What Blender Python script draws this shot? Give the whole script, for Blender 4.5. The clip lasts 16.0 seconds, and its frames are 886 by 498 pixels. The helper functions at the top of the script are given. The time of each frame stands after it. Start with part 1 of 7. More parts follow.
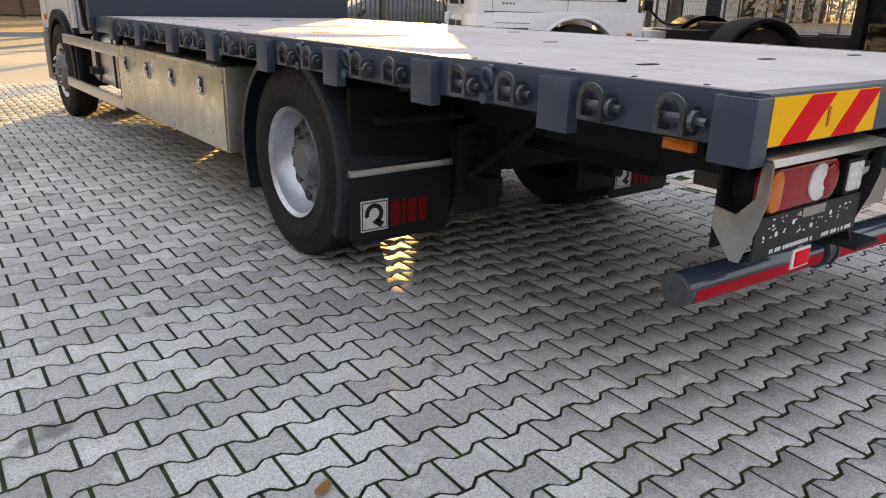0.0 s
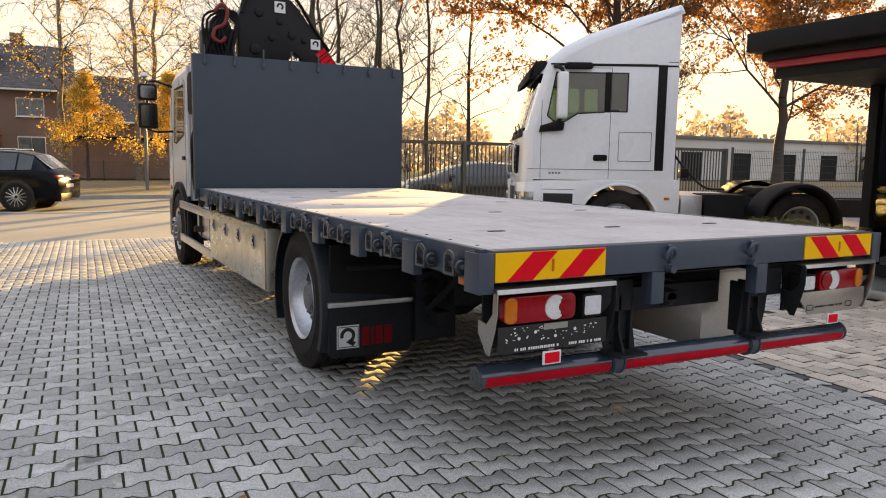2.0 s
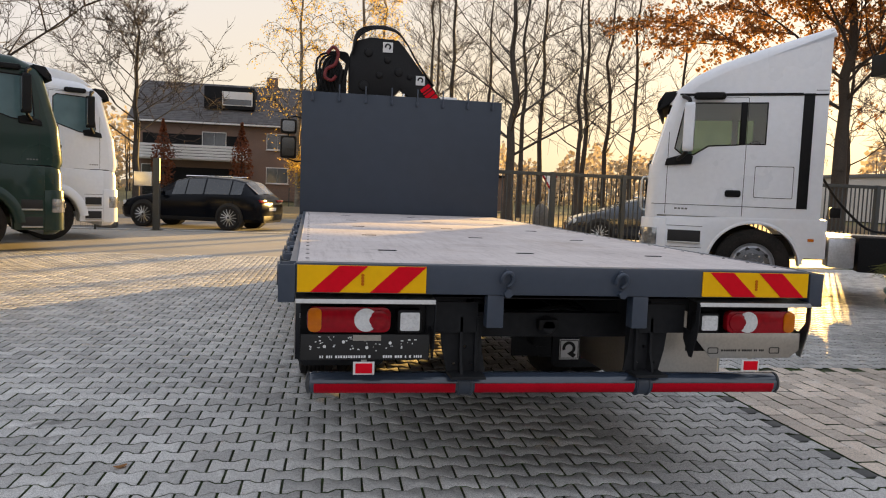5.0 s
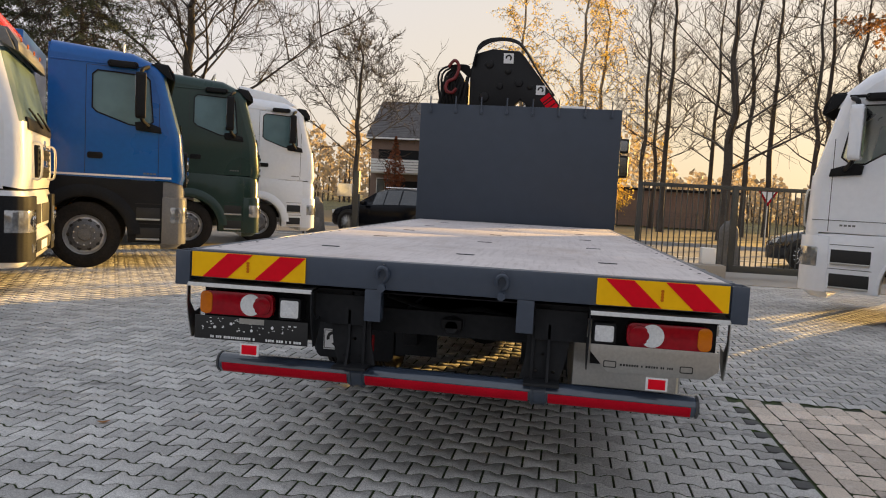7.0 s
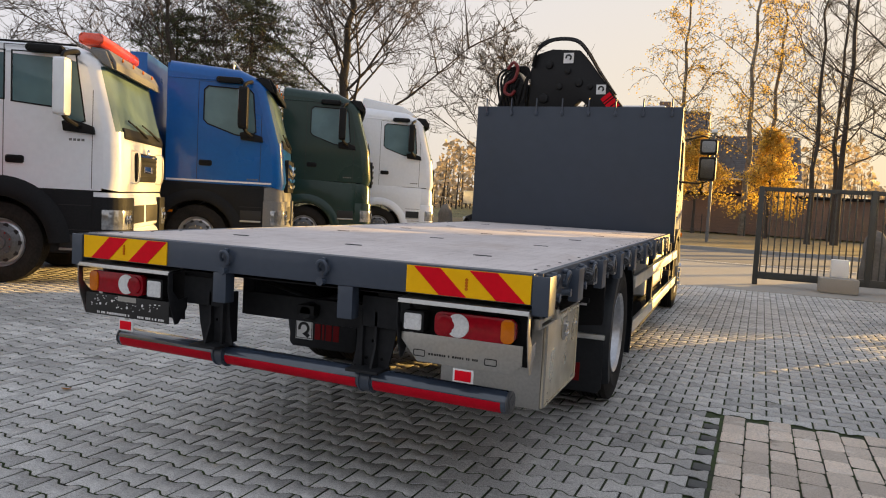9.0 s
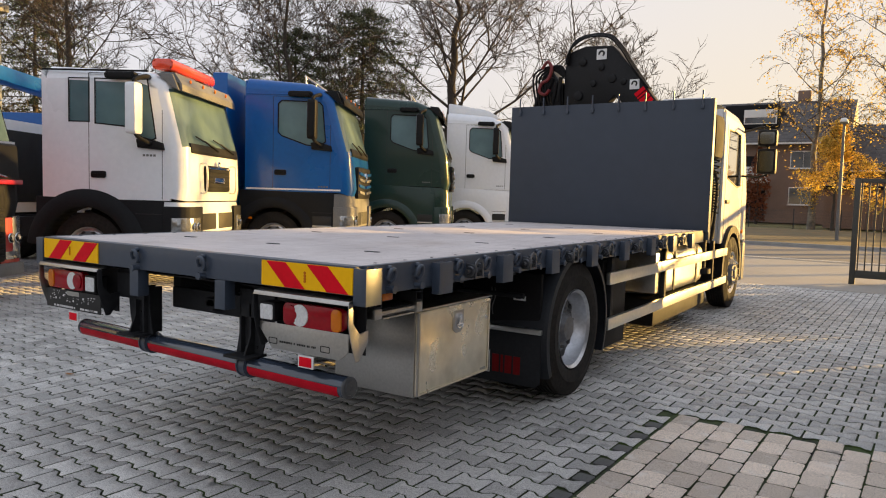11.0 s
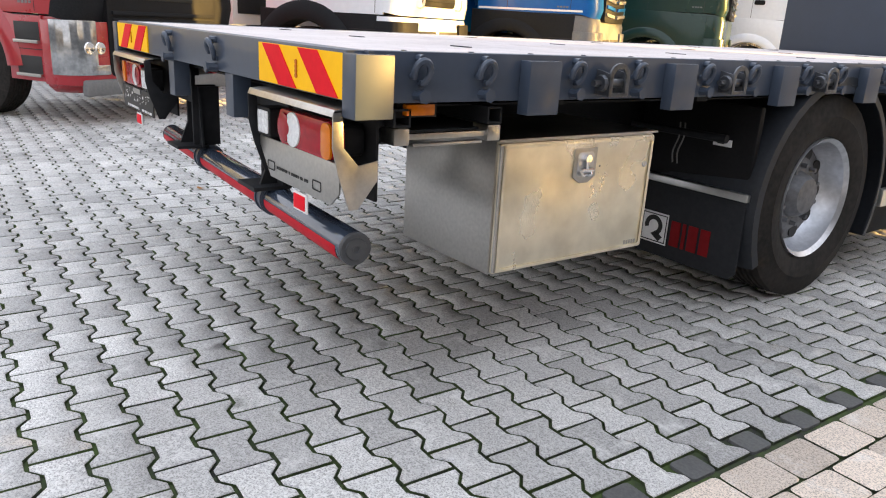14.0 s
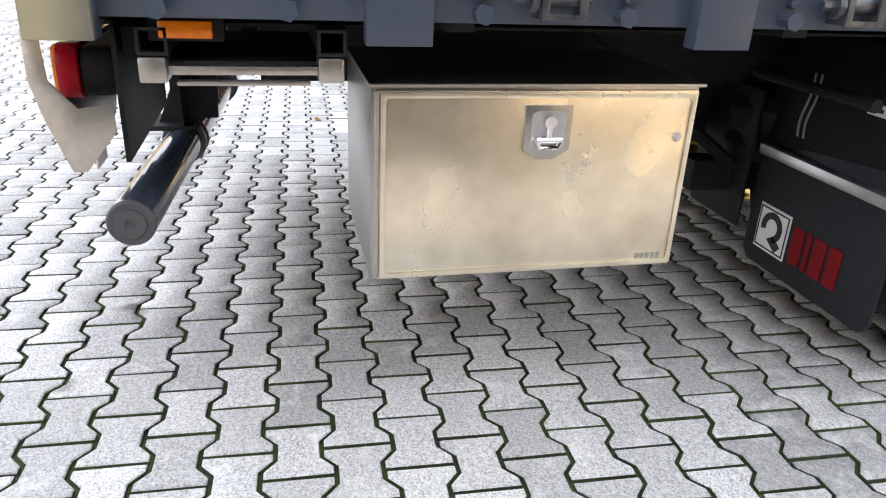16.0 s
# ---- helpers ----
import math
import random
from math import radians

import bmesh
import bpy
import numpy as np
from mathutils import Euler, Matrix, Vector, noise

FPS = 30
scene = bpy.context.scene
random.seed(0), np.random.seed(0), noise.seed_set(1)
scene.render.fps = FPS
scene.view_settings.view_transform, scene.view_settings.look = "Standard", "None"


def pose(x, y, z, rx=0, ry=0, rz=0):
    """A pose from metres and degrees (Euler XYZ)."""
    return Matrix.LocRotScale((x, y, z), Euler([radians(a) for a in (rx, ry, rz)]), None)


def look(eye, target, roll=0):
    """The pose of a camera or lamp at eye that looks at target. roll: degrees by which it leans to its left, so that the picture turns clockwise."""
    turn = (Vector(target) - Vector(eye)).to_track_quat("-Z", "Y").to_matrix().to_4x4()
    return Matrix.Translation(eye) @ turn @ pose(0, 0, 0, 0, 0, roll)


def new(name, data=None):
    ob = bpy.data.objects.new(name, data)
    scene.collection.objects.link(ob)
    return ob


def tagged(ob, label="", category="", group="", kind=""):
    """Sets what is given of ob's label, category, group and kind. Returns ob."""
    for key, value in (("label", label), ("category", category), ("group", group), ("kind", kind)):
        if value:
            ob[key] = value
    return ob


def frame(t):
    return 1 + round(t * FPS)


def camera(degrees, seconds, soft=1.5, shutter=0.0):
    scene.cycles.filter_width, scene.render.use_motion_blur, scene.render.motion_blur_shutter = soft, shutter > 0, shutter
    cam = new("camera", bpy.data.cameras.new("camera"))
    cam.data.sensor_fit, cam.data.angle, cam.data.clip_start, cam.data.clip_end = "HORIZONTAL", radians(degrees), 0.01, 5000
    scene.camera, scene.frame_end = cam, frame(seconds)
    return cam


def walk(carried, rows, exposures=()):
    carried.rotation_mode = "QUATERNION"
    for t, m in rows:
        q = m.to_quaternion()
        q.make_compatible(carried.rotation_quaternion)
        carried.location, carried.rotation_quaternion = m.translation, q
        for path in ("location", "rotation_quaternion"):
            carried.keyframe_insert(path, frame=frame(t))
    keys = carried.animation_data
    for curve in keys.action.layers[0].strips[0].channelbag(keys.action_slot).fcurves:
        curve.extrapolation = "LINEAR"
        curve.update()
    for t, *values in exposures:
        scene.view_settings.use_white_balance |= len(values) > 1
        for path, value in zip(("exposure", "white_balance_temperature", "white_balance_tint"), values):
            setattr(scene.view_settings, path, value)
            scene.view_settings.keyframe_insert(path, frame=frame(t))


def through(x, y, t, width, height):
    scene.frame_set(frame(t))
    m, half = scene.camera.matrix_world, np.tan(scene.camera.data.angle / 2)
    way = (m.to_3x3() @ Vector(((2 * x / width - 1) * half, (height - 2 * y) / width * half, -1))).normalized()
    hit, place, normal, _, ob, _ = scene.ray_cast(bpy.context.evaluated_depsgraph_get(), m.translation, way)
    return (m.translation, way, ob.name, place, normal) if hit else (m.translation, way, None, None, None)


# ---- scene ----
cam = camera(62.9, 16.0, soft=1.1)
PATH = [
    (0, (-2.831, -0.882, 1.286), (-1.671, 0.615, 0.643), 1.5),
    (0.5, (-2.699, -1.269, 1.336), (-1.657, 0.349, 0.792), 1.5),
    (1, (-2.711, -1.65, 1.384), (-1.715, 0.03, 0.951), 1.4),
    (1.5, (-2.663, -2.017, 1.426), (-1.697, -0.297, 1.097), 1.0),
    (2, (-2.69, -2.346, 1.444), (-1.749, -0.597, 1.206), 0.9),
    (2.5, (-2.682, -2.589, 1.461), (-1.783, -0.811, 1.286), 0.6),
    (3, (-2.5, -2.781, 1.455), (-1.662, -0.971, 1.309), 0.4),
    (3.5, (-2.244, -2.854, 1.434), (-1.491, -1.006, 1.29), 0.4),
    (3.7, (-2.121, -2.848, 1.425), (-1.411, -0.984, 1.275), 0.7),
    (6, (-0.361, -3.231, 1.43), (-0.315, -1.237, 1.28), 2.8),
    (6.5, (0.018, -3.203, 1.406), (-0.101, -1.212, 1.262), 3.0),
    (7, (0.418, -3.167, 1.412), (0.141, -1.191, 1.267), 3.0),
    (7.5, (0.815, -3.132, 1.414), (0.396, -1.182, 1.266), 3.1),
    (8, (1.18, -2.983, 1.392), (0.641, -1.062, 1.244), 3.4),
    (8.5, (1.579, -2.926, 1.391), (0.934, -1.039, 1.246), 3.3),
    (9, (1.93, -2.804, 1.39), (1.19, -0.951, 1.249), 3.1),
    (9.2, (2.042, -2.708, 1.393), (1.264, -0.871, 1.25), 3.1),
    (11.3, (3.326, -2.387, 1.43), (2.221, -0.727, 1.272), 1.5),
    (11.5, (3.411, -2.386, 1.442), (2.287, -0.741, 1.269), 1.5),
    (12, (3.468, -2.268, 1.41), (2.287, -0.672, 1.174), 1.6),
    (12.5, (3.326, -1.937, 1.337), (2.075, -0.413, 1.003), 1.9),
    (13, (3.204, -1.599, 1.266), (1.869, -0.174, 0.832), 2.4),
    (13.5, (3.07, -1.225, 1.244), (1.633, 0.063, 0.719), 2.8),
    (14, (2.867, -0.894, 1.184), (1.332, 0.241, 0.588), 3.2),
    (14.5, (2.755, -0.579, 1.149), (1.128, 0.376, 0.486), 3.2),
    (15, (2.683, -0.271, 1.131), (0.991, 0.506, 0.402), 3.3),
    (15.5, (2.606, 0.043, 1.13), (0.859, 0.64, 0.359), 3.1),
    (16, (2.63, 0.399, 1.128), (0.844, 0.821, 0.334), 2.6),
]
EXPOSURES = [(0.0, 2.65), (0.5, 2.9), (1.0, 2.9), (1.5, 2.65), (3.5, 2.12), (6.0, 2.1), (7.0, 2.0), (9.0, 2.05), (11.5, 2.1), (12.0, 2.1), (12.5, 2.2), (13.0, 2.7), (13.5, 2.92), (14.5, 3.5), (15.5, 3.78), (16.0, 3.9)]
walk(cam, [(t, look(eye, target, roll)) for t, eye, target, roll in PATH], EXPOSURES)

# ---- world, sun, exposure ----
SUN_AZ, SUN_EL = 38.0, 6.2
world = bpy.data.worlds.new("world")
scene.world = world
world.use_nodes = True
wn = world.node_tree
sky = wn.nodes.new("ShaderNodeTexSky")
sky.sky_type = "NISHITA"
sky.sun_disc = False
sky.sun_elevation, sky.sun_rotation = radians(SUN_EL), radians(SUN_AZ)
sky.air_density, sky.dust_density, sky.ozone_density = 1.0, 3.0, 2.0
bg_sky = wn.nodes["Background"]
bg_sky.inputs[1].default_value = 0.0035
wn.links.new(sky.outputs[0], bg_sky.inputs[0])
# a thin, even layer of high cloud over the clear sky
bg_cloud = wn.nodes.new("ShaderNodeBackground")
bg_cloud.inputs[1].default_value = 0.26
wc = wn.nodes.new("ShaderNodeTexCoord")
rise = wn.nodes.new("ShaderNodeSeparateXYZ")
wn.links.new(wc.outputs["Generated"], rise.inputs[0])


def veil(stops):
    """Colours of the cloud layer by height over the horizon."""
    ramp = wn.nodes.new("ShaderNodeValToRGB")
    ramp.color_ramp.elements[0].position, ramp.color_ramp.elements[0].color = 0.0, (*stops[0][1], 1)
    ramp.color_ramp.elements[1].position, ramp.color_ramp.elements[1].color = 1.0, (*stops[-1][1], 1)
    for at, tint in stops[1:-1]:
        ramp.color_ramp.elements.new(at).color = (*tint, 1)
    wn.links.new(rise.outputs[2], ramp.inputs[0])
    return ramp.outputs[0]


cool = veil(((0.0, (0.7, 0.68, 0.69)), (0.2, (0.73, 0.71, 0.74)), (0.6, (0.68, 0.71, 0.79)), (1.0, (0.66, 0.72, 0.85))))
warm = veil(((0.0, (0.88, 0.69, 0.43)), (0.14, (0.84, 0.71, 0.54)), (0.32, (0.77, 0.71, 0.66)), (0.6, (0.71, 0.71, 0.76)), (1.0, (0.66, 0.72, 0.85))))
towards = wn.nodes.new("ShaderNodeVectorMath")
towards.operation = "DOT_PRODUCT"
towards.inputs[1].default_value = (math.sin(radians(SUN_AZ)), math.cos(radians(SUN_AZ)), 0)
wn.links.new(wc.outputs["Generated"], towards.inputs[0])
near_sun = wn.nodes.new("ShaderNodeMapRange")
near_sun.interpolation_type = "SMOOTHSTEP"
near_sun.inputs["From Min"].default_value, near_sun.inputs["From Max"].default_value = 0.1, 0.95
wn.links.new(towards.outputs["Value"], near_sun.inputs["Value"])
tone = wn.nodes.new("ShaderNodeMix")
tone.data_type = "RGBA"
wn.links.new(near_sun.outputs[0], tone.inputs["Factor"])
wn.links.new(cool, tone.inputs["A"])
wn.links.new(warm, tone.inputs["B"])
wn.links.new(tone.outputs["Result"], bg_cloud.inputs[0])
both = wn.nodes.new("ShaderNodeAddShader")
wn.links.new(bg_sky.outputs[0], both.inputs[0])
wn.links.new(bg_cloud.outputs[0], both.inputs[1])
wn.links.new(both.outputs[0], wn.nodes["World Output"].inputs[0])
sun_lamp = bpy.data.lights.new("sun", "SUN")
sun_lamp.energy, sun_lamp.angle, sun_lamp.color = 3.7, radians(0.6), (1.0, 0.6, 0.17)
sun = new("sun", sun_lamp)
to_sun = Vector((math.sin(radians(SUN_AZ)) * math.cos(radians(SUN_EL)), math.cos(radians(SUN_AZ)) * math.cos(radians(SUN_EL)), math.sin(radians(SUN_EL))))
sun.rotation_mode = "QUATERNION"
sun.rotation_quaternion = to_sun.to_track_quat("Z", "Y")
sun.location = to_sun * 60


# ---- materials ----
def node(nt, kind, **sets):
    n = nt.nodes.new(kind)
    for k, v in sets.items():
        n.inputs[k.replace("_", " ")].default_value = v
    return n


def material(name, a, b=None, rough=0.6, metal=0.0, grain=40.0, blotch=2.5, bump=0.0, mix=0.5, per="", spread=0.25, coat=0.0, rough_var=0.15, dist=0.002, spec=0.5):
    """Two colours mixed by noise at two scales, with roughness variation and bump. per: 'object' or 'island' varies each piece."""
    m = bpy.data.materials.new(name)
    m.use_nodes = True
    nt = m.node_tree
    p = nt.nodes["Principled BSDF"]
    if b is None:
        b = tuple(c * 0.8 for c in a)
    tc = nt.nodes.new("ShaderNodeTexCoord")
    geo = nt.nodes.new("ShaderNodeNewGeometry")
    n1, n2 = node(nt, "ShaderNodeTexNoise", Scale=grain, Detail=6.0), node(nt, "ShaderNodeTexNoise", Scale=blotch, Detail=5.0)
    for n in (n1, n2):
        nt.links.new(geo.outputs["Position"], n.inputs["Vector"])
    add = nt.nodes.new("ShaderNodeMath")
    add.operation = "MULTIPLY_ADD"
    nt.links.new(n1.outputs[0], add.inputs[0])
    add.inputs[1].default_value = mix
    sc = nt.nodes.new("ShaderNodeMath")
    sc.operation = "MULTIPLY"
    nt.links.new(n2.outputs[0], sc.inputs[0])
    sc.inputs[1].default_value = 1.0 - mix
    nt.links.new(sc.outputs[0], add.inputs[2])
    ramp = nt.nodes.new("ShaderNodeMapRange")
    ramp.inputs["From Min"].default_value, ramp.inputs["From Max"].default_value = 0.36, 0.64
    nt.links.new(add.outputs[0], ramp.inputs["Value"])
    mixc = nt.nodes.new("ShaderNodeMix")
    mixc.data_type = "RGBA"
    mixc.inputs["A"].default_value, mixc.inputs["B"].default_value = (*a, 1), (*b, 1)
    nt.links.new(ramp.outputs[0], mixc.inputs["Factor"])
    col = mixc.outputs["Result"]
    if per:
        rnd = nt.nodes.new("ShaderNodeObjectInfo").outputs["Random"] if per == "object" else geo.outputs["Random Per Island"]
        mr = nt.nodes.new("ShaderNodeMapRange")
        mr.inputs["To Min"].default_value, mr.inputs["To Max"].default_value = 1 - spread, 1 + spread
        nt.links.new(rnd, mr.inputs["Value"])
        hsv = nt.nodes.new("ShaderNodeHueSaturation")
        nt.links.new(mr.outputs[0], hsv.inputs["Value"])
        nt.links.new(col, hsv.inputs["Color"])
        col = hsv.outputs[0]
    nt.links.new(col, p.inputs["Base Color"])
    p.inputs["Metallic"].default_value = metal
    p.inputs["Specular IOR Level"].default_value = spec
    p.inputs["Coat Weight"].default_value = coat
    p.inputs["Coat Roughness"].default_value = 0.06
    rr = nt.nodes.new("ShaderNodeMapRange")
    rr.inputs["To Min"].default_value, rr.inputs["To Max"].default_value = max(0.02, rough - rough_var), min(1, rough + rough_var)
    nt.links.new(n2.outputs[0], rr.inputs["Value"])
    nt.links.new(rr.outputs[0], p.inputs["Roughness"])
    if bump:
        bn = nt.nodes.new("ShaderNodeBump")
        bn.inputs["Strength"].default_value, bn.inputs["Distance"].default_value = bump, dist
        nt.links.new(n1.outputs[0], bn.inputs["Height"])
        nt.links.new(bn.outputs[0], p.inputs["Normal"])
    return m


def glass(name, tint, clear=0.75):
    m = bpy.data.materials.new(name)
    m.use_nodes = True
    nt = m.node_tree
    nt.nodes.remove(nt.nodes["Principled BSDF"])
    out = nt.nodes["Material Output"]
    tr, gl, fr, mx = (nt.nodes.new("ShaderNodeBsdf" + "Transparent"), nt.nodes.new("ShaderNodeBsdfGlossy"), nt.nodes.new("ShaderNodeFresnel"), nt.nodes.new("ShaderNodeMixShader"))
    tr.inputs[0].default_value = (*(c * clear for c in tint), 1)
    gl.inputs["Roughness"].default_value = 0.02
    fr.inputs["IOR"].default_value = 1.6
    mul = nt.nodes.new("ShaderNodeMath")
    mul.operation = "MULTIPLY_ADD"
    nt.links.new(fr.outputs[0], mul.inputs[0])
    mul.inputs[1].default_value, mul.inputs[2].default_value = 1.0, 0.03
    nt.links.new(mul.outputs[0], mx.inputs[0])
    nt.links.new(tr.outputs[0], mx.inputs[1])
    nt.links.new(gl.outputs[0], mx.inputs[2])
    nt.links.new(mx.outputs[0], out.inputs[0])
    return m


def paving_material(name, a, b, per, moss=0.35):
    """Concrete paving: speckle, large stains, pale scuffs and a little moss, each stone a little different."""
    m = material(name, a, b, rough=0.64, grain=70, blotch=0.8, bump=0.9, mix=0.5, per=per, spread=0.24, dist=0.003, spec=0.35)
    nt = m.node_tree
    p = nt.nodes["Principled BSDF"]
    src = p.inputs["Base Color"].links[0].from_socket
    geo = nt.nodes.new("ShaderNodeNewGeometry")
    speck = node(nt, "ShaderNodeTexNoise", Scale=170.0, Detail=4.0, Roughness=0.7)
    scuff = node(nt, "ShaderNodeTexNoise", Scale=7.0, Detail=8.0, Roughness=0.75)
    green = node(nt, "ShaderNodeTexNoise", Scale=1.6, Detail=7.0, Roughness=0.7)
    spot = node(nt, "ShaderNodeTexNoise", Scale=3.2, Detail=3.0, Roughness=0.55)
    for n in (speck, scuff, green, spot):
        nt.links.new(geo.outputs["Position"], n.inputs["Vector"])
    col = src
    for n, lo, hi, c, amount in ((speck, 0.5, 0.57, (0.1, 0.097, 0.09), 0.55), (scuff, 0.54, 0.68, (0.8, 0.785, 0.755), 0.5), (green, 0.62, 0.8, (0.1, 0.12, 0.05), moss), (spot, 0.66, 0.73, (0.08, 0.078, 0.075), 0.65)):
        r = nt.nodes.new("ShaderNodeMapRange")
        r.inputs["From Min"].default_value, r.inputs["From Max"].default_value, r.inputs["To Max"].default_value = lo, hi, amount
        nt.links.new(n.outputs[0], r.inputs["Value"])
        mx = nt.nodes.new("ShaderNodeMix")
        mx.data_type = "RGBA"
        nt.links.new(r.outputs[0], mx.inputs["Factor"])
        nt.links.new(col, mx.inputs["A"])
        mx.inputs["B"].default_value = (*c, 1)
        col = mx.outputs["Result"]
    nt.links.new(col, p.inputs["Base Color"])
    return m


M_PAVER = paving_material("paver_concrete", (0.36, 0.352, 0.34), (0.63, 0.615, 0.59), "object")
M_PAVERS = paving_material("paver_concrete_field", (0.36, 0.352, 0.34), (0.63, 0.615, 0.59), "island")
M_SETT = paving_material("sett_concrete", (0.57, 0.48, 0.4), (0.75, 0.63, 0.52), "object", 0.25)
M_SETTS = paving_material("sett_concrete_field", (0.57, 0.48, 0.4), (0.75, 0.63, 0.52), "island", 0.25)
M_FILL = material("dark_filler", (0.07, 0.07, 0.07), (0.11, 0.11, 0.105), rough=0.9, grain=120, bump=0.6)
M_JOINT = material("joint_sand", (0.02, 0.019, 0.017), (0.055, 0.09, 0.016), rough=0.95, grain=30, blotch=3, bump=0.5)
M_ASPHALT = material("asphalt", (0.13, 0.125, 0.12), (0.19, 0.18, 0.17), rough=0.85, grain=90, blotch=0.5, bump=0.5)
M_APRON = material("apron_concrete", (0.27, 0.25, 0.22), (0.36, 0.33, 0.29), rough=0.75, grain=60, blotch=0.4, bump=0.4)
M_GRASS = material("grass", (0.12, 0.115, 0.035), (0.2, 0.16, 0.06), rough=0.9, grain=25, blotch=0.6, bump=0.8, dist=0.03)
M_LEAFGROUND = material("leaf_litter", (0.22, 0.14, 0.05), (0.12, 0.1, 0.05), rough=0.95, grain=12, blotch=0.6, bump=0.8)
M_KERB = material("kerb_stone", (0.33, 0.32, 0.3), (0.25, 0.24, 0.22), rough=0.8, bump=0.3)
M_LINE = material("road_paint", (0.75, 0.73, 0.68), (0.6, 0.58, 0.54), rough=0.7)

M_GREY = material("slate_grey_paint", (0.036, 0.05, 0.076), (0.045, 0.06, 0.088), rough=0.42, grain=25, blotch=1.6, bump=0.06, coat=0.15)
M_BOARD = material("headboard_paint", (0.03, 0.041, 0.061), (0.036, 0.048, 0.07), rough=0.55, grain=6, blotch=1.2, bump=0.05)
M_DARKSTEEL = material("dark_chassis_paint", (0.009, 0.01, 0.0125), (0.018, 0.019, 0.021), rough=0.65, grain=30, blotch=4, bump=0.15, spec=0.25)
M_RATCHET = material("dark_ratchet_steel", (0.05, 0.055, 0.065), (0.16, 0.165, 0.175), rough=0.34, metal=0.7, grain=40, blotch=8, bump=0.1)
M_BAR = material("glossy_slate_bar", (0.036, 0.05, 0.076), (0.045, 0.06, 0.088), rough=0.2, grain=25, blotch=2, coat=0.8, rough_var=0.06)
M_ENDCAP = material("end_cap_plastic", (0.045, 0.048, 0.053), (0.06, 0.063, 0.068), rough=0.5, grain=50, bump=0.08)
M_MIRROR = material("mirror_glass", (0.22, 0.23, 0.24), (0.18, 0.19, 0.2), rough=0.12, metal=1.0, rough_var=0.04)
M_DISC = material("wheel_disc_silver", (0.17, 0.175, 0.185), (0.1, 0.1, 0.105), rough=0.5, metal=0.4, grain=40, blotch=5, bump=0.12)
M_BLACK = material("black_plastic", (0.006, 0.006, 0.0065), (0.011, 0.011, 0.012), rough=0.55, grain=60, blotch=4, bump=0.1, spec=0.18)
M_RUBBER = material("tyre_rubber", (0.009, 0.0085, 0.008), (0.028, 0.024, 0.021), rough=0.85, grain=35, blotch=5, bump=0.35, spec=0.25)
M_FLAP = material("flap_rubber", (0.011, 0.012, 0.015), (0.018, 0.02, 0.023), rough=0.6, grain=50, blotch=3, bump=0.1, spec=0.25)
M_FENDER = material("fender_plastic", (0.012, 0.014, 0.018), (0.02, 0.023, 0.028), rough=0.45, grain=50, blotch=3, bump=0.06, spec=0.35)
M_STEEL = material("brushed_steel", (0.5, 0.49, 0.46), (0.4, 0.39, 0.37), rough=0.34, metal=1.0, grain=70, blotch=3, bump=0.1, rough_var=0.1)
M_BOX = material("box_sheet_steel", (0.88, 0.82, 0.67), (0.66, 0.6, 0.47), rough=0.3, metal=0.9, grain=11, blotch=6, bump=0.012, mix=0.35, rough_var=0.16)
M_ALU = material("aluminium_rail", (0.72, 0.72, 0.7), (0.62, 0.62, 0.6), rough=0.36, metal=1.0, grain=30, blotch=4, bump=0.05)
M_RIM = material("wheel_rim_silver", (0.6, 0.61, 0.64), (0.45, 0.46, 0.48), rough=0.36, metal=0.9, grain=40, blotch=5, bump=0.12)
M_CHROME = material("chrome", (0.78, 0.78, 0.78), (0.7, 0.7, 0.7), rough=0.14, metal=1.0, rough_var=0.06)
M_PLY = material("deck_plywood", (0.62, 0.565, 0.55), (0.5, 0.45, 0.44), rough=0.62, grain=9, blotch=1.4, bump=0.2, mix=0.35, spec=0.3)


def worn_deck(m):
    """Long scratches, brown stains and dark scuffs over the plywood."""
    nt = m.node_tree
    p = nt.nodes["Principled BSDF"]
    col = p.inputs["Base Color"].links[0].from_socket
    geo = nt.nodes.new("ShaderNodeNewGeometry")
    for sc, scale, detail, lo, hi, c, amount in (((14, 0.8, 1), 3.0, 6, 0.5, 0.75, (0.3, 0.25, 0.24), 0.6), ((1, 0.5, 1), 1.6, 7, 0.52, 0.72, (0.33, 0.24, 0.18), 0.6), ((1, 1, 1), 5.0, 8, 0.6, 0.7, (0.16, 0.14, 0.14), 0.55), ((0.6, 9, 1), 4.0, 6, 0.58, 0.7, (0.68, 0.65, 0.66), 0.5), ((1, 1, 1), 60.0, 4, 0.62, 0.68, (0.1, 0.09, 0.09), 0.6)):
        mp = nt.nodes.new("ShaderNodeMapping")
        mp.inputs["Scale"].default_value = sc
        nt.links.new(geo.outputs["Position"], mp.inputs["Vector"])
        n = node(nt, "ShaderNodeTexNoise", Scale=scale, Detail=float(detail), Roughness=0.7)
        nt.links.new(mp.outputs[0], n.inputs["Vector"])
        r = nt.nodes.new("ShaderNodeMapRange")
        r.inputs["From Min"].default_value, r.inputs["From Max"].default_value, r.inputs["To Max"].default_value = lo, hi, amount
        nt.links.new(n.outputs[0], r.inputs["Value"])
        mx = nt.nodes.new("ShaderNodeMix")
        mx.data_type = "RGBA"
        nt.links.new(r.outputs[0], mx.inputs["Factor"])
        nt.links.new(col, mx.inputs["A"])
        mx.inputs["B"].default_value = (*c, 1)
        col = mx.outputs["Result"]
    nt.links.new(col, p.inputs["Base Color"])


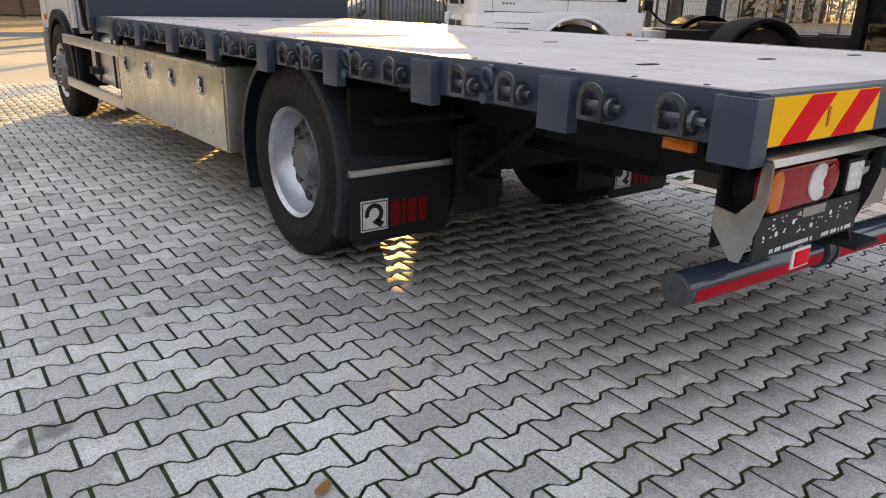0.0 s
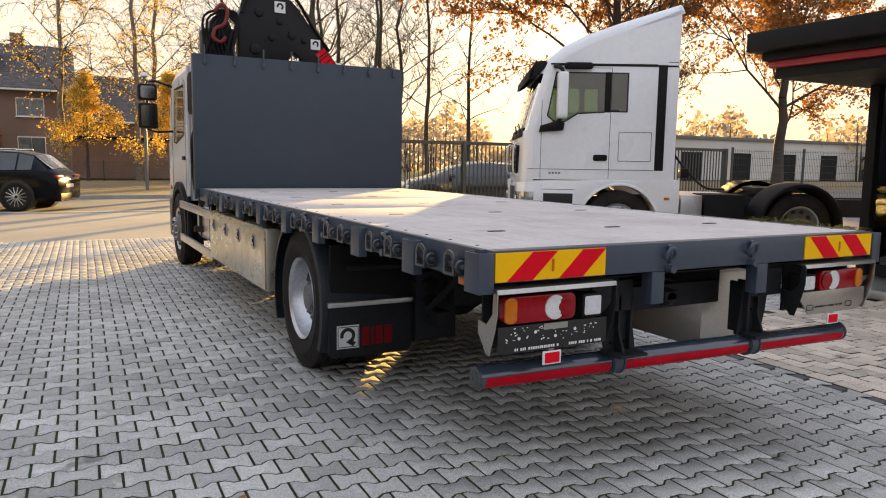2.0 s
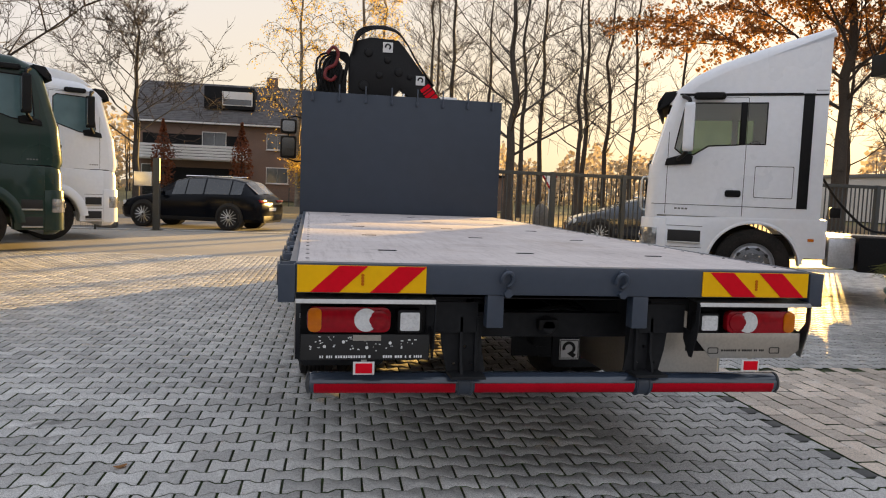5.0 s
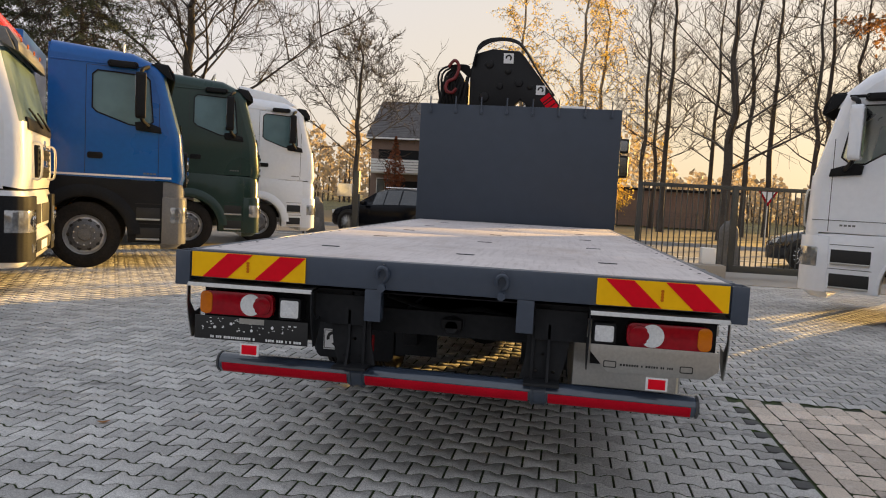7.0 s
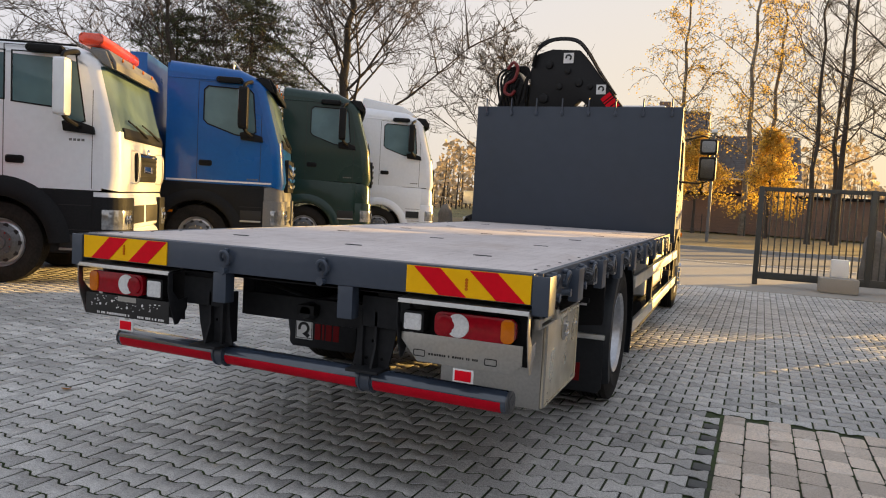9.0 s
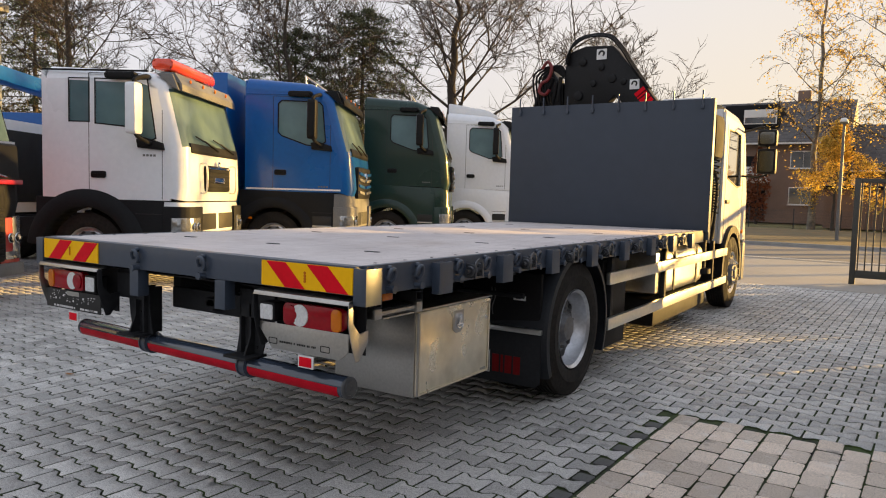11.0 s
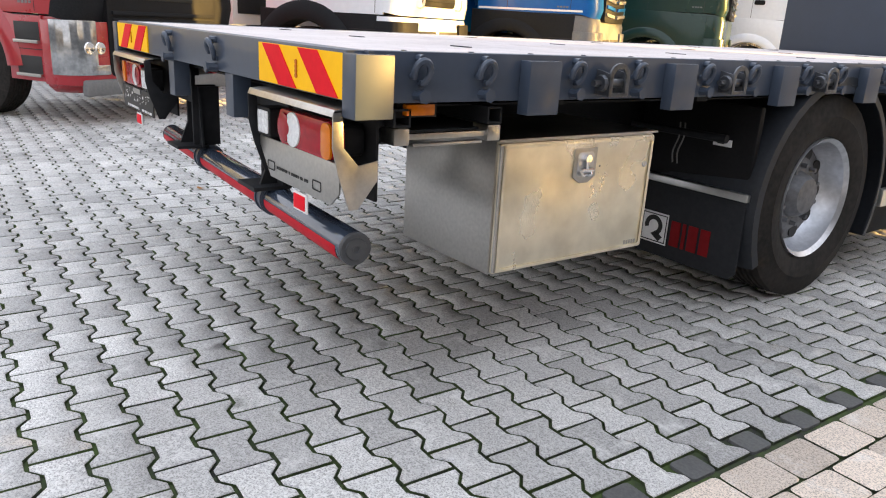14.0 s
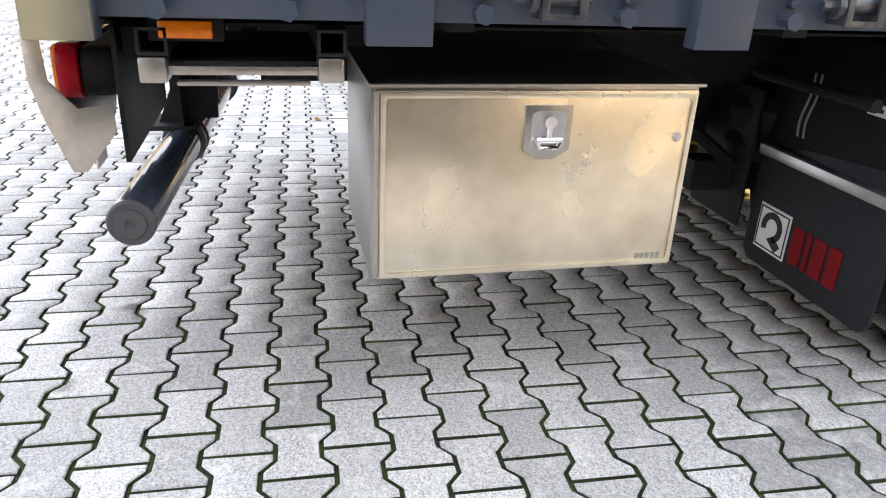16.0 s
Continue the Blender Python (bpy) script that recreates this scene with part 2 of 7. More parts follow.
worn_deck(M_PLY)
M_PLYEDGE = material("ply_slot", (0.03, 0.03, 0.032), rough=0.9)
M_YEL = material("reflective_yellow", (0.95, 0.52, 0.003), (0.9, 0.48, 0.003), rough=0.5, spec=0.15)
M_RED = material("reflective_red", (0.74, 0.003, 0.018), (0.66, 0.003, 0.015), rough=0.5, spec=0.12)
M_LENSRED = material("lamp_red", (0.34, 0.003, 0.012), (0.2, 0.002, 0.008), rough=0.12, spec=0.3)
M_LENSAMB = material("lamp_amber", (0.62, 0.17, 0.003), (0.5, 0.12, 0.003), rough=0.15, spec=0.4)
M_LENSCLR = material("lamp_clear", (0.75, 0.76, 0.76), (0.55, 0.56, 0.57), rough=0.12, grain=90, bump=0.5, coat=0.8)
M_HEADLAMP = material("headlamp_lens", (0.42, 0.43, 0.44), (0.22, 0.23, 0.24), rough=0.1, metal=0.6, grain=30, blotch=9, bump=0.3, coat=1.0, rough_var=0.05)
M_WHITEP = material("print_white", (0.78, 0.78, 0.78), (0.7, 0.7, 0.7), rough=0.5)
M_REDP = material("print_red", (0.2, 0.006, 0.009), (0.15, 0.005, 0.007), rough=0.6, spec=0.15)
M_REDHOSE = material("red_hook_paint", (0.2, 0.012, 0.014), (0.1, 0.01, 0.011), rough=0.45)
M_INK = material("black_ink", (0.012, 0.012, 0.012), rough=0.6)
M_STRIPE = material("bumper_red_tape", (0.52, 0.003, 0.018), (0.4, 0.002, 0.012), rough=0.45, grain=120, blotch=8, spec=0.12)
M_CRANE = material("crane_black_paint", (0.006, 0.006, 0.007), (0.011, 0.011, 0.012), rough=0.5, bump=0.05, coat=0.0, spec=0.25)
M_WHITE = material("white_truck_paint", (0.8, 0.82, 0.86), (0.74, 0.76, 0.8), rough=0.3, grain=14, blotch=0.8, coat=0.5)
M_CABW = material("cab_white_paint", (0.82, 0.82, 0.83), (0.75, 0.75, 0.76), rough=0.3, grain=14, blotch=0.8, coat=0.5)
M_BLUE = material("blue_truck_paint", (0.003, 0.1, 0.37), (0.003, 0.085, 0.31), rough=0.3, grain=14, blotch=0.8, coat=0.25, spec=0.3)
M_GREEN = material("dark_green_paint", (0.01, 0.034, 0.027), (0.008, 0.028, 0.022), rough=0.3, grain=14, blotch=0.8, coat=0.25, spec=0.3)
M_REDT = material("red_truck_paint", (0.33, 0.009, 0.018), (0.28, 0.008, 0.015), rough=0.3, coat=0.5)
M_BUMP = material("grey_bumper_plastic", (0.16, 0.16, 0.16), (0.12, 0.12, 0.12), rough=0.5, bump=0.1)
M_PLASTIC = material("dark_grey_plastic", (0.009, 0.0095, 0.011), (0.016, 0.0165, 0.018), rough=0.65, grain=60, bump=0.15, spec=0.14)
M_CARBLACK = material("black_car_paint", (0.003, 0.0035, 0.006), (0.004, 0.005, 0.008), rough=0.2, coat=0.0, spec=0.14, rough_var=0.04)
M_SEAT = material("cab_trim", (0.12, 0.12, 0.12), (0.09, 0.09, 0.09), rough=0.8)
M_CURTAIN = material("cab_curtain", (0.32, 0.34, 0.32), (0.24, 0.26, 0.24), rough=0.9)
M_GLASS = glass("window_glass", (0.86, 0.92, 0.88), 0.8)
M_DGLASS = glass("tinted_glass", (0.3, 0.33, 0.32), 0.6)
M_BRICK = material("brown_brick", (0.18, 0.125, 0.1), (0.24, 0.165, 0.13), rough=0.9, grain=12, blotch=0.8, bump=0.3)
M_ROOF = material("roof_tile", (0.085, 0.08, 0.082), (0.12, 0.112, 0.11), rough=0.7, grain=10, blotch=0.6, per="island", spread=0.2)
M_FRAME = material("white_frame", (0.75, 0.74, 0.72), (0.68, 0.67, 0.65), rough=0.5)
M_PANE = material("far_window_pane", (0.06, 0.07, 0.08), (0.1, 0.11, 0.12), rough=0.08, coat=1.0)
M_RENDERW = material("white_render", (0.62, 0.6, 0.57), (0.54, 0.52, 0.49), rough=0.85, grain=8, blotch=0.4, bump=0.1)
M_TRIMRED = material("canopy_red", (0.38, 0.02, 0.03), (0.32, 0.016, 0.025), rough=0.4)
M_BARK = material("bark", (0.042, 0.034, 0.028), (0.078, 0.065, 0.052), rough=0.9, grain=18, blotch=2, bump=0.8, dist=0.01)
M_BIRCH = material("birch_bark", (0.3, 0.26, 0.2), (0.09, 0.075, 0.06), rough=0.85, grain=7, blotch=1.5, bump=0.5)
M_TWIG = material("twigs", (0.038, 0.029, 0.022), (0.065, 0.048, 0.034), rough=0.9)


def leaf_material(name, a, b, through=0.45):
    m = material(name, a, b, rough=0.65, grain=3, blotch=0.7, per="island", spread=0.35)
    nt = m.node_tree
    p = nt.nodes["Principled BSDF"]
    tr, mx = nt.nodes.new("ShaderNodeBsdfTranslucent"), nt.nodes.new("ShaderNodeMixShader")
    nt.links.new(p.inputs["Base Color"].links[0].from_socket, tr.inputs[0])
    mx.inputs[0].default_value = through
    nt.links.new(p.outputs[0], mx.inputs[1])
    nt.links.new(tr.outputs[0], mx.inputs[2])
    nt.links.new(mx.outputs[0], nt.nodes["Material Output"].inputs[0])
    return m


M_MIST = leaf_material("misted_glass", (0.085, 0.165, 0.19), (0.13, 0.235, 0.26), 0.2)
M_MIST.node_tree.nodes["Principled BSDF"].inputs["Coat Weight"].default_value = 0.6
M_LEAFY = leaf_material("yellow_birch_leaf", (0.74, 0.53, 0.11), (0.66, 0.42, 0.07))
M_LEAFO = leaf_material("orange_oak_leaf", (0.36, 0.18, 0.055), (0.26, 0.115, 0.035))
M_LEAFR = leaf_material("rust_hedge_leaf", (0.24, 0.07, 0.025), (0.16, 0.05, 0.02))
M_LEAFG = leaf_material("olive_needle", (0.06, 0.075, 0.032), (0.1, 0.105, 0.05), 0.3)
M_LEAFP = leaf_material("pale_grass_blade", (0.2, 0.21, 0.05), (0.3, 0.27, 0.08))
# far brown leaves, lightened towards gold to stand for sunlit haze
M_LEAFB = leaf_material("haze_tinted_thicket", (0.5, 0.4, 0.27), (0.4, 0.31, 0.2), 0.4)


# ---- mesh tools ----
def box(bm, x0, x1, y0, y1, z0, z1, bevel=0.0):
    vs = [bm.verts.new((x, y, z)) for z in (z0, z1) for y in (y0, y1) for x in (x0, x1)]
    fs = [bm.faces.new([vs[i] for i in q]) for q in ((0, 2, 3, 1), (4, 5, 7, 6), (0, 1, 5, 4), (2, 6, 7, 3), (0, 4, 6, 2), (1, 3, 7, 5))]
    if bevel:
        es = list({e for f in fs for e in f.edges})
        bmesh.ops.bevel(bm, geom=es, offset=bevel, segments=2, affect="EDGES", profile=0.6)
    return bm


def prism(bm, pts, axis, a, b, bevel=0.0):
    """A polygon in the two other axes, extruded along axis from a to b."""
    def at(p, v):
        return {"x": (v, p[0], p[1]), "y": (p[0], v, p[1]), "z": (p[0], p[1], v)}[axis]
    lo, hi = [bm.verts.new(at(p, a)) for p in pts], [bm.verts.new(at(p, b)) for p in pts]
    n = len(pts)
    fs = [bm.faces.new(lo[::-1]), bm.faces.new(hi)] + [bm.faces.new((lo[i], lo[(i + 1) % n], hi[(i + 1) % n], hi[i])) for i in range(n)]
    bmesh.ops.recalc_face_normals(bm, faces=fs)
    if bevel:
        bmesh.ops.bevel(bm, geom=list({e for f in fs for e in f.edges}), offset=bevel, segments=2, affect="EDGES", profile=0.6)
    return bm


def lathe(bm, prof, origin, axis="x", seg=28, close=False, caps=True):
    """Rings of (along, radius) round an axis through origin."""
    rings = []
    o = Vector(origin)
    for h, r in prof:
        ring = []
        for k in range(seg):
            a = 2 * math.pi * k / seg
            c, s = r * math.cos(a), r * math.sin(a)
            d = {"x": (h, c, s), "y": (c, h, s), "z": (c, s, h)}[axis]
            ring.append(bm.verts.new(o + Vector(d)))
        rings.append(ring)
    fs = []
    pairs = list(zip(rings, rings[1:])) + ([(rings[-1], rings[0])] if close else [])
    for r0, r1 in pairs:
        for k in range(seg):
            fs.append(bm.faces.new((r0[k], r0[(k + 1) % seg], r1[(k + 1) % seg], r1[k])))
    if not close and caps:
        fs.append(bm.faces.new(rings[0][::-1]))
        fs.append(bm.faces.new(rings[-1]))
    bmesh.ops.recalc_face_normals(bm, faces=fs)
    return bm


def rod(bm, p0, p1, r0, r1=None, seg=10):
    p0, p1 = Vector(p0), Vector(p1)
    r1 = r0 if r1 is None else r1
    d = (p1 - p0).normalized()
    u = d.orthogonal().normalized()
    v = d.cross(u)
    rings = [[bm.verts.new(p + r * (math.cos(2 * math.pi * k / seg) * u + math.sin(2 * math.pi * k / seg) * v)) for k in range(seg)] for p, r in ((p0, r0), (p1, r1))]
    for k in range(seg):
        bm.faces.new((rings[0][k], rings[0][(k + 1) % seg], rings[1][(k + 1) % seg], rings[1][k]))
    bm.faces.new(rings[0][::-1])
    bm.faces.new(rings[1])
    return bm


def tube(bm, pts, r, seg=8):
    pts = [Vector(p) for p in pts]
    rings = []
    u = (pts[1] - pts[0]).orthogonal().normalized()
    for i, p in enumerate(pts):
        d = (pts[min(i + 1, len(pts) - 1)] - pts[max(i - 1, 0)]).normalized()
        u = (u - d * u.dot(d)).normalized()
        v = d.cross(u)
        rings.append([bm.verts.new(p + r * (math.cos(2 * math.pi * k / seg) * u + math.sin(2 * math.pi * k / seg) * v)) for k in range(seg)])
    for a, b in zip(rings, rings[1:]):
        for k in range(seg):
            bm.faces.new((a[k], a[(k + 1) % seg], b[(k + 1) % seg], b[k]))
    bm.faces.new(rings[0][::-1])
    bm.faces.new(rings[-1])
    return bm


def sheet(bm, outer, holes, place, thick, away):
    """A flat panel with holes: outlines as 2D points, laid into space by place(u, v), given a thickness along away."""
    edges = []
    for loop in (outer, *holes):
        vs = [bm.verts.new(place(*p)) for p in loop]
        edges += [bm.edges.new((vs[i], vs[(i + 1) % len(vs)])) for i in range(len(vs))]
    faces = [g for g in bmesh.ops.triangle_fill(bm, edges=edges, use_beauty=True)["geom"] if isinstance(g, bmesh.types.BMFace)]
    got = bmesh.ops.extrude_face_region(bm, geom=faces)["geom"]
    bmesh.ops.translate(bm, verts=[g for g in got if isinstance(g, bmesh.types.BMVert)], vec=Vector(away) * thick)
    bmesh.ops.recalc_face_normals(bm, faces=bm.faces[:])
    return bm


def part(name, bm, mat, parent=None, label="", smooth=35, bevel=0.0):
    """Links a bmesh as one mesh object under a thing or part."""
    if bevel:
        es = [e for e in bm.edges if len(e.link_faces) == 2 and e.calc_face_angle(0) > 0.5]
        bmesh.ops.bevel(bm, geom=es, offset=bevel, segments=2, affect="EDGES", profile=0.6, clamp_overlap=True)
    me = bpy.data.meshes.new(name)
    bm.to_mesh(me)
    bm.free()
    me.materials.append(mat)
    if smooth:
        me.polygons.foreach_set("use_smooth", [True] * len(me.polygons))
        me.set_sharp_from_angle(angle=radians(smooth))
    ob = new(name, me)
    if parent:
        ob.parent = parent
    if label:
        tagged(ob, label)
    return ob


def shared(name, me, parent, loc=(0, 0, 0), rz=0.0):
    ob = new(name, me)
    ob.parent = parent
    ob.location = loc
    ob.rotation_euler = (0, 0, rz)
    return ob


def thing(name, label, category, at=(0, 0, 0), rz=0.0, group="", kind=""):
    ob = new(name)
    ob.empty_display_size = 0.2
    ob.location = at
    ob.rotation_euler = (0, 0, radians(rz))
    return tagged(ob, label, category, group, kind)


def nb():
    return bmesh.new()


def bx(name, mat, parent, x0, x1, y0, y1, z0, z1, bevel=0.004, label=""):
    return part(name, box(nb(), x0, x1, y0, y1, z0, z1, bevel), mat, parent, label)


def arc(cx, cy, r, a0, a1, n):
    return [(cx + r * math.cos(radians(a0 + (a1 - a0) * i / n)), cy + r * math.sin(radians(a0 + (a1 - a0) * i / n))) for i in range(n + 1)]


def rounded(x0, x1, y0, y1, r, n=4):
    return arc(x1 - r, y1 - r, r, 0, 90, n) + arc(x0 + r, y1 - r, r, 90, 180, n) + arc(x0 + r, y0 + r, r, 180, 270, n) + arc(x1 - r, y0 + r, r, 270, 360, n)


# ---- ground, yard, road ----
def slab(name, x0, x1, y0, y1, z0, z1, mat, label, category, bevel=0.0, cuts=0):
    bm = box(nb(), x0, x1, y0, y1, z0, z1, bevel)
    return tagged(part(name, bm, mat), label, category, kind="structure")


slab("ground", -400, 400, -150, 700, -0.6, -0.1, M_GRASS, "wide flat ground of pale autumn grass", "ground")
yard = slab("pavement_yard", -16, 14, -10, 11.6, -0.3, -0.014, M_JOINT, "grey zigzag concrete pavers of the truck yard", "pavement")
slab("pavement_apron", -30, 40, 11.6, 18.6, -0.3, -0.004, M_APRON, "pale worn concrete apron at the yard gate", "pavement")
slab("road", -150, 150, 18.6, 25.9, -0.3, -0.012, M_ASPHALT, "grey asphalt street beyond the gate", "road")
slab("kerb_far", -150, 150, 25.9, 26.06, -0.3, 0.1, M_KERB, "low grey stone kerb along the street", "kerb", 0.01)
slab("kerb_near", -150, 150, 18.5, 18.6, -0.3, 0.006, M_KERB, "flush grey kerb between apron and street", "kerb")
slab("road_line", -150, 150, 19.1, 19.22, -0.2, -0.008, M_LINE, "worn white edge line on the street", "road marking")
slab("verge", -150, 150, 26.06, 44.0, -0.3, 0.07, M_LEAFGROUND, "grass verge strewn with yellow leaves", "verge")
slab("yard_left", -60, -16, -40, 18.5, -0.3, -0.02, M_ASPHALT, "dark asphalt at the edge of the yard", "pavement")
slab("yard_behind", -16, 40, -40, -10, -0.3, -0.02, M_ASPHALT, "dark asphalt at the back of the yard", "pavement")
slab("yard_right", 14, 60, -10, 11.6, -0.3, -0.02, M_ASPHALT, "dark asphalt by the fence", "pavement")

# zigzag pavers
PL, PW, GAP = 0.19, 0.1385, 0.012
SETT_X, SETT_Y = 1.882, 2.548


def bone(inset=0.0):
    h1, h2 = PW / 2 + 0.0155, PW / 2 - 0.0155
    e, a, b = PL / 2 - GAP / 2 - inset, 0.066, 0.03
    g = GAP / 2 + inset
    right = [(-e, h1 - g), (-a, h1 - g), (-b, h2 - g), (b, h2 - g), (a, h1 - g), (e, h1 - g)]
    return right + [(x, -y) for x, y in right[::-1]]


def stone_mesh(top, rim, name, mat, deep=0.02):
    """A paving stone: flat top, worn chamfer, short sides."""
    n = len(top)
    vs = [(x, y, 0.0) for x, y in top] + [(x, y, -0.0035) for x, y in rim] + [(x, y, -deep) for x, y in rim]
    fs = [tuple(range(n))[::-1]] + [(i + k * n, (i + 1) % n + k * n, (i + 1) % n + (k + 1) * n, i + (k + 1) * n) for k in (0, 1) for i in range(n)]
    me = bpy.data.meshes.new(name)
    me.from_pydata(vs, [], fs)
    bm = bmesh.new()
    bm.from_mesh(me)
    bmesh.ops.recalc_face_normals(bm, faces=bm.faces[:])
    bm.to_mesh(me)
    bm.free()
    me.materials.append(mat)
    me.materials.append(M_JOINT)
    for p in me.polygons:
        if p.index > n:
            p.material_index = 1
    return me


def field(name, me, spots, mat, parent, label, rng):
    """Many stones joined into one mesh. spots: x, y, turn."""
    n = len(me.vertices)
    co = np.empty(n * 3)
    me.vertices.foreach_get("co", co)
    co = co.reshape(-1, 3)
    polys = [list(p.vertices) for p in me.polygons]
    spots = np.array(spots)
    c, s = np.cos(spots[:, 2])[:, None], np.sin(spots[:, 2])[:, None]
    tilt = rng.normal(0, 0.0035, (len(spots), 2))
    x = co[None, :, 0] * c - co[None, :, 1] * s + spots[:, 0:1]
    y = co[None, :, 0] * s + co[None, :, 1] * c + spots[:, 1:2]
    z = co[None, :, 2] + tilt[:, 0:1] * co[None, :, 0] + tilt[:, 1:2] * co[None, :, 1] + rng.normal(0, 0.0008, (len(spots), 1))
    verts = np.stack([x, y, z], -1).reshape(-1, 3)
    big = bpy.data.meshes.new(name)
    loops = np.concatenate([np.array(p) for p in polys])
    sizes = np.array([len(p) for p in polys])
    k = len(spots)
    all_loops = (loops[None] + (np.arange(k) * n)[:, None]).ravel()
    all_sizes = np.tile(sizes, k)
    big.vertices.add(len(verts))
    big.vertices.foreach_set("co", verts.ravel())
    big.loops.add(len(all_loops))
    big.loops.foreach_set("vertex_index", all_loops.astype(np.int32))
    big.polygons.add(len(all_sizes))
    big.polygons.foreach_set("loop_start", np.concatenate([[0], np.cumsum(all_sizes)[:-1]]).astype(np.int32))
    big.polygons.foreach_set("material_index", np.tile(np.array([p.material_index for p in me.polygons], dtype=np.int32), k))
    big.update()
    big.validate()
    big.materials.append(mat)
    big.materials.append(M_JOINT)
    ob = new(name, big)
    ob.parent = parent
    return tagged(ob, label, kind="stuff")


PIVOT, PTURN = (1.114, 0.131), radians(-1.8)


def laid(x, y, a=0.0):
    """A spot of the paving's own grid, turned into the yard."""
    c, s = math.cos(PTURN), math.sin(PTURN)
    dx, dy = x - PIVOT[0], y - PIVOT[1]
    return PIVOT[0] + c * dx - s * dy, PIVOT[1] + s * dx + c * dy, a + PTURN


def build_paving():
    rng = np.random.default_rng(4)
    me1 = stone_mesh(bone(0.003), bone(), "paver", M_PAVER)
    me2 = stone_mesh(bone(0.003), bone(), "paver_field", M_PAVERS)
    rest, near = [], []
    for k in range(-72, 86):
        y = PIVOT[1] + PW * k
        x0 = PIVOT[0] + PL / 2 + (PL / 2 if k % 2 else 0)
        for i in range(-82, 62):
            x = x0 + PL * i
            if not (-12.5 < x < 11 and -8 < y < 11.5):
                continue
            if y < SETT_Y + PW / 2 and x + PL / 2 > SETT_X + 0.01:
                continue
            spot = laid(x, y, rng.normal(0, 0.008))
            if (0.55 < x < 1.87 and -0.55 < y < 1.6) or (-2.3 < x < -1.3 and 0.1 < y < 1.7):
                near.append(spot)
            else:
                rest.append(spot)
    for x, y, a in near[:300]:
        ob = shared("paver", me1, yard, (x, y, rng.normal(0, 0.001)), a)
        ob.rotation_euler = (rng.normal(0, 0.004), rng.normal(0, 0.004), a)
    field("pavers_field", me2, rest + near[300:], M_PAVERS, yard, "field of grey zigzag pavers", rng)
    # pale setts beside the yard
    ax, ay = 0.141, 0.213
    hx, hy = ax / 2 - 0.004, ay / 2 - 0.004
    outline = lambda i: rounded(-hx + i, hx - i, -hy + i, hy - i, 0.016, 2)
    s1, s2 = stone_mesh(outline(0.006), outline(0), "sett", M_SETT), stone_mesh(outline(0.006), outline(0), "sett_field", M_SETTS)
    rest, near = [], []
    for i in range(0, 62):
        x = SETT_X + 0.006 + ax * (i + 0.5)
        off = 0 if i == 0 else (0.45 * ay * (i % 2) + rng.uniform(-0.03, 0.03))
        j = 0
        while True:
            y = SETT_Y - ay * (j + 0.5) - off
            j += 1
            if y < -6:
                break
            spot = laid(x + rng.normal(0, 0.0015), y, rng.normal(0, 0.014))
            if i < 12 and -0.5 < y and len(near) < 160:
                near.append(spot)
            else:
                rest.append(spot)
    for x, y, a in near:
        shared("sett", s1, yard, (x, y, rng.normal(0, 0.0015)), a).rotation_euler = (rng.normal(0, 0.012), rng.normal(0, 0.012), a)
    field("setts_field", s2, rest, M_SETTS, yard, "field of pale weathered setts", rng)
    # dark fillers where the zigzag meets the setts
    for k in range(-30, 17):
        if k % 2:
            bm = prism(nb(), rounded(-0.046, 0.046, -0.052, 0.052, 0.014, 2), "z", -0.03, -0.003, 0.003)
            ob = part("filler", bm, M_FILL, yard, "dark concrete filler stone")
            x, y, a = laid(PIVOT[0] + PL * 3.75 - 0.0, PIVOT[1] + PW * k)
            ob.location, ob.rotation_euler = (x, y, 0), (0, 0, a)


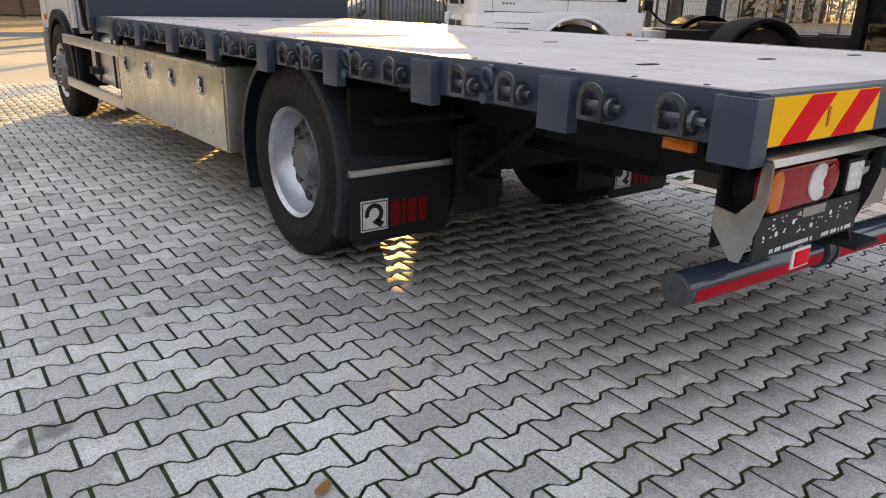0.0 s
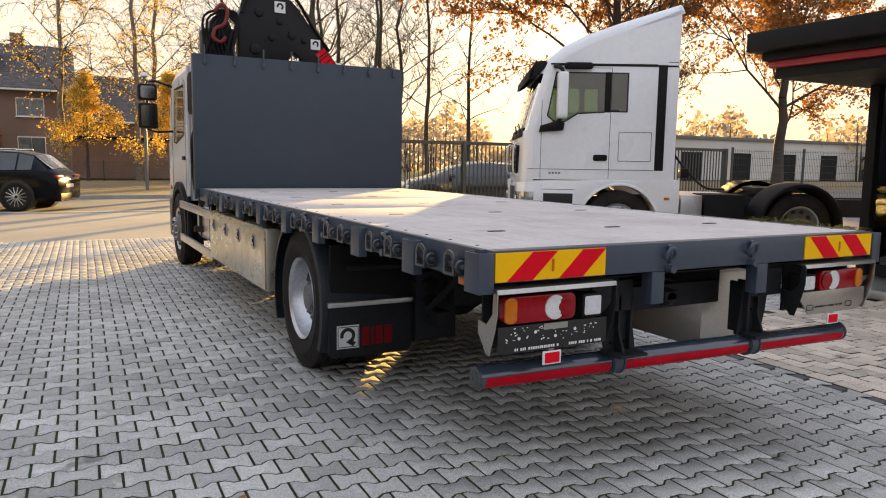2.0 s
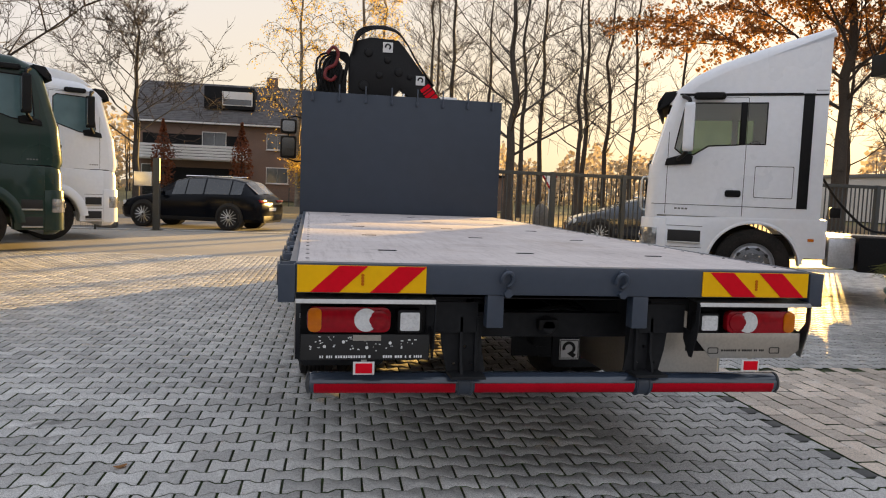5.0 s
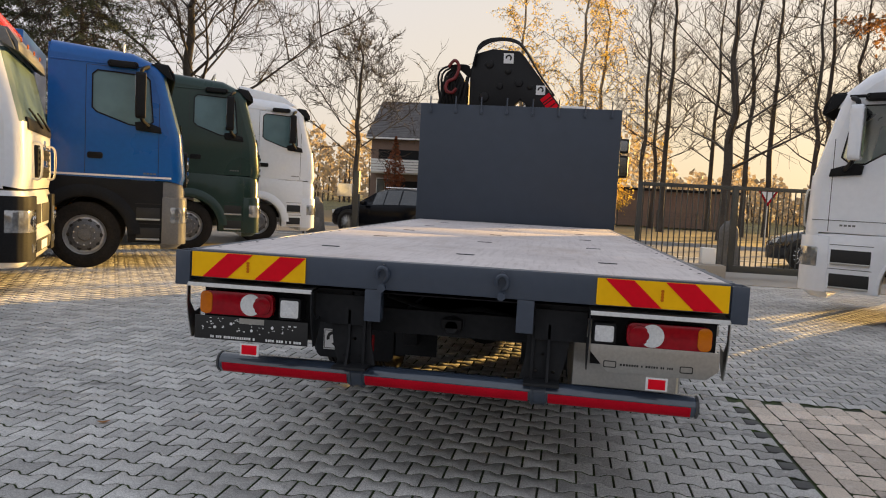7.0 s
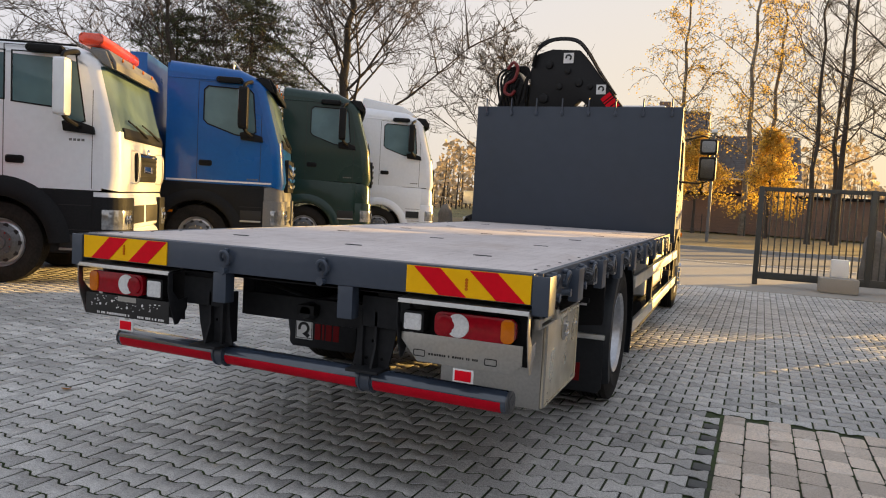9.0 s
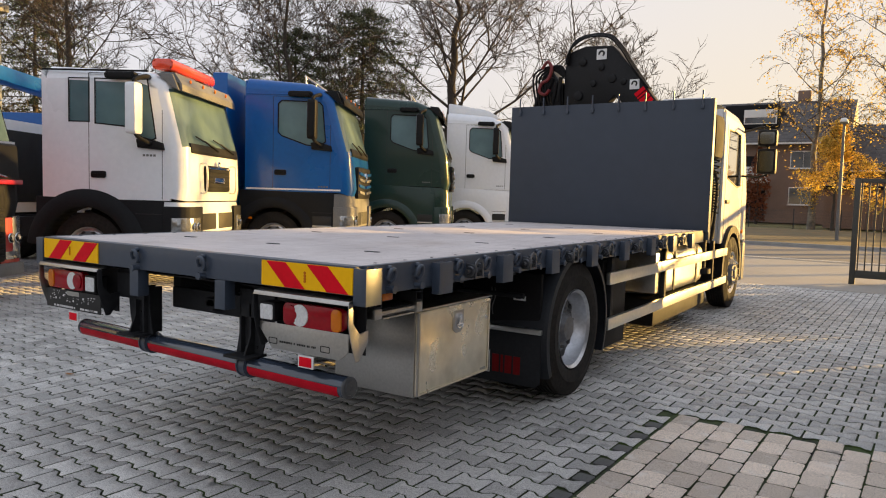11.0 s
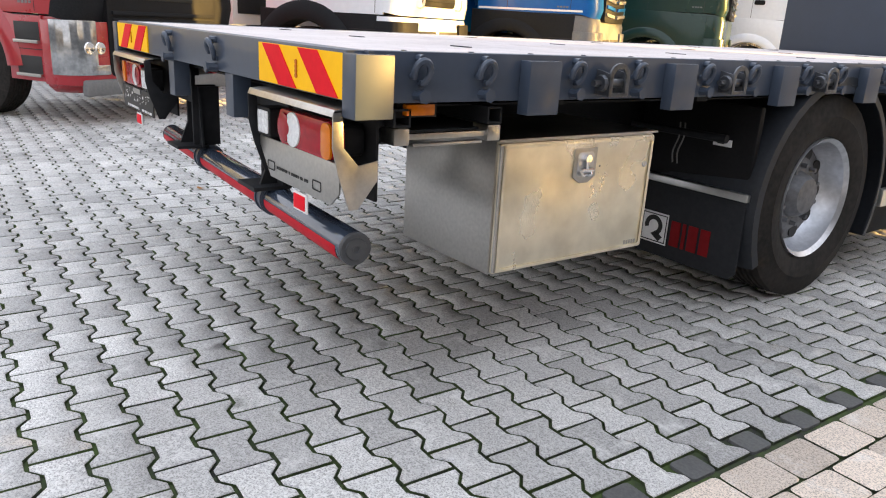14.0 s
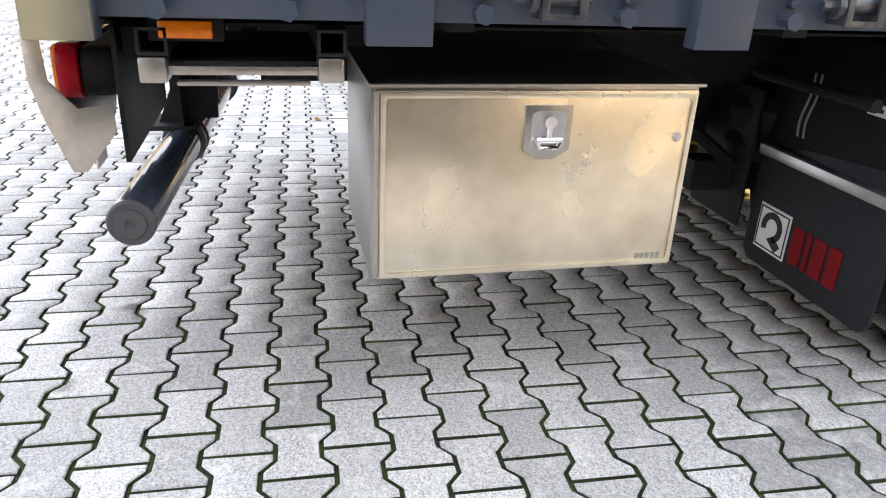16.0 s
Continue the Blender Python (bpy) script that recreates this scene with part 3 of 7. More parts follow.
# ---- shared vehicle pieces ----
def wheel(parent, x, y, R, width, out, name="wheel", front=False, dark=False, rimr=0.31):
    """A truck wheel whose outer face is at x, turned out = +1 or -1."""
    o = out
    tyre = [(-width * 0.5, rimr), (-width * 0.98, rimr + 0.02), (-width, R - 0.08), (-width * 0.93, R - 0.02), (-width * 0.8, R)]
    for k in range(5):
        c = -width * (0.72 - 0.11 * k)
        tyre += [(c, R), (c - 0.0 + 0.004, R - 0.014), (c + 0.012, R - 0.014), (c + 0.016, R)]
    tyre += [(-width * 0.1, R - 0.003), (-width * 0.05, R - 0.03), (-0.006, R - 0.09), (0.0, (R + rimr) / 2), (-0.01, rimr + 0.025), (-0.03, rimr)]
    if front:
        prof = [(-0.03, rimr + 0.004), (-0.015, rimr), (-0.03, rimr - 0.02), (-0.06, rimr - 0.035), (-0.045, rimr - 0.06), (0.0, rimr * 0.62), (0.02, rimr * 0.55), (0.02, rimr * 0.3), (0.045, rimr * 0.28), (0.05, 0.001)]
    else:
        prof = [(-0.03, rimr + 0.004), (-0.012, rimr), (-0.03, rimr - 0.02), (-0.1, rimr - 0.032), (-0.135, rimr - 0.055), (-0.13, rimr * 0.66), (-0.115, rimr * 0.55), (-0.115, rimr * 0.4), (-0.085, rimr * 0.36), (-0.06, rimr * 0.3), (-0.055, 0.001)]
    cut = 4
    # dark gives rim and disc a near-black colour in place of shade
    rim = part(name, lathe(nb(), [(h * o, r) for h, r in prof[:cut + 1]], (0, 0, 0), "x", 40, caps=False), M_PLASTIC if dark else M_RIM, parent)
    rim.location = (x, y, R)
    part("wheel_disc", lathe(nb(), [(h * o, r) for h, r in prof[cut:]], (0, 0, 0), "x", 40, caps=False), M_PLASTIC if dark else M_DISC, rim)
    part("tyre", lathe(nb(), [(h * o, r) for h, r in tyre], (0, 0, 0), "x", 40, close=True), M_RUBBER, rim, "worn black truck tyre")
    ring_r, ring_h = rimr * (0.74 if front else 0.7), (-0.026 if front else -0.13)
    for k in range(10):
        a = 2 * math.pi * k / 10
        c, s = ring_r * math.cos(a), ring_r * math.sin(a)
        bm = rod(nb(), ((ring_h - 0.02) * o, c, s), ((ring_h + 0.004) * o, c, s), 0.031 if front else 0.036, seg=14)
        part("hand_hole", bm, M_INK, rim)
        a += 0.314
        c, s = rimr * 0.5 * math.cos(a), rimr * 0.5 * math.sin(a)
        h = 0.02 if front else -0.115
        part("wheel_nut", rod(nb(), (h * o, c, s), ((h + 0.03) * o, c, s), 0.013, 0.011, 6), M_CHROME if front else M_DISC, rim)
    return rim


def cab_shell(parent, prof, w, r, mat, back, bottom, windows, arch, ws, mat_ws=None, thick=0.04, pane=None, far_pane=None):
    """A cab body. prof: (y, z) from the front's foot over the roof to the back; ws: index of the windscreen's stretch;
    windows: outlines in (y, z); arch: (y, z, radius) cut from the bottom edge. Forward is +y."""
    n = len(prof)
    P = [Vector((0, y, z)) for y, z in prof]
    normals = []
    for i in range(n):
        d = P[min(i + 1, n - 1)] - P[max(i - 1, 0)]
        normals.append(Vector((0, d.z, -d.y)).normalized())
    across = []
    steps = 4
    for p, nn in zip(P, normals):
        line = []
        for sgn in (-1, 1):
            arcp = []
            for k in range(steps + 1):
                a = math.pi / 2 * k / steps
                q = p - nn * (r * (1 - math.cos(a)))
                arcp.append(Vector((sgn * (w - r + r * math.sin(a)), q.y, q.z)))
            line += arcp[::-1] if sgn < 0 else arcp
        across.append(line)
    shell, glassb = nb(), nb()
    m = len(across[0])
    rows = [[shell.verts.new(v) for v in line] for line in across]
    for i in range(n - 1):
        for k in range(m - 1):
            if i == ws and 2 <= k <= m - 4:
                continue
            shell.faces.new((rows[i][k], rows[i][k + 1], rows[i + 1][k + 1], rows[i + 1][k]))
    part("cab_front_and_roof", shell, mat, parent)
    inner = [[glassb.verts.new(v - normals[i] * 0.012) for v in across[i][2:m - 2]] for i in (ws, ws + 1)]
    for k in range(len(inner[0]) - 1):
        glassb.faces.new((inner[0][k], inner[0][k + 1], inner[1][k + 1], inner[1][k]))
    g = part("windscreen", glassb, pane or M_GLASS, parent, "raked windscreen misted from inside" if pane else "clear raked windscreen")
    g.visible_shadow = bool(pane)
    edge = [(p.y - r * nn.y, p.z - r * nn.z) for p, nn in zip(P, normals)]
    outer = edge + [(back, prof[-1][1] - 0.1), (back, bottom)]
    if arch:
        ay, az, ar = arch
        pts = [q for q in arc(ay, az, ar, 180, 0, 14) if q[1] > bottom]
        outer += [(pts[0][0], bottom), *pts, (pts[-1][0], bottom)]
    outer.append((edge[0][0], bottom))
    for sgn, nm in ((1, "right"), (-1, "left")):
        bm = sheet(nb(), outer, windows, lambda y, z: (sgn * w, y, z), thick, (-sgn, 0, 0))
        part("side_panel", bm, mat, parent)
        for wnd in windows:
            wb = nb()
            vs = [wb.verts.new((sgn * (w - 0.012), y, z)) for y, z in wnd]
            wb.faces.new(vs)
            far = sgn > 0 and far_pane
            g = part("side_window", wb, far or pane or M_GLASS, parent, smooth=0)
            g.visible_shadow = bool(far or pane)
            bm = sheet(nb(), grow(wnd, 0.022), [wnd], lambda y, z: (sgn * (w + 0.004), y, z), 0.016, (-sgn, 0, 0))
            part("window_seal", bm, M_BLACK, parent)
    bx("back_wall", mat, parent, -w + 0.03, w - 0.03, back, back + 0.04, bottom, prof[-1][1] - 0.06, 0)
    bx("cab_floor", M_SEAT, parent, -w + 0.05, w - 0.05, back + 0.05, edge[0][0] - 0.05, bottom + 0.02, bottom + 0.08, 0)
    # inside: dashboard, two seats, steering wheel
    wy, wz = prof[ws]
    bm = prism(nb(), [(wy - 0.12, bottom + 0.1), (wy - 0.1, wz - 0.02), (wy - 0.45, wz - 0.04), (wy - 0.6, bottom + 0.1)], "x", -w + 0.1, w - 0.1, 0.02)
    part("dashboard", bm, M_SEAT, parent)
    for sx in (-0.6, 0.6):
        bm = box(nb(), sx - 0.25, sx + 0.25, wy - 1.45, wy - 0.95, bottom + 0.08, bottom + 0.55, 0.05)
        box(bm, sx - 0.25, sx + 0.25, wy - 1.58, wy - 1.42, bottom + 0.4, bottom + 1.15, 0.05)
        part("seat", bm, M_SEAT, parent)
    bm = nb()
    lathe(bm, [(0.018 * math.cos(a), 0.22 + 0.018 * math.sin(a)) for a in np.linspace(0, 2 * math.pi, 7)[:-1]], (0, 0, 0), "y", 20, close=True)
    rod(bm, (0, -0.0, 0), (0, 0.3, -0.1), 0.03)
    for sx in (-1, 1):
        rod(bm, (0.2 * sx, 0, 0), (0, 0.02, 0), 0.015)
    bmesh.ops.transform(bm, matrix=Matrix.Translation((-0.6, wy - 0.68, wz + 0.02)) @ Matrix.Rotation(radians(-40), 4, "X"), verts=bm.verts[:])
    part("steering_wheel", bm, M_BLACK, parent)
    return across, edge


def grow(loop, d):
    """An outline moved outwards by d."""
    c = Vector((sum(p[0] for p in loop) / len(loop), sum(p[1] for p in loop) / len(loop)))
    area = sum(loop[i][0] * loop[(i + 1) % len(loop)][1] - loop[(i + 1) % len(loop)][0] * loop[i][1] for i in range(len(loop)))
    out = []
    for i, p in enumerate(loop):
        a, b = Vector(loop[i - 1]), Vector(loop[(i + 1) % len(loop)])
        d1, d2 = (Vector(p) - a).normalized(), (b - Vector(p)).normalized()
        n1, n2 = Vector((d1.y, -d1.x)), Vector((d2.y, -d2.x))
        nn = (n1 + n2).normalized() * (1 if area > 0 else -1)
        out.append((p[0] + nn.x * d, p[1] + nn.y * d))
    return out


# ---- parked trucks ----
def side_pair(sx, a, b):
    return sorted((sx * a, sx * b))


def cab_door(t, sx, w, win, bottom, zt, handle=(0.3, 0.4), hinge_drop=0.5):
    """Door joints, handle and the small mirror foot on one side of a cab."""
    ya, yb = max(p[0] for p in win) + 0.1, min(p[0] for p in win) - 0.1
    x0, x1 = side_pair(sx, w - 0.005, w + 0.002)
    bx("door_joint", M_INK, t, x0, x1, ya - 0.004, ya + 0.004, bottom + 0.02, zt - hinge_drop, 0)
    bx("door_joint", M_INK, t, x0, x1, yb - 0.004, yb + 0.004, bottom + 0.02, zt, 0)
    bx("door_joint", M_INK, t, x0, x1, yb + 0.005, ya - 0.3, zt, zt + 0.007, 0)
    h = part("door_handle", prism(nb(), rounded(yb + 0.03, yb + 0.25, bottom + handle[0], bottom + handle[1], 0.03, 3), "x", *side_pair(sx, w - 0.01, w + 0.02), 0.006), M_BLACK, t, "black recessed door handle")
    bx("handle_grip", M_PLASTIC, h, *side_pair(sx, w + 0.021, w + 0.034), yb + 0.05, yb + 0.23, bottom + handle[1] - 0.045, bottom + handle[1] - 0.015, 0.006)


def tall_mirror(t, sx, x, y, z, h=0.7, shell=None):
    """Main mirror with a rounded shell, glass, upper and lower arms and a wide-angle mirror above the door."""
    x0, x1 = side_pair(sx, x + 0.16, x + 0.4)
    bm = prism(nb(), rounded(x0, x1, z - h, z, 0.05, 3), "y", y - 0.05, y + 0.1, 0.03)
    m = part("mirror_housing", bm, shell or M_BLACK, t, "tall rounded mirror housing")
    part("mirror_glass", prism(nb(), rounded(x0 + 0.028, x1 - 0.028, z - h + 0.05, z - 0.05, 0.03, 3), "y", y - 0.056, y - 0.051), M_MIRROR, m)
    part("mirror_arm", tube(nb(), bend([(sx * (x - 0.03), y + 0.1, z + 0.12), (sx * (x + 0.12), y + 0.12, z + 0.11), (sx * (x + 0.26), y + 0.04, z + 0.05), (sx * (x + 0.28), y + 0.03, z - 0.05)]), 0.032), M_BLACK, t)
    part("mirror_arm", tube(nb(), bend([(sx * (x - 0.02), y + 0.16, z - h - 0.1), (sx * (x + 0.1), y + 0.14, z - h - 0.1), (sx * (x + 0.24), y + 0.06, z - h - 0.03), (sx * (x + 0.28), y + 0.03, z - h + 0.06)]), 0.03), M_BLACK, t)
    part("mirror_foot", prism(nb(), [(y + 0.34, z - h - 0.2), (y - 0.04, z - h - 0.17), (y - 0.06, z - h - 0.05), (y + 0.06, z - h - 0.02), (y + 0.32, z - h - 0.1)], "x", *side_pair(sx, x - 0.01, x + 0.05), 0.012), M_BLACK, t)
    part("kerb_mirror", prism(nb(), rounded(y - 0.46, y - 0.02, z + 0.07, z + 0.17, 0.045, 3), "x", *side_pair(sx, x + 0.02, x + 0.16), 0.03), M_BLACK, t, "black kerb mirror above the door")


def corner_ring(sx, ww, fy, rad, inner, back, front):
    """A band wrapped round a front corner, as seen from above."""
    out = [(ww, back), *arc(ww - rad, fy - rad, rad, 0, 90, 6), (front, fy), (front, fy - inner), *arc(ww - rad, fy - rad, rad - inner, 90, 0, 6), (ww - inner, back)]
    return [(sx * x, y) for x, y in out]


def parked_truck(name, label, at, rz, body, lower, prof, ws, bottom, windows, back, style, w=1.22, r=0.2, group="row of parked trucks", wheel_y=-1.45, arch_r=0.62, R=0.52, long=5.2, pane=M_MIST, corner=M_PLASTIC, centre=None, stripe=False, mirror_z=2.85, shell=None, steps=2):
    """A forward-control truck facing +y. style: 'square', 'wing', 'badge' or 'plain' front."""
    t = thing(name, label, "truck", at, rz, group)
    cab_shell(t, prof, w, r, body, back, bottom, windows, None, ws, pane=pane, far_pane=M_MIST)
    centre = centre or body
    top = bottom - 0.02
    fz = prof[1][0]

    def plan(y1, y0, ww, rr):
        return [(-ww, y0), *arc(-ww + rr, y1 - rr, rr, 180, 90, 5), *arc(ww - rr, y1 - rr, rr, 90, 0, 5), (ww, y0)]

    def loft(rows):
        """Rings of (z, front y, half width, corner radius) joined upwards."""
        bm = nb()
        rings = [[bm.verts.new((x, y, z)) for x, y in plan(y1, -0.34, ww, rr)] for z, y1, ww, rr in rows]
        for p, q in zip(rings, rings[1:]):
            for k in range(len(p)):
                bm.faces.new((p[k], p[(k + 1) % len(p)], q[(k + 1) % len(q)], q[k]))
        bm.faces.new(rings[0][::-1])
        bm.faces.new(rings[-1])
        bmesh.ops.recalc_face_normals(bm, faces=bm.faces[:])
        return bm
    part("bumper", loft([(0.32, -0.08, w - 0.1, 0.24), (0.38, -0.02, w - 0.03, 0.24), (0.5, 0.035, w, 0.24), (0.64, 0.04, w, 0.24), (0.7, 0.01, w - 0.005, 0.24), (0.73, -0.02, w - 0.02, 0.23)]), centre, t, "front bumper")
    part("bumper_upper", loft([(0.735, -0.02, w - 0.02, 0.23), (0.77, 0.015, w - 0.004, 0.23), (top - 0.14, 0.01, w - 0.002, 0.22), (top, -0.03, w - 0.02, 0.2)]), centre, t)
    bx("bumper_inset", M_INK, t, -0.6, 0.6, 0.0, 0.046, 0.46, 0.62, 0.012)
    for x0, x1 in ((-0.7, -0.06), (0.06, 0.7)):
        bx("bumper_slot", M_INK, t, x0, x1, -0.02, 0.022, 0.8, min(top - 0.1, 1.05), 0.012)
    bx("number_plate", M_WHITEP, t, -0.26, 0.26, 0.047, 0.053, 0.48, 0.59, 0.002)
    for sx in (-1, 1):
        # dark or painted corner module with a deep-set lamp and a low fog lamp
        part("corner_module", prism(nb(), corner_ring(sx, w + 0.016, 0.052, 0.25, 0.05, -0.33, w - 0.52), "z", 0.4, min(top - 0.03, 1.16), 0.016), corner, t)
        lz0, lz1 = (0.74, 1.0) if style != "badge" else (0.5, 1.02)
        lamp = part("headlamp", prism(nb(), corner_ring(sx, w + 0.024, 0.06, 0.25, 0.05, -0.2, w - (0.42 if style != "badge" else 0.3)), "z", lz0, lz1, 0.012), M_HEADLAMP, t, "clear headlamp wrapped round the corner")
        for k, (dx, zz) in enumerate(((0.2, 0.5), (0.33, 0.5))):
            part("reflector_bowl", lathe(nb(), [(0.056, 0.001), (0.066, 0.03), (0.068, 0.055), (0.06, 0.062)], (sx * (w - dx), 0, lz0 + (lz1 - lz0) * zz), "y", 16), M_CHROME, lamp)
        bx("fog_lamp", M_HEADLAMP, t, *side_pair(sx, w - 0.44, w - 0.22), 0.03, 0.062, 0.5, 0.6, 0.012)
        # wheel arch with a full rounded flare, entry steps
        pts = arc(wheel_y, 0.5, arch_r, 178, 2, 18)
        outer = [(back - 0.1, bottom + 0.02), (back - 0.1, 0.66), (pts[0][0] - 0.06, 0.66), *pts, (pts[-1][0], 0.42), (-0.32, 0.42), (-0.32, bottom - 0.012), (wheel_y + 0.75, bottom - 0.012), (wheel_y + 0.45, bottom + 0.0)]
        part("step_panel", sheet(nb(), outer, [], lambda y, z: (sx * (w + 0.004), y, z), 0.3, (-sx, 0, 0)), lower, t, bevel=0.01)
        bm = nb()
        rows = []
        bulge, flare = {"square": (0.075, 0.26), "plain": (0.012, 0.05)}.get(style, (0.045, 0.2))
        for a in np.radians(np.linspace(174, 4, 22)):
            c, s = math.cos(a), math.sin(a)
            rows.append([bm.verts.new((sx * x, wheel_y + rr * c, 0.5 + rr * s)) for x, rr in ((w - 0.3, arch_r), (w + 0.73 * bulge, arch_r), (w + bulge, arch_r + 0.02), (w + bulge, arch_r + 0.4 * flare), (w + 0.67 * bulge, arch_r + 0.8 * flare), (w + 0.0, arch_r + flare))])
        for p, q in zip(rows, rows[1:]):
            for k in range(5):
                bm.faces.new((p[k], p[k + 1], q[k + 1], q[k]))
        bmesh.ops.recalc_face_normals(bm, faces=bm.faces[:])
        part("wheel_arch", bm, lower, t, "full rounded wheel arch flare", smooth=60)
        ya, yb = pts[-1][0] + 0.12, -0.36
        for z in (0.46, 0.78)[:steps]:
            bx("step_recess", M_INK, t, *side_pair(sx, w + 0.0, w + 0.007), ya, yb, z + 0.03, z + 0.2, 0.003)
            bx("step", M_STEEL, t, *side_pair(sx, w - 0.05, w + 0.035), ya, yb, z, z + 0.03, 0.006)
        for z in (0.72, 1.04):
            bx("panel_joint", M_INK, t, *side_pair(sx, w, w + 0.0055), ya - 0.02, yb + 0.02, z, z + 0.008, 0)
        bx("side_marker", M_LENSAMB, t, *side_pair(sx, w, w + 0.02), back + 0.06, back + 0.14, 0.9, 0.94, 0.004)
        for k in range(4):
            bx("print_bar", M_BUMP, t, *side_pair(sx, w, w + 0.003), -0.62 + 0.05 * k, -0.585 + 0.05 * k, bottom + (0.62 if style == "square" else 0.09), bottom + (0.65 if style == "square" else 0.115), 0)
        if stripe:
            bx("side_stripe", M_WHITEP, t, *side_pair(sx, w, w + 0.004), back + 0.02, -0.2, bottom + 0.03, bottom + 0.06, 0)
        dw = windows[0]
        zt = max(p[1] for p in dw) + 0.08
        cab_door(t, sx, w, dw, bottom, zt)
        bx("roof_gutter", M_BLACK if style in ("square", "plain") else body, t, *side_pair(sx, w - 0.02, w + 0.012), back + 0.01, max(p[0] for p in dw) - 0.1, zt + 0.03, zt + 0.055, 0.006)
        tall_mirror(t, sx, w, max(p[0] for p in dw) - 0.2, mirror_z, 0.7, shell)
        wheel(t, sx * (w - 0.03), wheel_y, R, 0.32, sx, front=True)
    # front: grille by kind
    g0, g1, gw = {"square": (bottom + 0.14, bottom + 0.54, 0.52), "wing": (bottom - 0.1, bottom + 0.5, 0.74), "badge": (0.48, bottom + 0.34, 0.78), "plain": (1.28, 1.75, 0.6)}[style]
    gy = fz + 0.015
    gr = part("grille", prism(nb(), rounded(-gw, gw, g0, g1, 0.07), "y", gy - 0.14, gy + 0.02, 0.012), M_BLACK, t, "dark radiator grille")
    if style == "wing":
        for k in range(4):
            z = g0 + 0.1 + 0.12 * k
            for sx in (-1, 1):
                part("grille_wing", prism(nb(), [(sx * 0.1, z - 0.03), (sx * (gw - 0.04), z + 0.0), (sx * (gw - 0.02), z + 0.055), (sx * 0.12, z + 0.025)], "y", gy, gy + 0.05, 0.008), body if k % 2 else M_BUMP, gr)
        part("emblem", lathe(nb(), [(0.03, 0.1), (0.055, 0.1), (0.055, 0.082), (0.03, 0.082)], (0, gy + 0.01, g1 - 0.2), "y", 26, close=True), M_CHROME, gr, "round chrome emblem")
        for k in range(3):
            a = radians(90 + 120 * k)
            part("emblem_spoke", rod(nb(), (0, gy + 0.05, g1 - 0.2), (0.085 * math.cos(a), gy + 0.05, g1 - 0.2 + 0.085 * math.sin(a)), 0.014, 0.006, 6), M_CHROME, gr)
    elif style == "badge":
        for k in range(9):
            z = g0 + 0.06 + (g1 - g0 - 0.36) * k / 8
            bx("grille_slat", M_PLASTIC, gr, -gw + 0.05, gw - 0.05, gy, gy + 0.045, z - 0.018, z + 0.022, 0.008)
        bx("grille_band", body, gr, -gw - 0.3, gw + 0.3, gy - 0.03, gy + 0.05, g1 + 0.01, g1 + 0.07, 0.012)
        bx("upper_slot", M_INK, gr, -0.4, 0.4, gy, gy + 0.03, g1 - 0.16, g1 - 0.06, 0.008)
    else:
        for k in range(4):
            z = g0 + 0.05 + (g1 - g0 - 0.1) * (k + 0.5) / 4
            bx("grille_slat", M_PLASTIC, gr, -gw + 0.05, gw - 0.05, gy, gy + 0.034, z - 0.02, z + 0.014, 0.006)
        bx("grille_trim", M_CHROME, gr, -gw + 0.03, gw - 0.03, gy + 0.02, gy + 0.034, g1 - 0.05, g1 - 0.025, 0.003)
        bx("name_plate", M_CHROME, gr, -0.22, 0.22, gy + 0.02, gy + 0.042, g0 + 0.13, g0 + 0.22, 0.008, "plain chrome maker's plate")
        part("emblem", lathe(nb(), [(0.0, 0.001), (0.03, 0.03), (0.034, 0.05), (0.02, 0.055)], (0, gy, g1 + 0.02), "y", 18), M_CHROME, gr)
        for sx in (-1, 1):
            part("grab_rail", tube(nb(), bend([(sx * (gw + 0.12), gy - 0.02, g0 - 0.02), (sx * (gw + 0.12), gy + 0.07, g0 + 0.02), (sx * (gw + 0.12), gy + 0.07, g1 - 0.02), (sx * (gw + 0.12), gy - 0.02, g1 + 0.02)]), 0.014), M_ALU, t)
    # windscreen cowl and wipers
    by, bz = prof[ws]
    part("wiper_cowl", prism(nb(), [(by - 0.06, bz + 0.05), (by + 0.014, bz - 0.09), (by + 0.022, bz - 0.04), (by - 0.0, bz + 0.06)], "x", -w + 0.22, w - 0.22, 0.006), M_BLACK, t, "black cowl under the windscreen")
    ty, tz = prof[ws + 1]
    for sx in (-0.75, -0.05):
        up = Vector((0, ty - by, tz - bz)).normalized()
        a = Vector((sx, by + 0.03, bz + 0.0))
        b = a + Vector((0.5, 0, 0)) + up * 0.12
        c0, c1 = a + Vector((0.12, 0.0, 0)) + up * 0.05, a + Vector((0.82, 0.0, 0)) + up * 0.17
        bm = rod(nb(), a, b, 0.014)
        rod(bm, c0, c1, 0.011)
        part("wiper", bm, M_BLACK, t)
    bx("inner_curtain", M_CURTAIN, t, -w + 0.12, w - 0.12, back + 0.3, back + 0.34, bottom + 0.4, prof[-1][1] - 0.25, 0) if pane is M_MIST else None
    # chassis and rear wheels
    for sx in (-0.42, 0.42):
        bx("chassis_rail", M_DARKSTEEL, t, sx - 0.04, sx + 0.04, -long - 2.2, -0.5, 0.62, 0.92)
    for yy in (-long, -long - 1.35)[:2 if style != "plain" else 1]:
        for sx in (-1, 1):
            wheel(t, sx * (w - 0.02), yy, R, 0.6, sx)
    return t


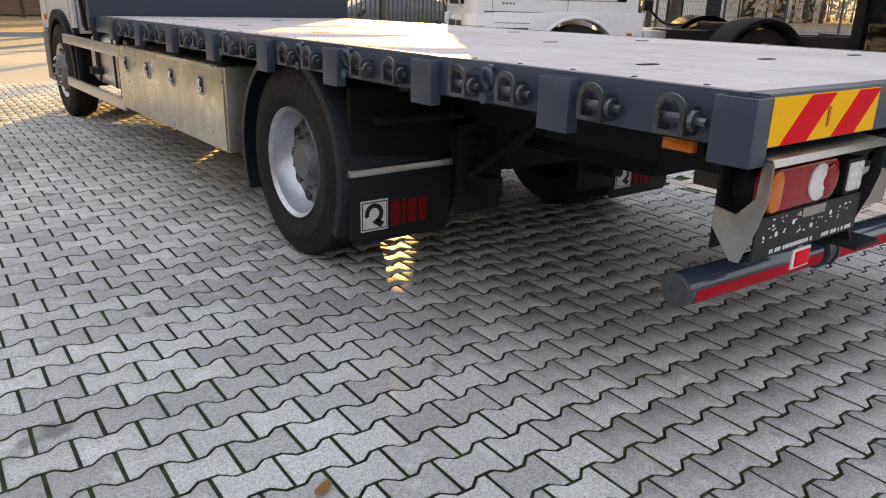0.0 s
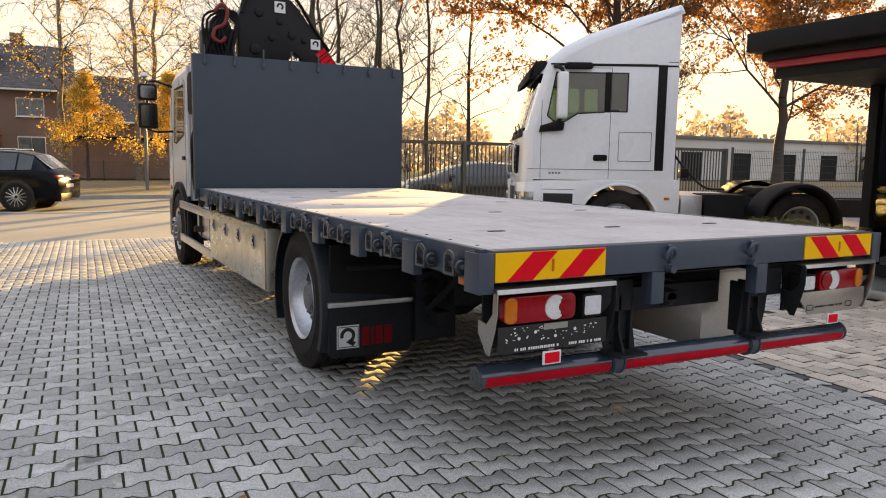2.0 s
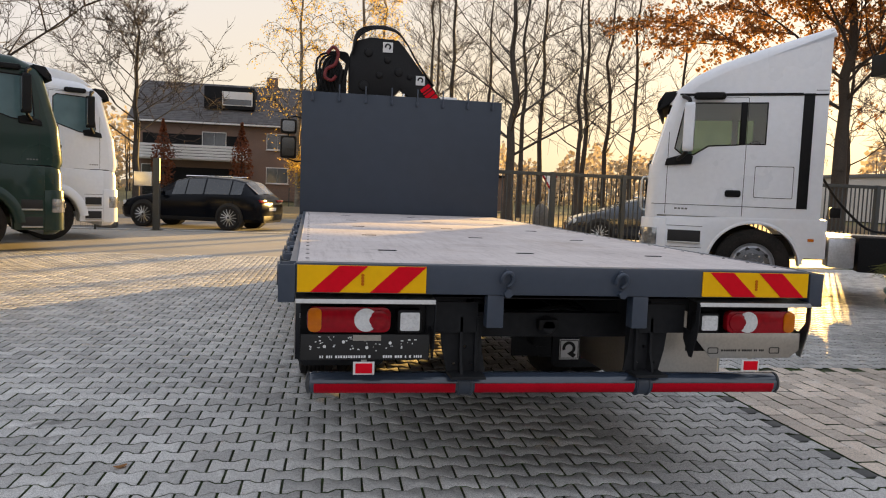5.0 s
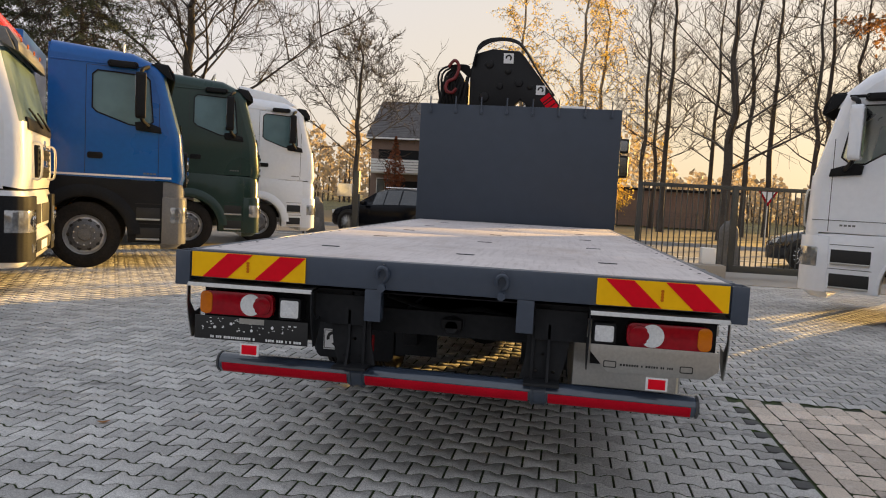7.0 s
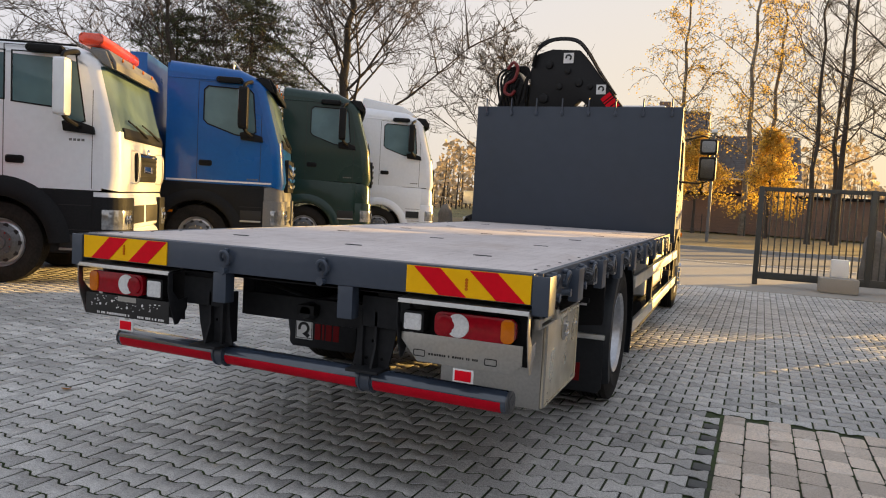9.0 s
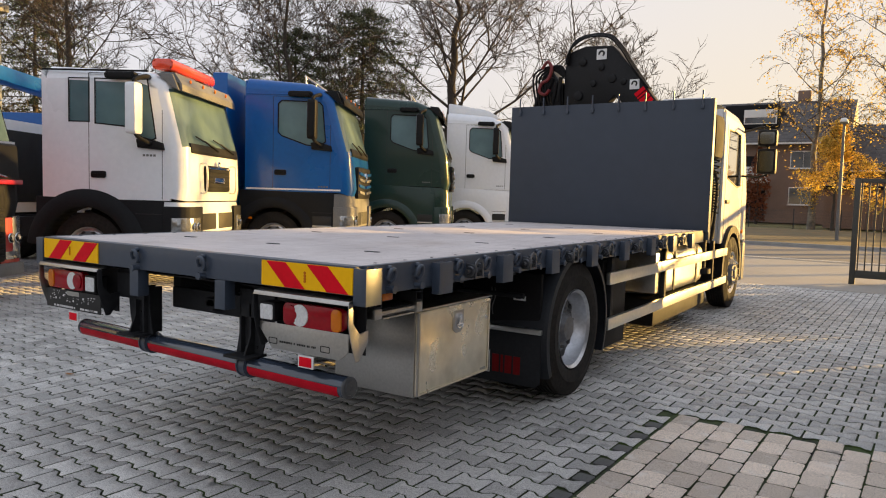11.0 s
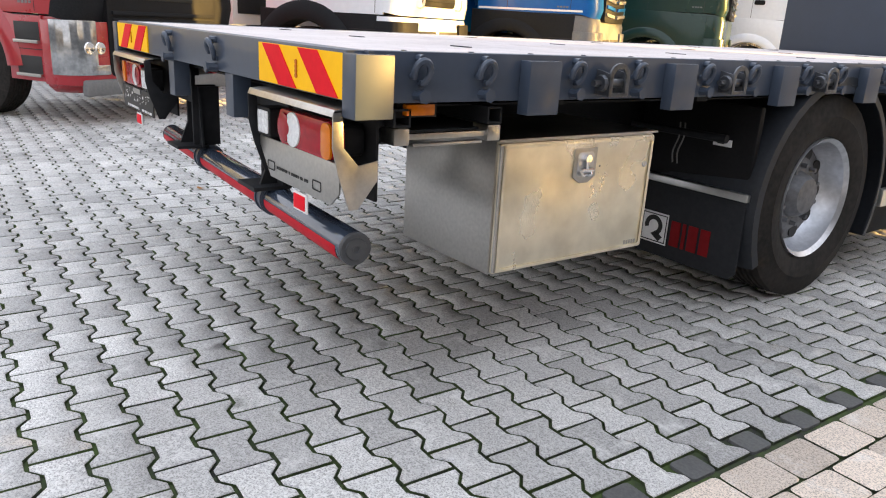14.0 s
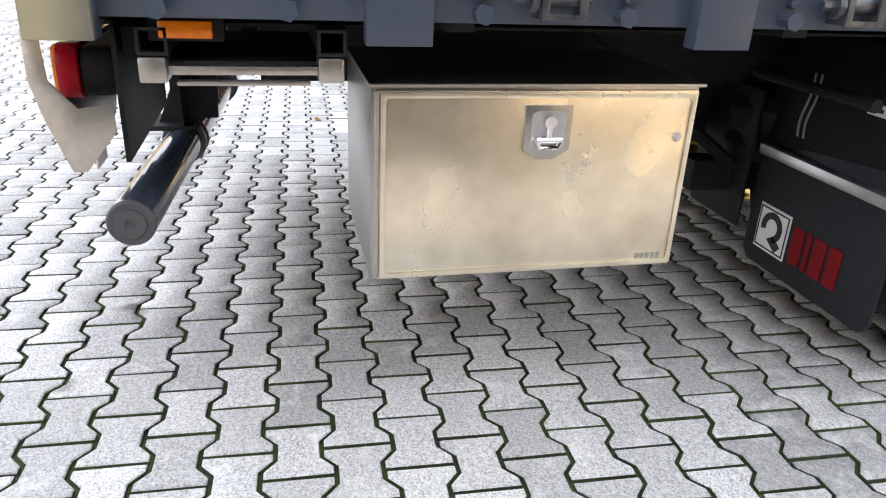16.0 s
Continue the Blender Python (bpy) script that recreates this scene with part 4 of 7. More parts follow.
RZ = -60.0
square_prof = [(-0.03, 1.24), (0.0, 1.42), (-0.02, 2.02), (-0.22, 2.84), (-0.3, 2.97), (-0.62, 3.08), (-2.0, 3.12)]
square_win = [[(-0.44, 2.12), (-0.56, 2.08), (-0.8, 2.28), (-1.3, 2.32), (-1.3, 2.93), (-0.56, 2.93)], [(-1.4, 2.34), (-1.68, 2.34), (-1.68, 2.93), (-1.4, 2.93)]]
wing_prof = [(-0.02, 1.36), (0.02, 1.5), (-0.05, 2.04), (-0.3, 2.94), (-0.42, 3.1), (-0.8, 3.26), (-1.95, 3.34)]
wing_win = [[(-0.5, 2.2), (-0.62, 2.12), (-0.84, 2.14), (-1.3, 2.3), (-1.36, 2.36), (-1.36, 2.86), (-1.3, 2.92), (-0.62, 2.9), (-0.56, 2.84)]]


def visor(t, w, y, z, mat, drop=0.16, label="dark sun visor over the windscreen"):
    """A curved visor over the windscreen with small marker lamps."""
    bm = prism(nb(), [(y - 0.1, z + 0.07), (y + 0.1, z + 0.05), (y + 0.2, z - drop * 0.5), (y + 0.21, z - drop), (y + 0.185, z - drop), (y + 0.16, z - drop * 0.5), (y + 0.05, z + 0.0), (y - 0.1, z + 0.02)], "x", -w + 0.08, w - 0.08, 0.006)
    v = part("sun_visor", bm, mat, t, label)
    for sx in (-1, 1):
        part("visor_end", prism(nb(), [(y - 0.16, z + 0.04), (y + 0.08, z + 0.03), (y + 0.18, z - drop), (y + 0.06, z - drop * 0.7)], "x", *side_pair(sx, w - 0.1, w - 0.03), 0.012), mat, v)
    for k in range(4):
        part("marker_lamp", lathe(nb(), [(0.0, 0.03), (0.014, 0.026), (0.016, 0.001)], (-0.75 + 0.5 * k, y + 0.17, z - 0.02), "y", 12), M_LENSAMB, v)


def build_trucks():
    t = parked_truck("parked_truck", "white cab truck with black arches, lamp board and red beacon bar", (-6.06, 5.38, 0), RZ, M_WHITE, M_PLASTIC, square_prof, 2, 1.24, square_win, -2.08, "square", centre=M_WHITE, shell=M_WHITE, steps=1)
    bm = prism(nb(), rounded(-0.16, 0.16, 0.0, 0.16, 0.06), "x", -0.85, 0.85, 0.03)
    bmesh.ops.translate(bm, verts=bm.verts[:], vec=(0, -0.5, 3.14))
    part("beacon_bar", bm, material("beacon_red", (0.75, 0.07, 0.03), (0.6, 0.05, 0.02), rough=0.2, coat=0.8), t, "red roof beacon bar")
    for sx in (-0.6, 0.6):
        bx("beacon_foot", M_BLACK, t, sx - 0.06, sx + 0.06, -0.56, -0.44, 3.06, 3.15, 0.01)
    visor(t, 1.2, -0.3, 3.0, M_BUMP, 0.2, "grey lamp board above the windscreen")
    # rack, bulkhead and crane beam behind the cab
    bx("bulkhead", M_WHITE, t, -1.2, 1.2, -2.75, -2.68, 1.0, 2.35)
    bx("bulkhead_panel", M_INK, t, -1.1, 1.1, -2.676, -2.67, 1.15, 2.2, 0)
    for sx in (-1, 1):
        bx("rack_post", M_WHITE, t, *side_pair(sx, 1.12, 1.2), -2.9, -2.8, 0.95, 2.5, 0.01)
    part("folded_beam", prism(nb(), [(-1.6, 2.9), (-1.55, 3.15), (2.2, 3.3), (2.25, 3.1)], "y", -3.5, -3.2, 0.02), M_BLUE, t, "blue folded crane beam")
    bx("load_body", M_RENDERW, t, -1.2, 1.2, -7.8, -3.6, 1.0, 2.0)
    for lab, at, col, low, cor, strp, dl, du in (("blue cab truck with black lower panels and white stripe", (-6.05, 9.0, 0), M_BLUE, M_PLASTIC, M_BUMP, True, 0.0, 0.15), ("dark green cab truck with green arches", (-6.36, 12.85, 0), M_GREEN, M_GREEN, M_GREEN, False, 0.2, 0.32), ("white cab truck with rounded roof cap", (-6.2, 16.15, 0), M_WHITE, M_WHITE, M_WHITE, False, 0.2, 0.32)):
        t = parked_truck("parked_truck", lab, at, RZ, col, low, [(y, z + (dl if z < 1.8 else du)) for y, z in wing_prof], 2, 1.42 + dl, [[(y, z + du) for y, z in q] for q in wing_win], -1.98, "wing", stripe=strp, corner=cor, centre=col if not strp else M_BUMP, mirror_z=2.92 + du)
        visor(t, 1.2, -0.38, 3.08 + du, M_PLASTIC, 0.2)
        bm = nb()
        rod(bm, (-0.9, -0.95, 3.42 + du), (0.9, -0.95, 3.42 + du), 0.02)
        for sx in (-0.85, 0.0, 0.85):
            rod(bm, (sx, -0.95, 3.24 + du), (sx, -0.95, 3.42 + du), 0.015)
        part("roof_rail", bm, M_ALU, t)
        bx("rear_body", col, t, -1.25, 1.25, -7.2, -2.6, 1.05, 2.75 if strp else 2.6, 0.03)
        if strp:
            bx("body_bulkhead", col, t, -1.25, 1.25, -2.58, -2.3, 1.05, 3.56, 0.03)
        if low is M_WHITE:
            bm = prism(nb(), [(-0.5, 3.5), (-0.9, 3.74), (-1.96, 3.9), (-1.96, 3.55)], "x", -1.1, 1.1, 0.05)
            part("roof_cap", bm, M_WHITE, t)
    # red and black truck
    badge_prof = [(-0.02, 1.0), (0.03, 1.2), (-0.03, 1.85), (-0.28, 2.78), (-0.42, 2.95), (-0.8, 3.07), (-2.1, 3.12)]
    t = parked_truck("parked_truck", "red cab truck with large black slatted grille", (-5.62, 1.42, 0), RZ, M_REDT, M_REDT, badge_prof, 2, 1.06, wing_win, -2.1, "badge", corner=M_REDT, mirror_z=2.8)
    for o in t.children:
        if o.name.startswith("cab_front_and_roof"):
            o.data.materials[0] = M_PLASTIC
    bx("lower_bumper", M_BUMP, t, -1.1, 1.1, 0.0, 0.085, 0.3, 0.46, 0.03, "grey lower bumper")
    part("upper_panel", prism(nb(), [(0.01, 1.4), (0.06, 1.46), (0.045, 1.88), (-0.02, 1.92), (-0.1, 1.6)], "x", -1.06, 1.06, 0.02), M_BLACK, t, "glossy black panel below the windscreen")
    bm = nb()
    rod(bm, (-0.8, 0.065, 1.5), (0.8, 0.065, 1.78), 0.014)
    lathe(bm, [(0.0, 0.1), (0.02, 0.1), (0.02, 0.075), (0.0, 0.075)], (0, 0.06, 1.64), "y", 24, close=True)
    part("badge_bar", bm, M_CHROME, t, "diagonal chrome bar with ring badge")
    bx("panel_trim", M_CHROME, t, -1.0, 1.0, 0.03, 0.05, 1.9, 1.93)

    # white tractor unit
    tr_prof = [(-0.03, 0.98), (0.0, 1.2), (-0.03, 1.96), (-0.27, 2.86), (-0.36, 3.06), (-0.62, 3.28), (-1.0, 3.47), (-1.5, 3.65), (-2.42, 3.94)]
    tr_win = [[(-0.4, 2.2), (-0.5, 2.12), (-0.66, 2.12), (-0.86, 2.25), (-1.28, 2.27), (-1.28, 2.86), (-0.52, 2.86)], [(-1.37, 2.28), (-1.63, 2.28), (-1.63, 2.86), (-1.37, 2.86)]]
    t = parked_truck("tractor_unit", "white tractor unit with high sloped roof and open chassis", (4.473, 8.346, 0), 60.8, M_WHITE, M_WHITE, tr_prof, 2, 1.2, tr_win, -2.42, "plain", r=0.16, group="", long=4.47, pane=M_GLASS, wheel_y=-1.57, corner=M_WHITE, mirror_z=2.84, shell=M_WHITE)
    visor(t, 1.18, -0.3, 3.0, M_PLASTIC, 0.22)
    for sx in (-1, 1):
        bx("air_duct_strip", M_BLACK, t, *side_pair(sx, 1.215, 1.228), -2.24, -2.1, 1.36, 3.0, 0.003)
        bx("roof_joint", M_BLACK, t, *side_pair(sx, 1.215, 1.225), -2.09, -0.42, 2.985, 3.01, 0.002)
        bx("roof_joint", M_INK, t, *side_pair(sx, 1.215, 1.2235), -2.41, -2.25, 3.04, 3.048, 0)
        for z, ya, yb in ((1.36, -2.09, -0.1), (0.98, -2.4, -2.12)):
            bx("panel_joint", M_INK, t, *side_pair(sx, 1.215, 1.2235), ya, yb, z, z + 0.008, 0)
        bx("pillar_trim", M_BLACK, t, *side_pair(sx, 1.215, 1.224), -1.366, -1.284, 2.26, 2.88, 0.002)
        bm = sheet(nb(), rounded(-2.04, -1.52, 1.5, 1.96, 0.02), [rounded(-2.033, -1.527, 1.507, 1.953, 0.018)], lambda y, z: (sx * 1.2235, y, z), 0.006, (-sx, 0, 0))
        part("locker_lid_joint", bm, M_PLASTIC, t)
        bm = nb()
        rows = []
        for a in np.radians(np.linspace(-5, 185, 20)):
            rows.append([bm.verts.new((sx * x, -4.47 + rr * math.cos(a), 0.52 + rr * math.sin(a))) for x, rr in ((0.62, 0.6), (1.18, 0.6), (1.24, 0.62), (1.24, 0.66), (1.2, 0.68), (0.62, 0.68))])
        for p, q in zip(rows, rows[1:]):
            for k in range(5):
                bm.faces.new((p[k], p[k + 1], q[k + 1], q[k]))
        bmesh.ops.recalc_face_normals(bm, faces=bm.faces[:])
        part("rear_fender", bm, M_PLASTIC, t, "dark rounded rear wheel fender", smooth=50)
        bx("chassis_locker", M_RIM, t, *side_pair(sx, 0.75, 1.2), -2.9, -2.56, 0.55, 0.98, 0.02)
    part("fifth_wheel", prism(nb(), rounded(-0.45, 0.45, -5.0, -4.1, 0.2), "z", 1.02, 1.1, 0.02), M_DARKSTEEL, t, "greasy black coupling plate")
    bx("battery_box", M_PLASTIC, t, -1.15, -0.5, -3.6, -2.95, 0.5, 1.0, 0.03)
    bx("fuel_tank", M_BUMP, t, 0.55, 1.15, -3.6, -2.95, 0.42, 0.95, 0.08)
    bx("catwalk", M_ALU, t, -0.7, 0.7, -3.7, -2.6, 0.95, 0.98)
    part("air_hose", tube(nb(), bend([(-0.3, -2.52, 1.9), (-0.25, -2.8, 1.5), (-0.3, -3.2, 1.1), (-0.2, -3.6, 1.05)]), 0.02), M_BLACK, t)
    bx("rear_cross_member", M_DARKSTEEL, t, -0.55, 0.55, -6.6, -6.5, 0.6, 0.95, 0.01)
    bx("work_lamp", M_BLACK, t, -1.1, -0.95, -2.7, -2.56, 1.25, 1.4, 0.02)


# ---- cars ----
def car(name, label, at, rz, paint, L=4.7, H=1.6, W=1.92, group=""):
    """A rounded estate car facing +y, origin on the ground at its middle."""
    t = thing(name, label, "car", at, rz, group)
    h, w = L / 2, W / 2
    window = material(name + "_dark_window", (0.012, 0.014, 0.016), (0.02, 0.022, 0.024), rough=0.05, coat=1.0)
    # stations from tail to nose: y, belt half width, belt height, roof half width, roof height
    st = [(-h, 0.86, 0.8, 0.5, 0.82), (-h + 0.06, 0.92, 0.95, 0.55, 0.99), (-h + 0.22, 0.95, 1.03, 0.58, 1.1), (-h + 0.62, 0.97, 1.06, 0.6, H - 0.13), (-h + 1.0, 0.98, 1.05, 0.61, H - 0.04), (-0.5, 0.99, 1.03, 0.62, H), (0.1, 0.99, 1.01, 0.61, H - 0.02), (0.55, 0.985, 0.99, 0.58, H - 0.12), (1.25, 0.98, 0.99, 0.6, 1.04), (h - 0.6, 0.96, 0.9, 0.62, 0.93), (h - 0.2, 0.9, 0.78, 0.55, 0.8), (h, 0.7, 0.6, 0.4, 0.61)]
    def ring(y, bw, bz, rw, rz_):
        f = w / 1.0
        half = [(0.75 * bw, 0.24), (0.96 * bw, 0.34), (bw, 0.58), (bw * 0.985, bz - 0.05), (bw * 0.95, bz), (rw + (bw - rw) * 0.12, rz_ - 0.1 * (rz_ - bz)), (rw * 0.8, rz_ - 0.01), (0.0, rz_ + 0.015)]
        return [(x * f, y, z) for x, z in half] + [(-x * f, y, z) for x, z in half[-2::-1]]
    rings = [ring(*q) for q in st]
    n = len(rings[0])
    body, panes = nb(), []
    grid = [[body.verts.new(v) for v in r] for r in rings]
    def centre(i, k):
        return sum((Vector(rings[a][b]) for a, b in ((i, k), (i, k + 1), (i + 1, k), (i + 1, k + 1))), Vector()) / 4
    for i in range(len(rings) - 1):
        for k in range(n - 1):
            body.faces.new((grid[i][k], grid[i][k + 1], grid[i + 1][k + 1], grid[i + 1][k]))
            side = k in (4, n - 6) and 3 <= i <= 6
            screen = k in (5, 6, n - 7, n - 8) and i == 7
            tail = k in (5, 6, n - 7, n - 8) and i == 2
            if side or screen or tail:
                panes.append((i, k, "side_window" if side else ("windscreen" if screen else "rear_window")))
    body.faces.new(grid[0])
    body.faces.new(grid[-1][::-1])
    bmesh.ops.recalc_face_normals(body, faces=body.faces[:])
    part("body", body, paint, t, smooth=50)
    for i, k, nm in panes:
        c4 = [Vector(rings[a][b]) for a, b in ((i, k), (i, k + 1), (i + 1, k + 1), (i + 1, k))]
        mid = sum(c4, Vector()) / 4
        nn = (c4[1] - c4[0]).cross(c4[3] - c4[0]).normalized()
        if nn.dot(mid - Vector((0, mid.y, 0.7))) < 0:
            nn = -nn
        s_in = 0.93 if nm == "side_window" else 0.985
        bm = nb()
        bm.faces.new([bm.verts.new(mid + (p - mid) * s_in + nn * 0.012) for p in c4])
        part(nm, bm, window, t, smooth=0)
    for s in (-1, 1):
        bx("door_mirror", paint, t, *sorted((s * (w - 0.03), s * (w + 0.17))), 0.72, 0.88, 0.98, 1.12, 0.04)
        bx("tail_lamp", M_LENSRED, t, *sorted((s * 0.4, s * (w - 0.09))), -h + 0.0, -h + 0.16, 0.86, 0.94, 0.03)
        bx("headlamp", M_LENSCLR, t, *sorted((s * 0.5, s * (w - 0.1))), h - 0.4, h - 0.14, 0.64, 0.78, 0.04)
        part("roof_rail", rod(nb(), (s * 0.57 * w, -h + 1.1, H + 0.01), (s * 0.57 * w, 0.25, H - 0.0), 0.018), M_CHROME, t)
        part("sill", box(nb(), *sorted((s * (w - 0.12), s * (w - 0.01))), -h + 1.3, h - 1.3, 0.24, 0.36, 0.02), M_BLACK, t)
        for cy in (h - 0.9, -h + 0.99):
            part("wheel_arch", lathe(nb(), [(s * (w - 0.3), 0.43), (s * (w + 0.004), 0.43), (s * (w + 0.008), 0.41), (s * (w + 0.006), 0.001)], (0, cy, 0.39), "x", 30), M_INK, t)
            rim = part("wheel", lathe(nb(), [(-0.2 * s, 0.27), (-0.008 * s, 0.27), (-0.02 * s, 0.25), (-0.03 * s, 0.23), (-0.03 * s, 0.001)], (0, 0, 0), "x", 28, caps=False), M_INK, t)
            rim.location = (s * (w + 0.04), cy, 0.37)
            part("tyre", lathe(nb(), [(-0.22 * s, 0.26), (-0.24 * s, 0.34), (-0.2 * s, 0.37), (-0.03 * s, 0.37), (0, 0.345), (-0.01 * s, 0.268)], (0, 0, 0), "x", 28, close=True), M_RUBBER, rim)
            for k in range(14):
                a = 2 * math.pi * k / 14
                c, si = math.cos(a), math.sin(a)
                part("spoke", rod(nb(), (-0.005 * s, 0.04 * c, 0.04 * si), (-0.008 * s, 0.262 * c, 0.262 * si), 0.016, 0.009, 5), M_ALU, rim)
    bx("rear_diffuser", M_BLACK, t, -0.7, 0.7, -h - 0.02, -h + 0.2, 0.3, 0.46, 0.03)
    bx("number_plate", M_WHITEP, t, -0.26, 0.26, -h - 0.012, -h + 0.02, 0.6, 0.7)
    return t


# ---- the flatbed truck ----
POCKETS = (0.62, 1.28, 1.95, 2.65, 3.37, 4.1, 4.82, 5.55)
DECK = 1.108


def chevron(parent, x0, x1, z0, z1, lean):
    """A yellow plate with two red slanted bars. lean: +1 rises to the right."""
    p = bx("marker_plate", M_YEL, parent, x0, x1, -0.006, 0.0, z0, z1, 0)
    wd, h = x1 - x0, z1 - z0
    for c in (0.1, 0.56) if lean > 0 else (0.06, 0.52):
        a, b = x0 + wd * c, x0 + wd * (c + 0.22)
        sh = wd * 0.22
        pts = [(a, z0 + 0.001), (b, z0 + 0.001), (b + sh, z1 - 0.001), (a + sh, z1 - 0.001)] if lean > 0 else [(a + sh, z0 + 0.001), (b + sh, z0 + 0.001), (b, z1 - 0.001), (a, z1 - 0.001)]
        part("red_bar", prism(nb(), pts, "y", -0.009, -0.0062), M_RED, p)
    bm = nb()
    xc = (x0 + x1) / 2
    for k in range(4):
        lathe(bm, [(-0.0095, 0.007), (-0.007, 0.007)], (xc, 0, z0 + h * (0.32 + 0.11 * k)), "y", 8)
    part("approval_print", bm, M_LENSAMB, p)


def lash_hook(parent, at, along, out, size=1.0):
    """A curled lashing hook on a small foot, standing out from a beam."""
    o, u, n, up = Vector(at), Vector(along), Vector(out), Vector((0, 0, 1))
    pts = []
    for k in range(13):
        a = radians(-70 + 270 * k / 12)
        pts.append(o + n * (0.022 + 0.008 * math.sin(a)) + (u * math.cos(a) * 0.025 + up * (math.sin(a) * 0.031 + 0.016)) * size)
    bm = tube(nb(), [pts[0] - n * 0.03 - up * 0.004, *pts, pts[-1] - n * 0.012], 0.0095 * size, 8)
    f = o - up * 0.045 * size
    rod(bm, f - n * 0.002, f + n * 0.034, 0.016 * size, 0.013 * size, 8)
    rod(bm, f + n * 0.034, f + n * 0.042, 0.02 * size, seg=6)
    rod(bm, o + up * 0.05 * size - u * 0.0 - n * 0.002, o + up * 0.05 * size + n * 0.024, 0.012 * size, seg=8)
    part("lashing_hook", bm, M_GREY, parent)


def lash_ring(parent, x, y, z, sx):
    lash_hook(parent, (x, y, z), (0, 1, 0), (sx, 0, 0))


def ratchet(parent, x, y, z, sx):
    """A strap winch: an arched bracket, two cheeks, a spool with its toothed wheel and a square shaft end."""
    arch = [(y - 0.046, z - 0.052), (y - 0.046, z + 0.012), *[(y + 0.046 * math.cos(radians(a)), z + 0.014 + 0.038 * math.sin(radians(a))) for a in (160, 135, 110, 90, 70, 45, 20)], (y + 0.046, z + 0.012), (y + 0.046, z - 0.052)]
    hole = [(y - 0.03, z - 0.04), (y - 0.03, z + 0.014), (y - 0.014, z + 0.034), (y + 0.014, z + 0.034), (y + 0.03, z + 0.014), (y + 0.03, z - 0.04)]
    br = part("strap_ratchet", sheet(nb(), arch, [hole], lambda u, v: (x + sx * 0.058, u, v), 0.008, (-sx, 0, 0)), M_RATCHET, parent, "worn steel strap winch", bevel=0.002)
    a, b = sorted((x - sx * 0.002, x + sx * 0.05))
    for dy in (-0.043, 0.043):
        part("cheek", prism(nb(), [(a, z - 0.05), (b, z - 0.05), (b, z + 0.02), (a, z + 0.03)], "y", y + dy - 0.004, y + dy + 0.004, 0.0015), M_RATCHET, br)
    bm = rod(nb(), (x + sx * 0.03, y - 0.04, z - 0.012), (x + sx * 0.03, y + 0.04, z - 0.012), 0.015, seg=12)
    rod(bm, (x + sx * 0.03, y - 0.09, z - 0.012), (x + sx * 0.03, y + 0.06, z - 0.012), 0.011, seg=6)
    part("spool", bm, M_RATCHET, br)
    bm = nb()
    lathe(bm, [(-0.062, 0.024), (-0.055, 0.028), (-0.05, 0.028), (-0.05, 0.01)], (x + sx * 0.03, y, z - 0.012), "y", 10)
    part("tooth_wheel", bm, M_RATCHET, br, smooth=20)


def rear_lamp(parent, x0, x1, z0, z1, flip):
    """A long rear lamp: amber, red and a round white field. flip: amber at the right."""
    lamp = part("rear_lamp", prism(nb(), rounded(x0, x1, z0, z1, 0.03), "y", -0.005, 0.034, 0.006), M_LENSRED, parent, "red rear lamp cluster")
    part("lamp_housing", prism(nb(), rounded(x0 + 0.006, x1 - 0.006, z0 + 0.006, z1 - 0.006, 0.028), "y", 0.035, 0.1, 0.012), M_BLACK, lamp)
    wd = x1 - x0
    a = (x1 - wd * 0.17, x1 - 0.003) if flip else (x0 + 0.003, x0 + wd * 0.17)
    part("indicator_lens", prism(nb(), rounded(a[0], a[1], z0 + 0.003, z1 - 0.003, 0.022), "y", -0.011, 0.02, 0.004), M_LENSAMB, lamp)
    cx = x0 + wd * 0.3 if flip else x1 - wd * 0.3
    part("reversing_lens", lathe(nb(), [(-0.011, 0.001), (-0.013, 0.03), (-0.009, 0.05), (0.0, 0.052)], (cx, 0, (z0 + z1) / 2), "y", 24), M_LENSCLR, lamp)
    part("stop_lens", lathe(nb(), [(-0.014, 0.001), (-0.016, 0.025), (-0.012, 0.042), (0.0, 0.044)], (cx + (-0.055 if flip else 0.055), 0, (z0 + z1) / 2), "y", 24), M_LENSRED, lamp)
    return lamp


def work_light(parent, x0, x1, z0, z1):
    f = part("reversing_light", prism(nb(), rounded(x0, x1, z0, z1, 0.012), "y", -0.012, 0.06, 0.004), M_BLACK, parent)
    part("light_lens", prism(nb(), rounded(x0 + 0.01, x1 - 0.01, z0 + 0.01, z1 - 0.01, 0.008), "y", -0.016, -0.0125, 0.001), M_LENSCLR, f)
    for i in range(3):
        for k in range(3):
            cx, cz = x0 + (x1 - x0) * (0.25 + 0.25 * i), z0 + (z1 - z0) * (0.25 + 0.25 * k)
            part("light_cell", lathe(nb(), [(-0.0185, 0.001), (-0.0175, 0.01), (-0.0162, 0.011)], (cx, 0, cz), "y", 10), M_LENSCLR, f)


def text_bars(parent, x0, x1, z, h, y, n, mat=M_WHITEP, seed=1):
    """A line of unreadable small print as little bars."""
    rng = random.Random(seed)
    bm = nb()
    x = x0
    while x < x1 - 0.006:
        wd = rng.choice((0.006, 0.008, 0.009))
        box(bm, x, min(x + wd, x1), y - 0.001, y, z, z + h)
        x += wd + rng.choice((0.003, 0.003, 0.004, 0.012))
    part("small_print", bm, mat, parent)


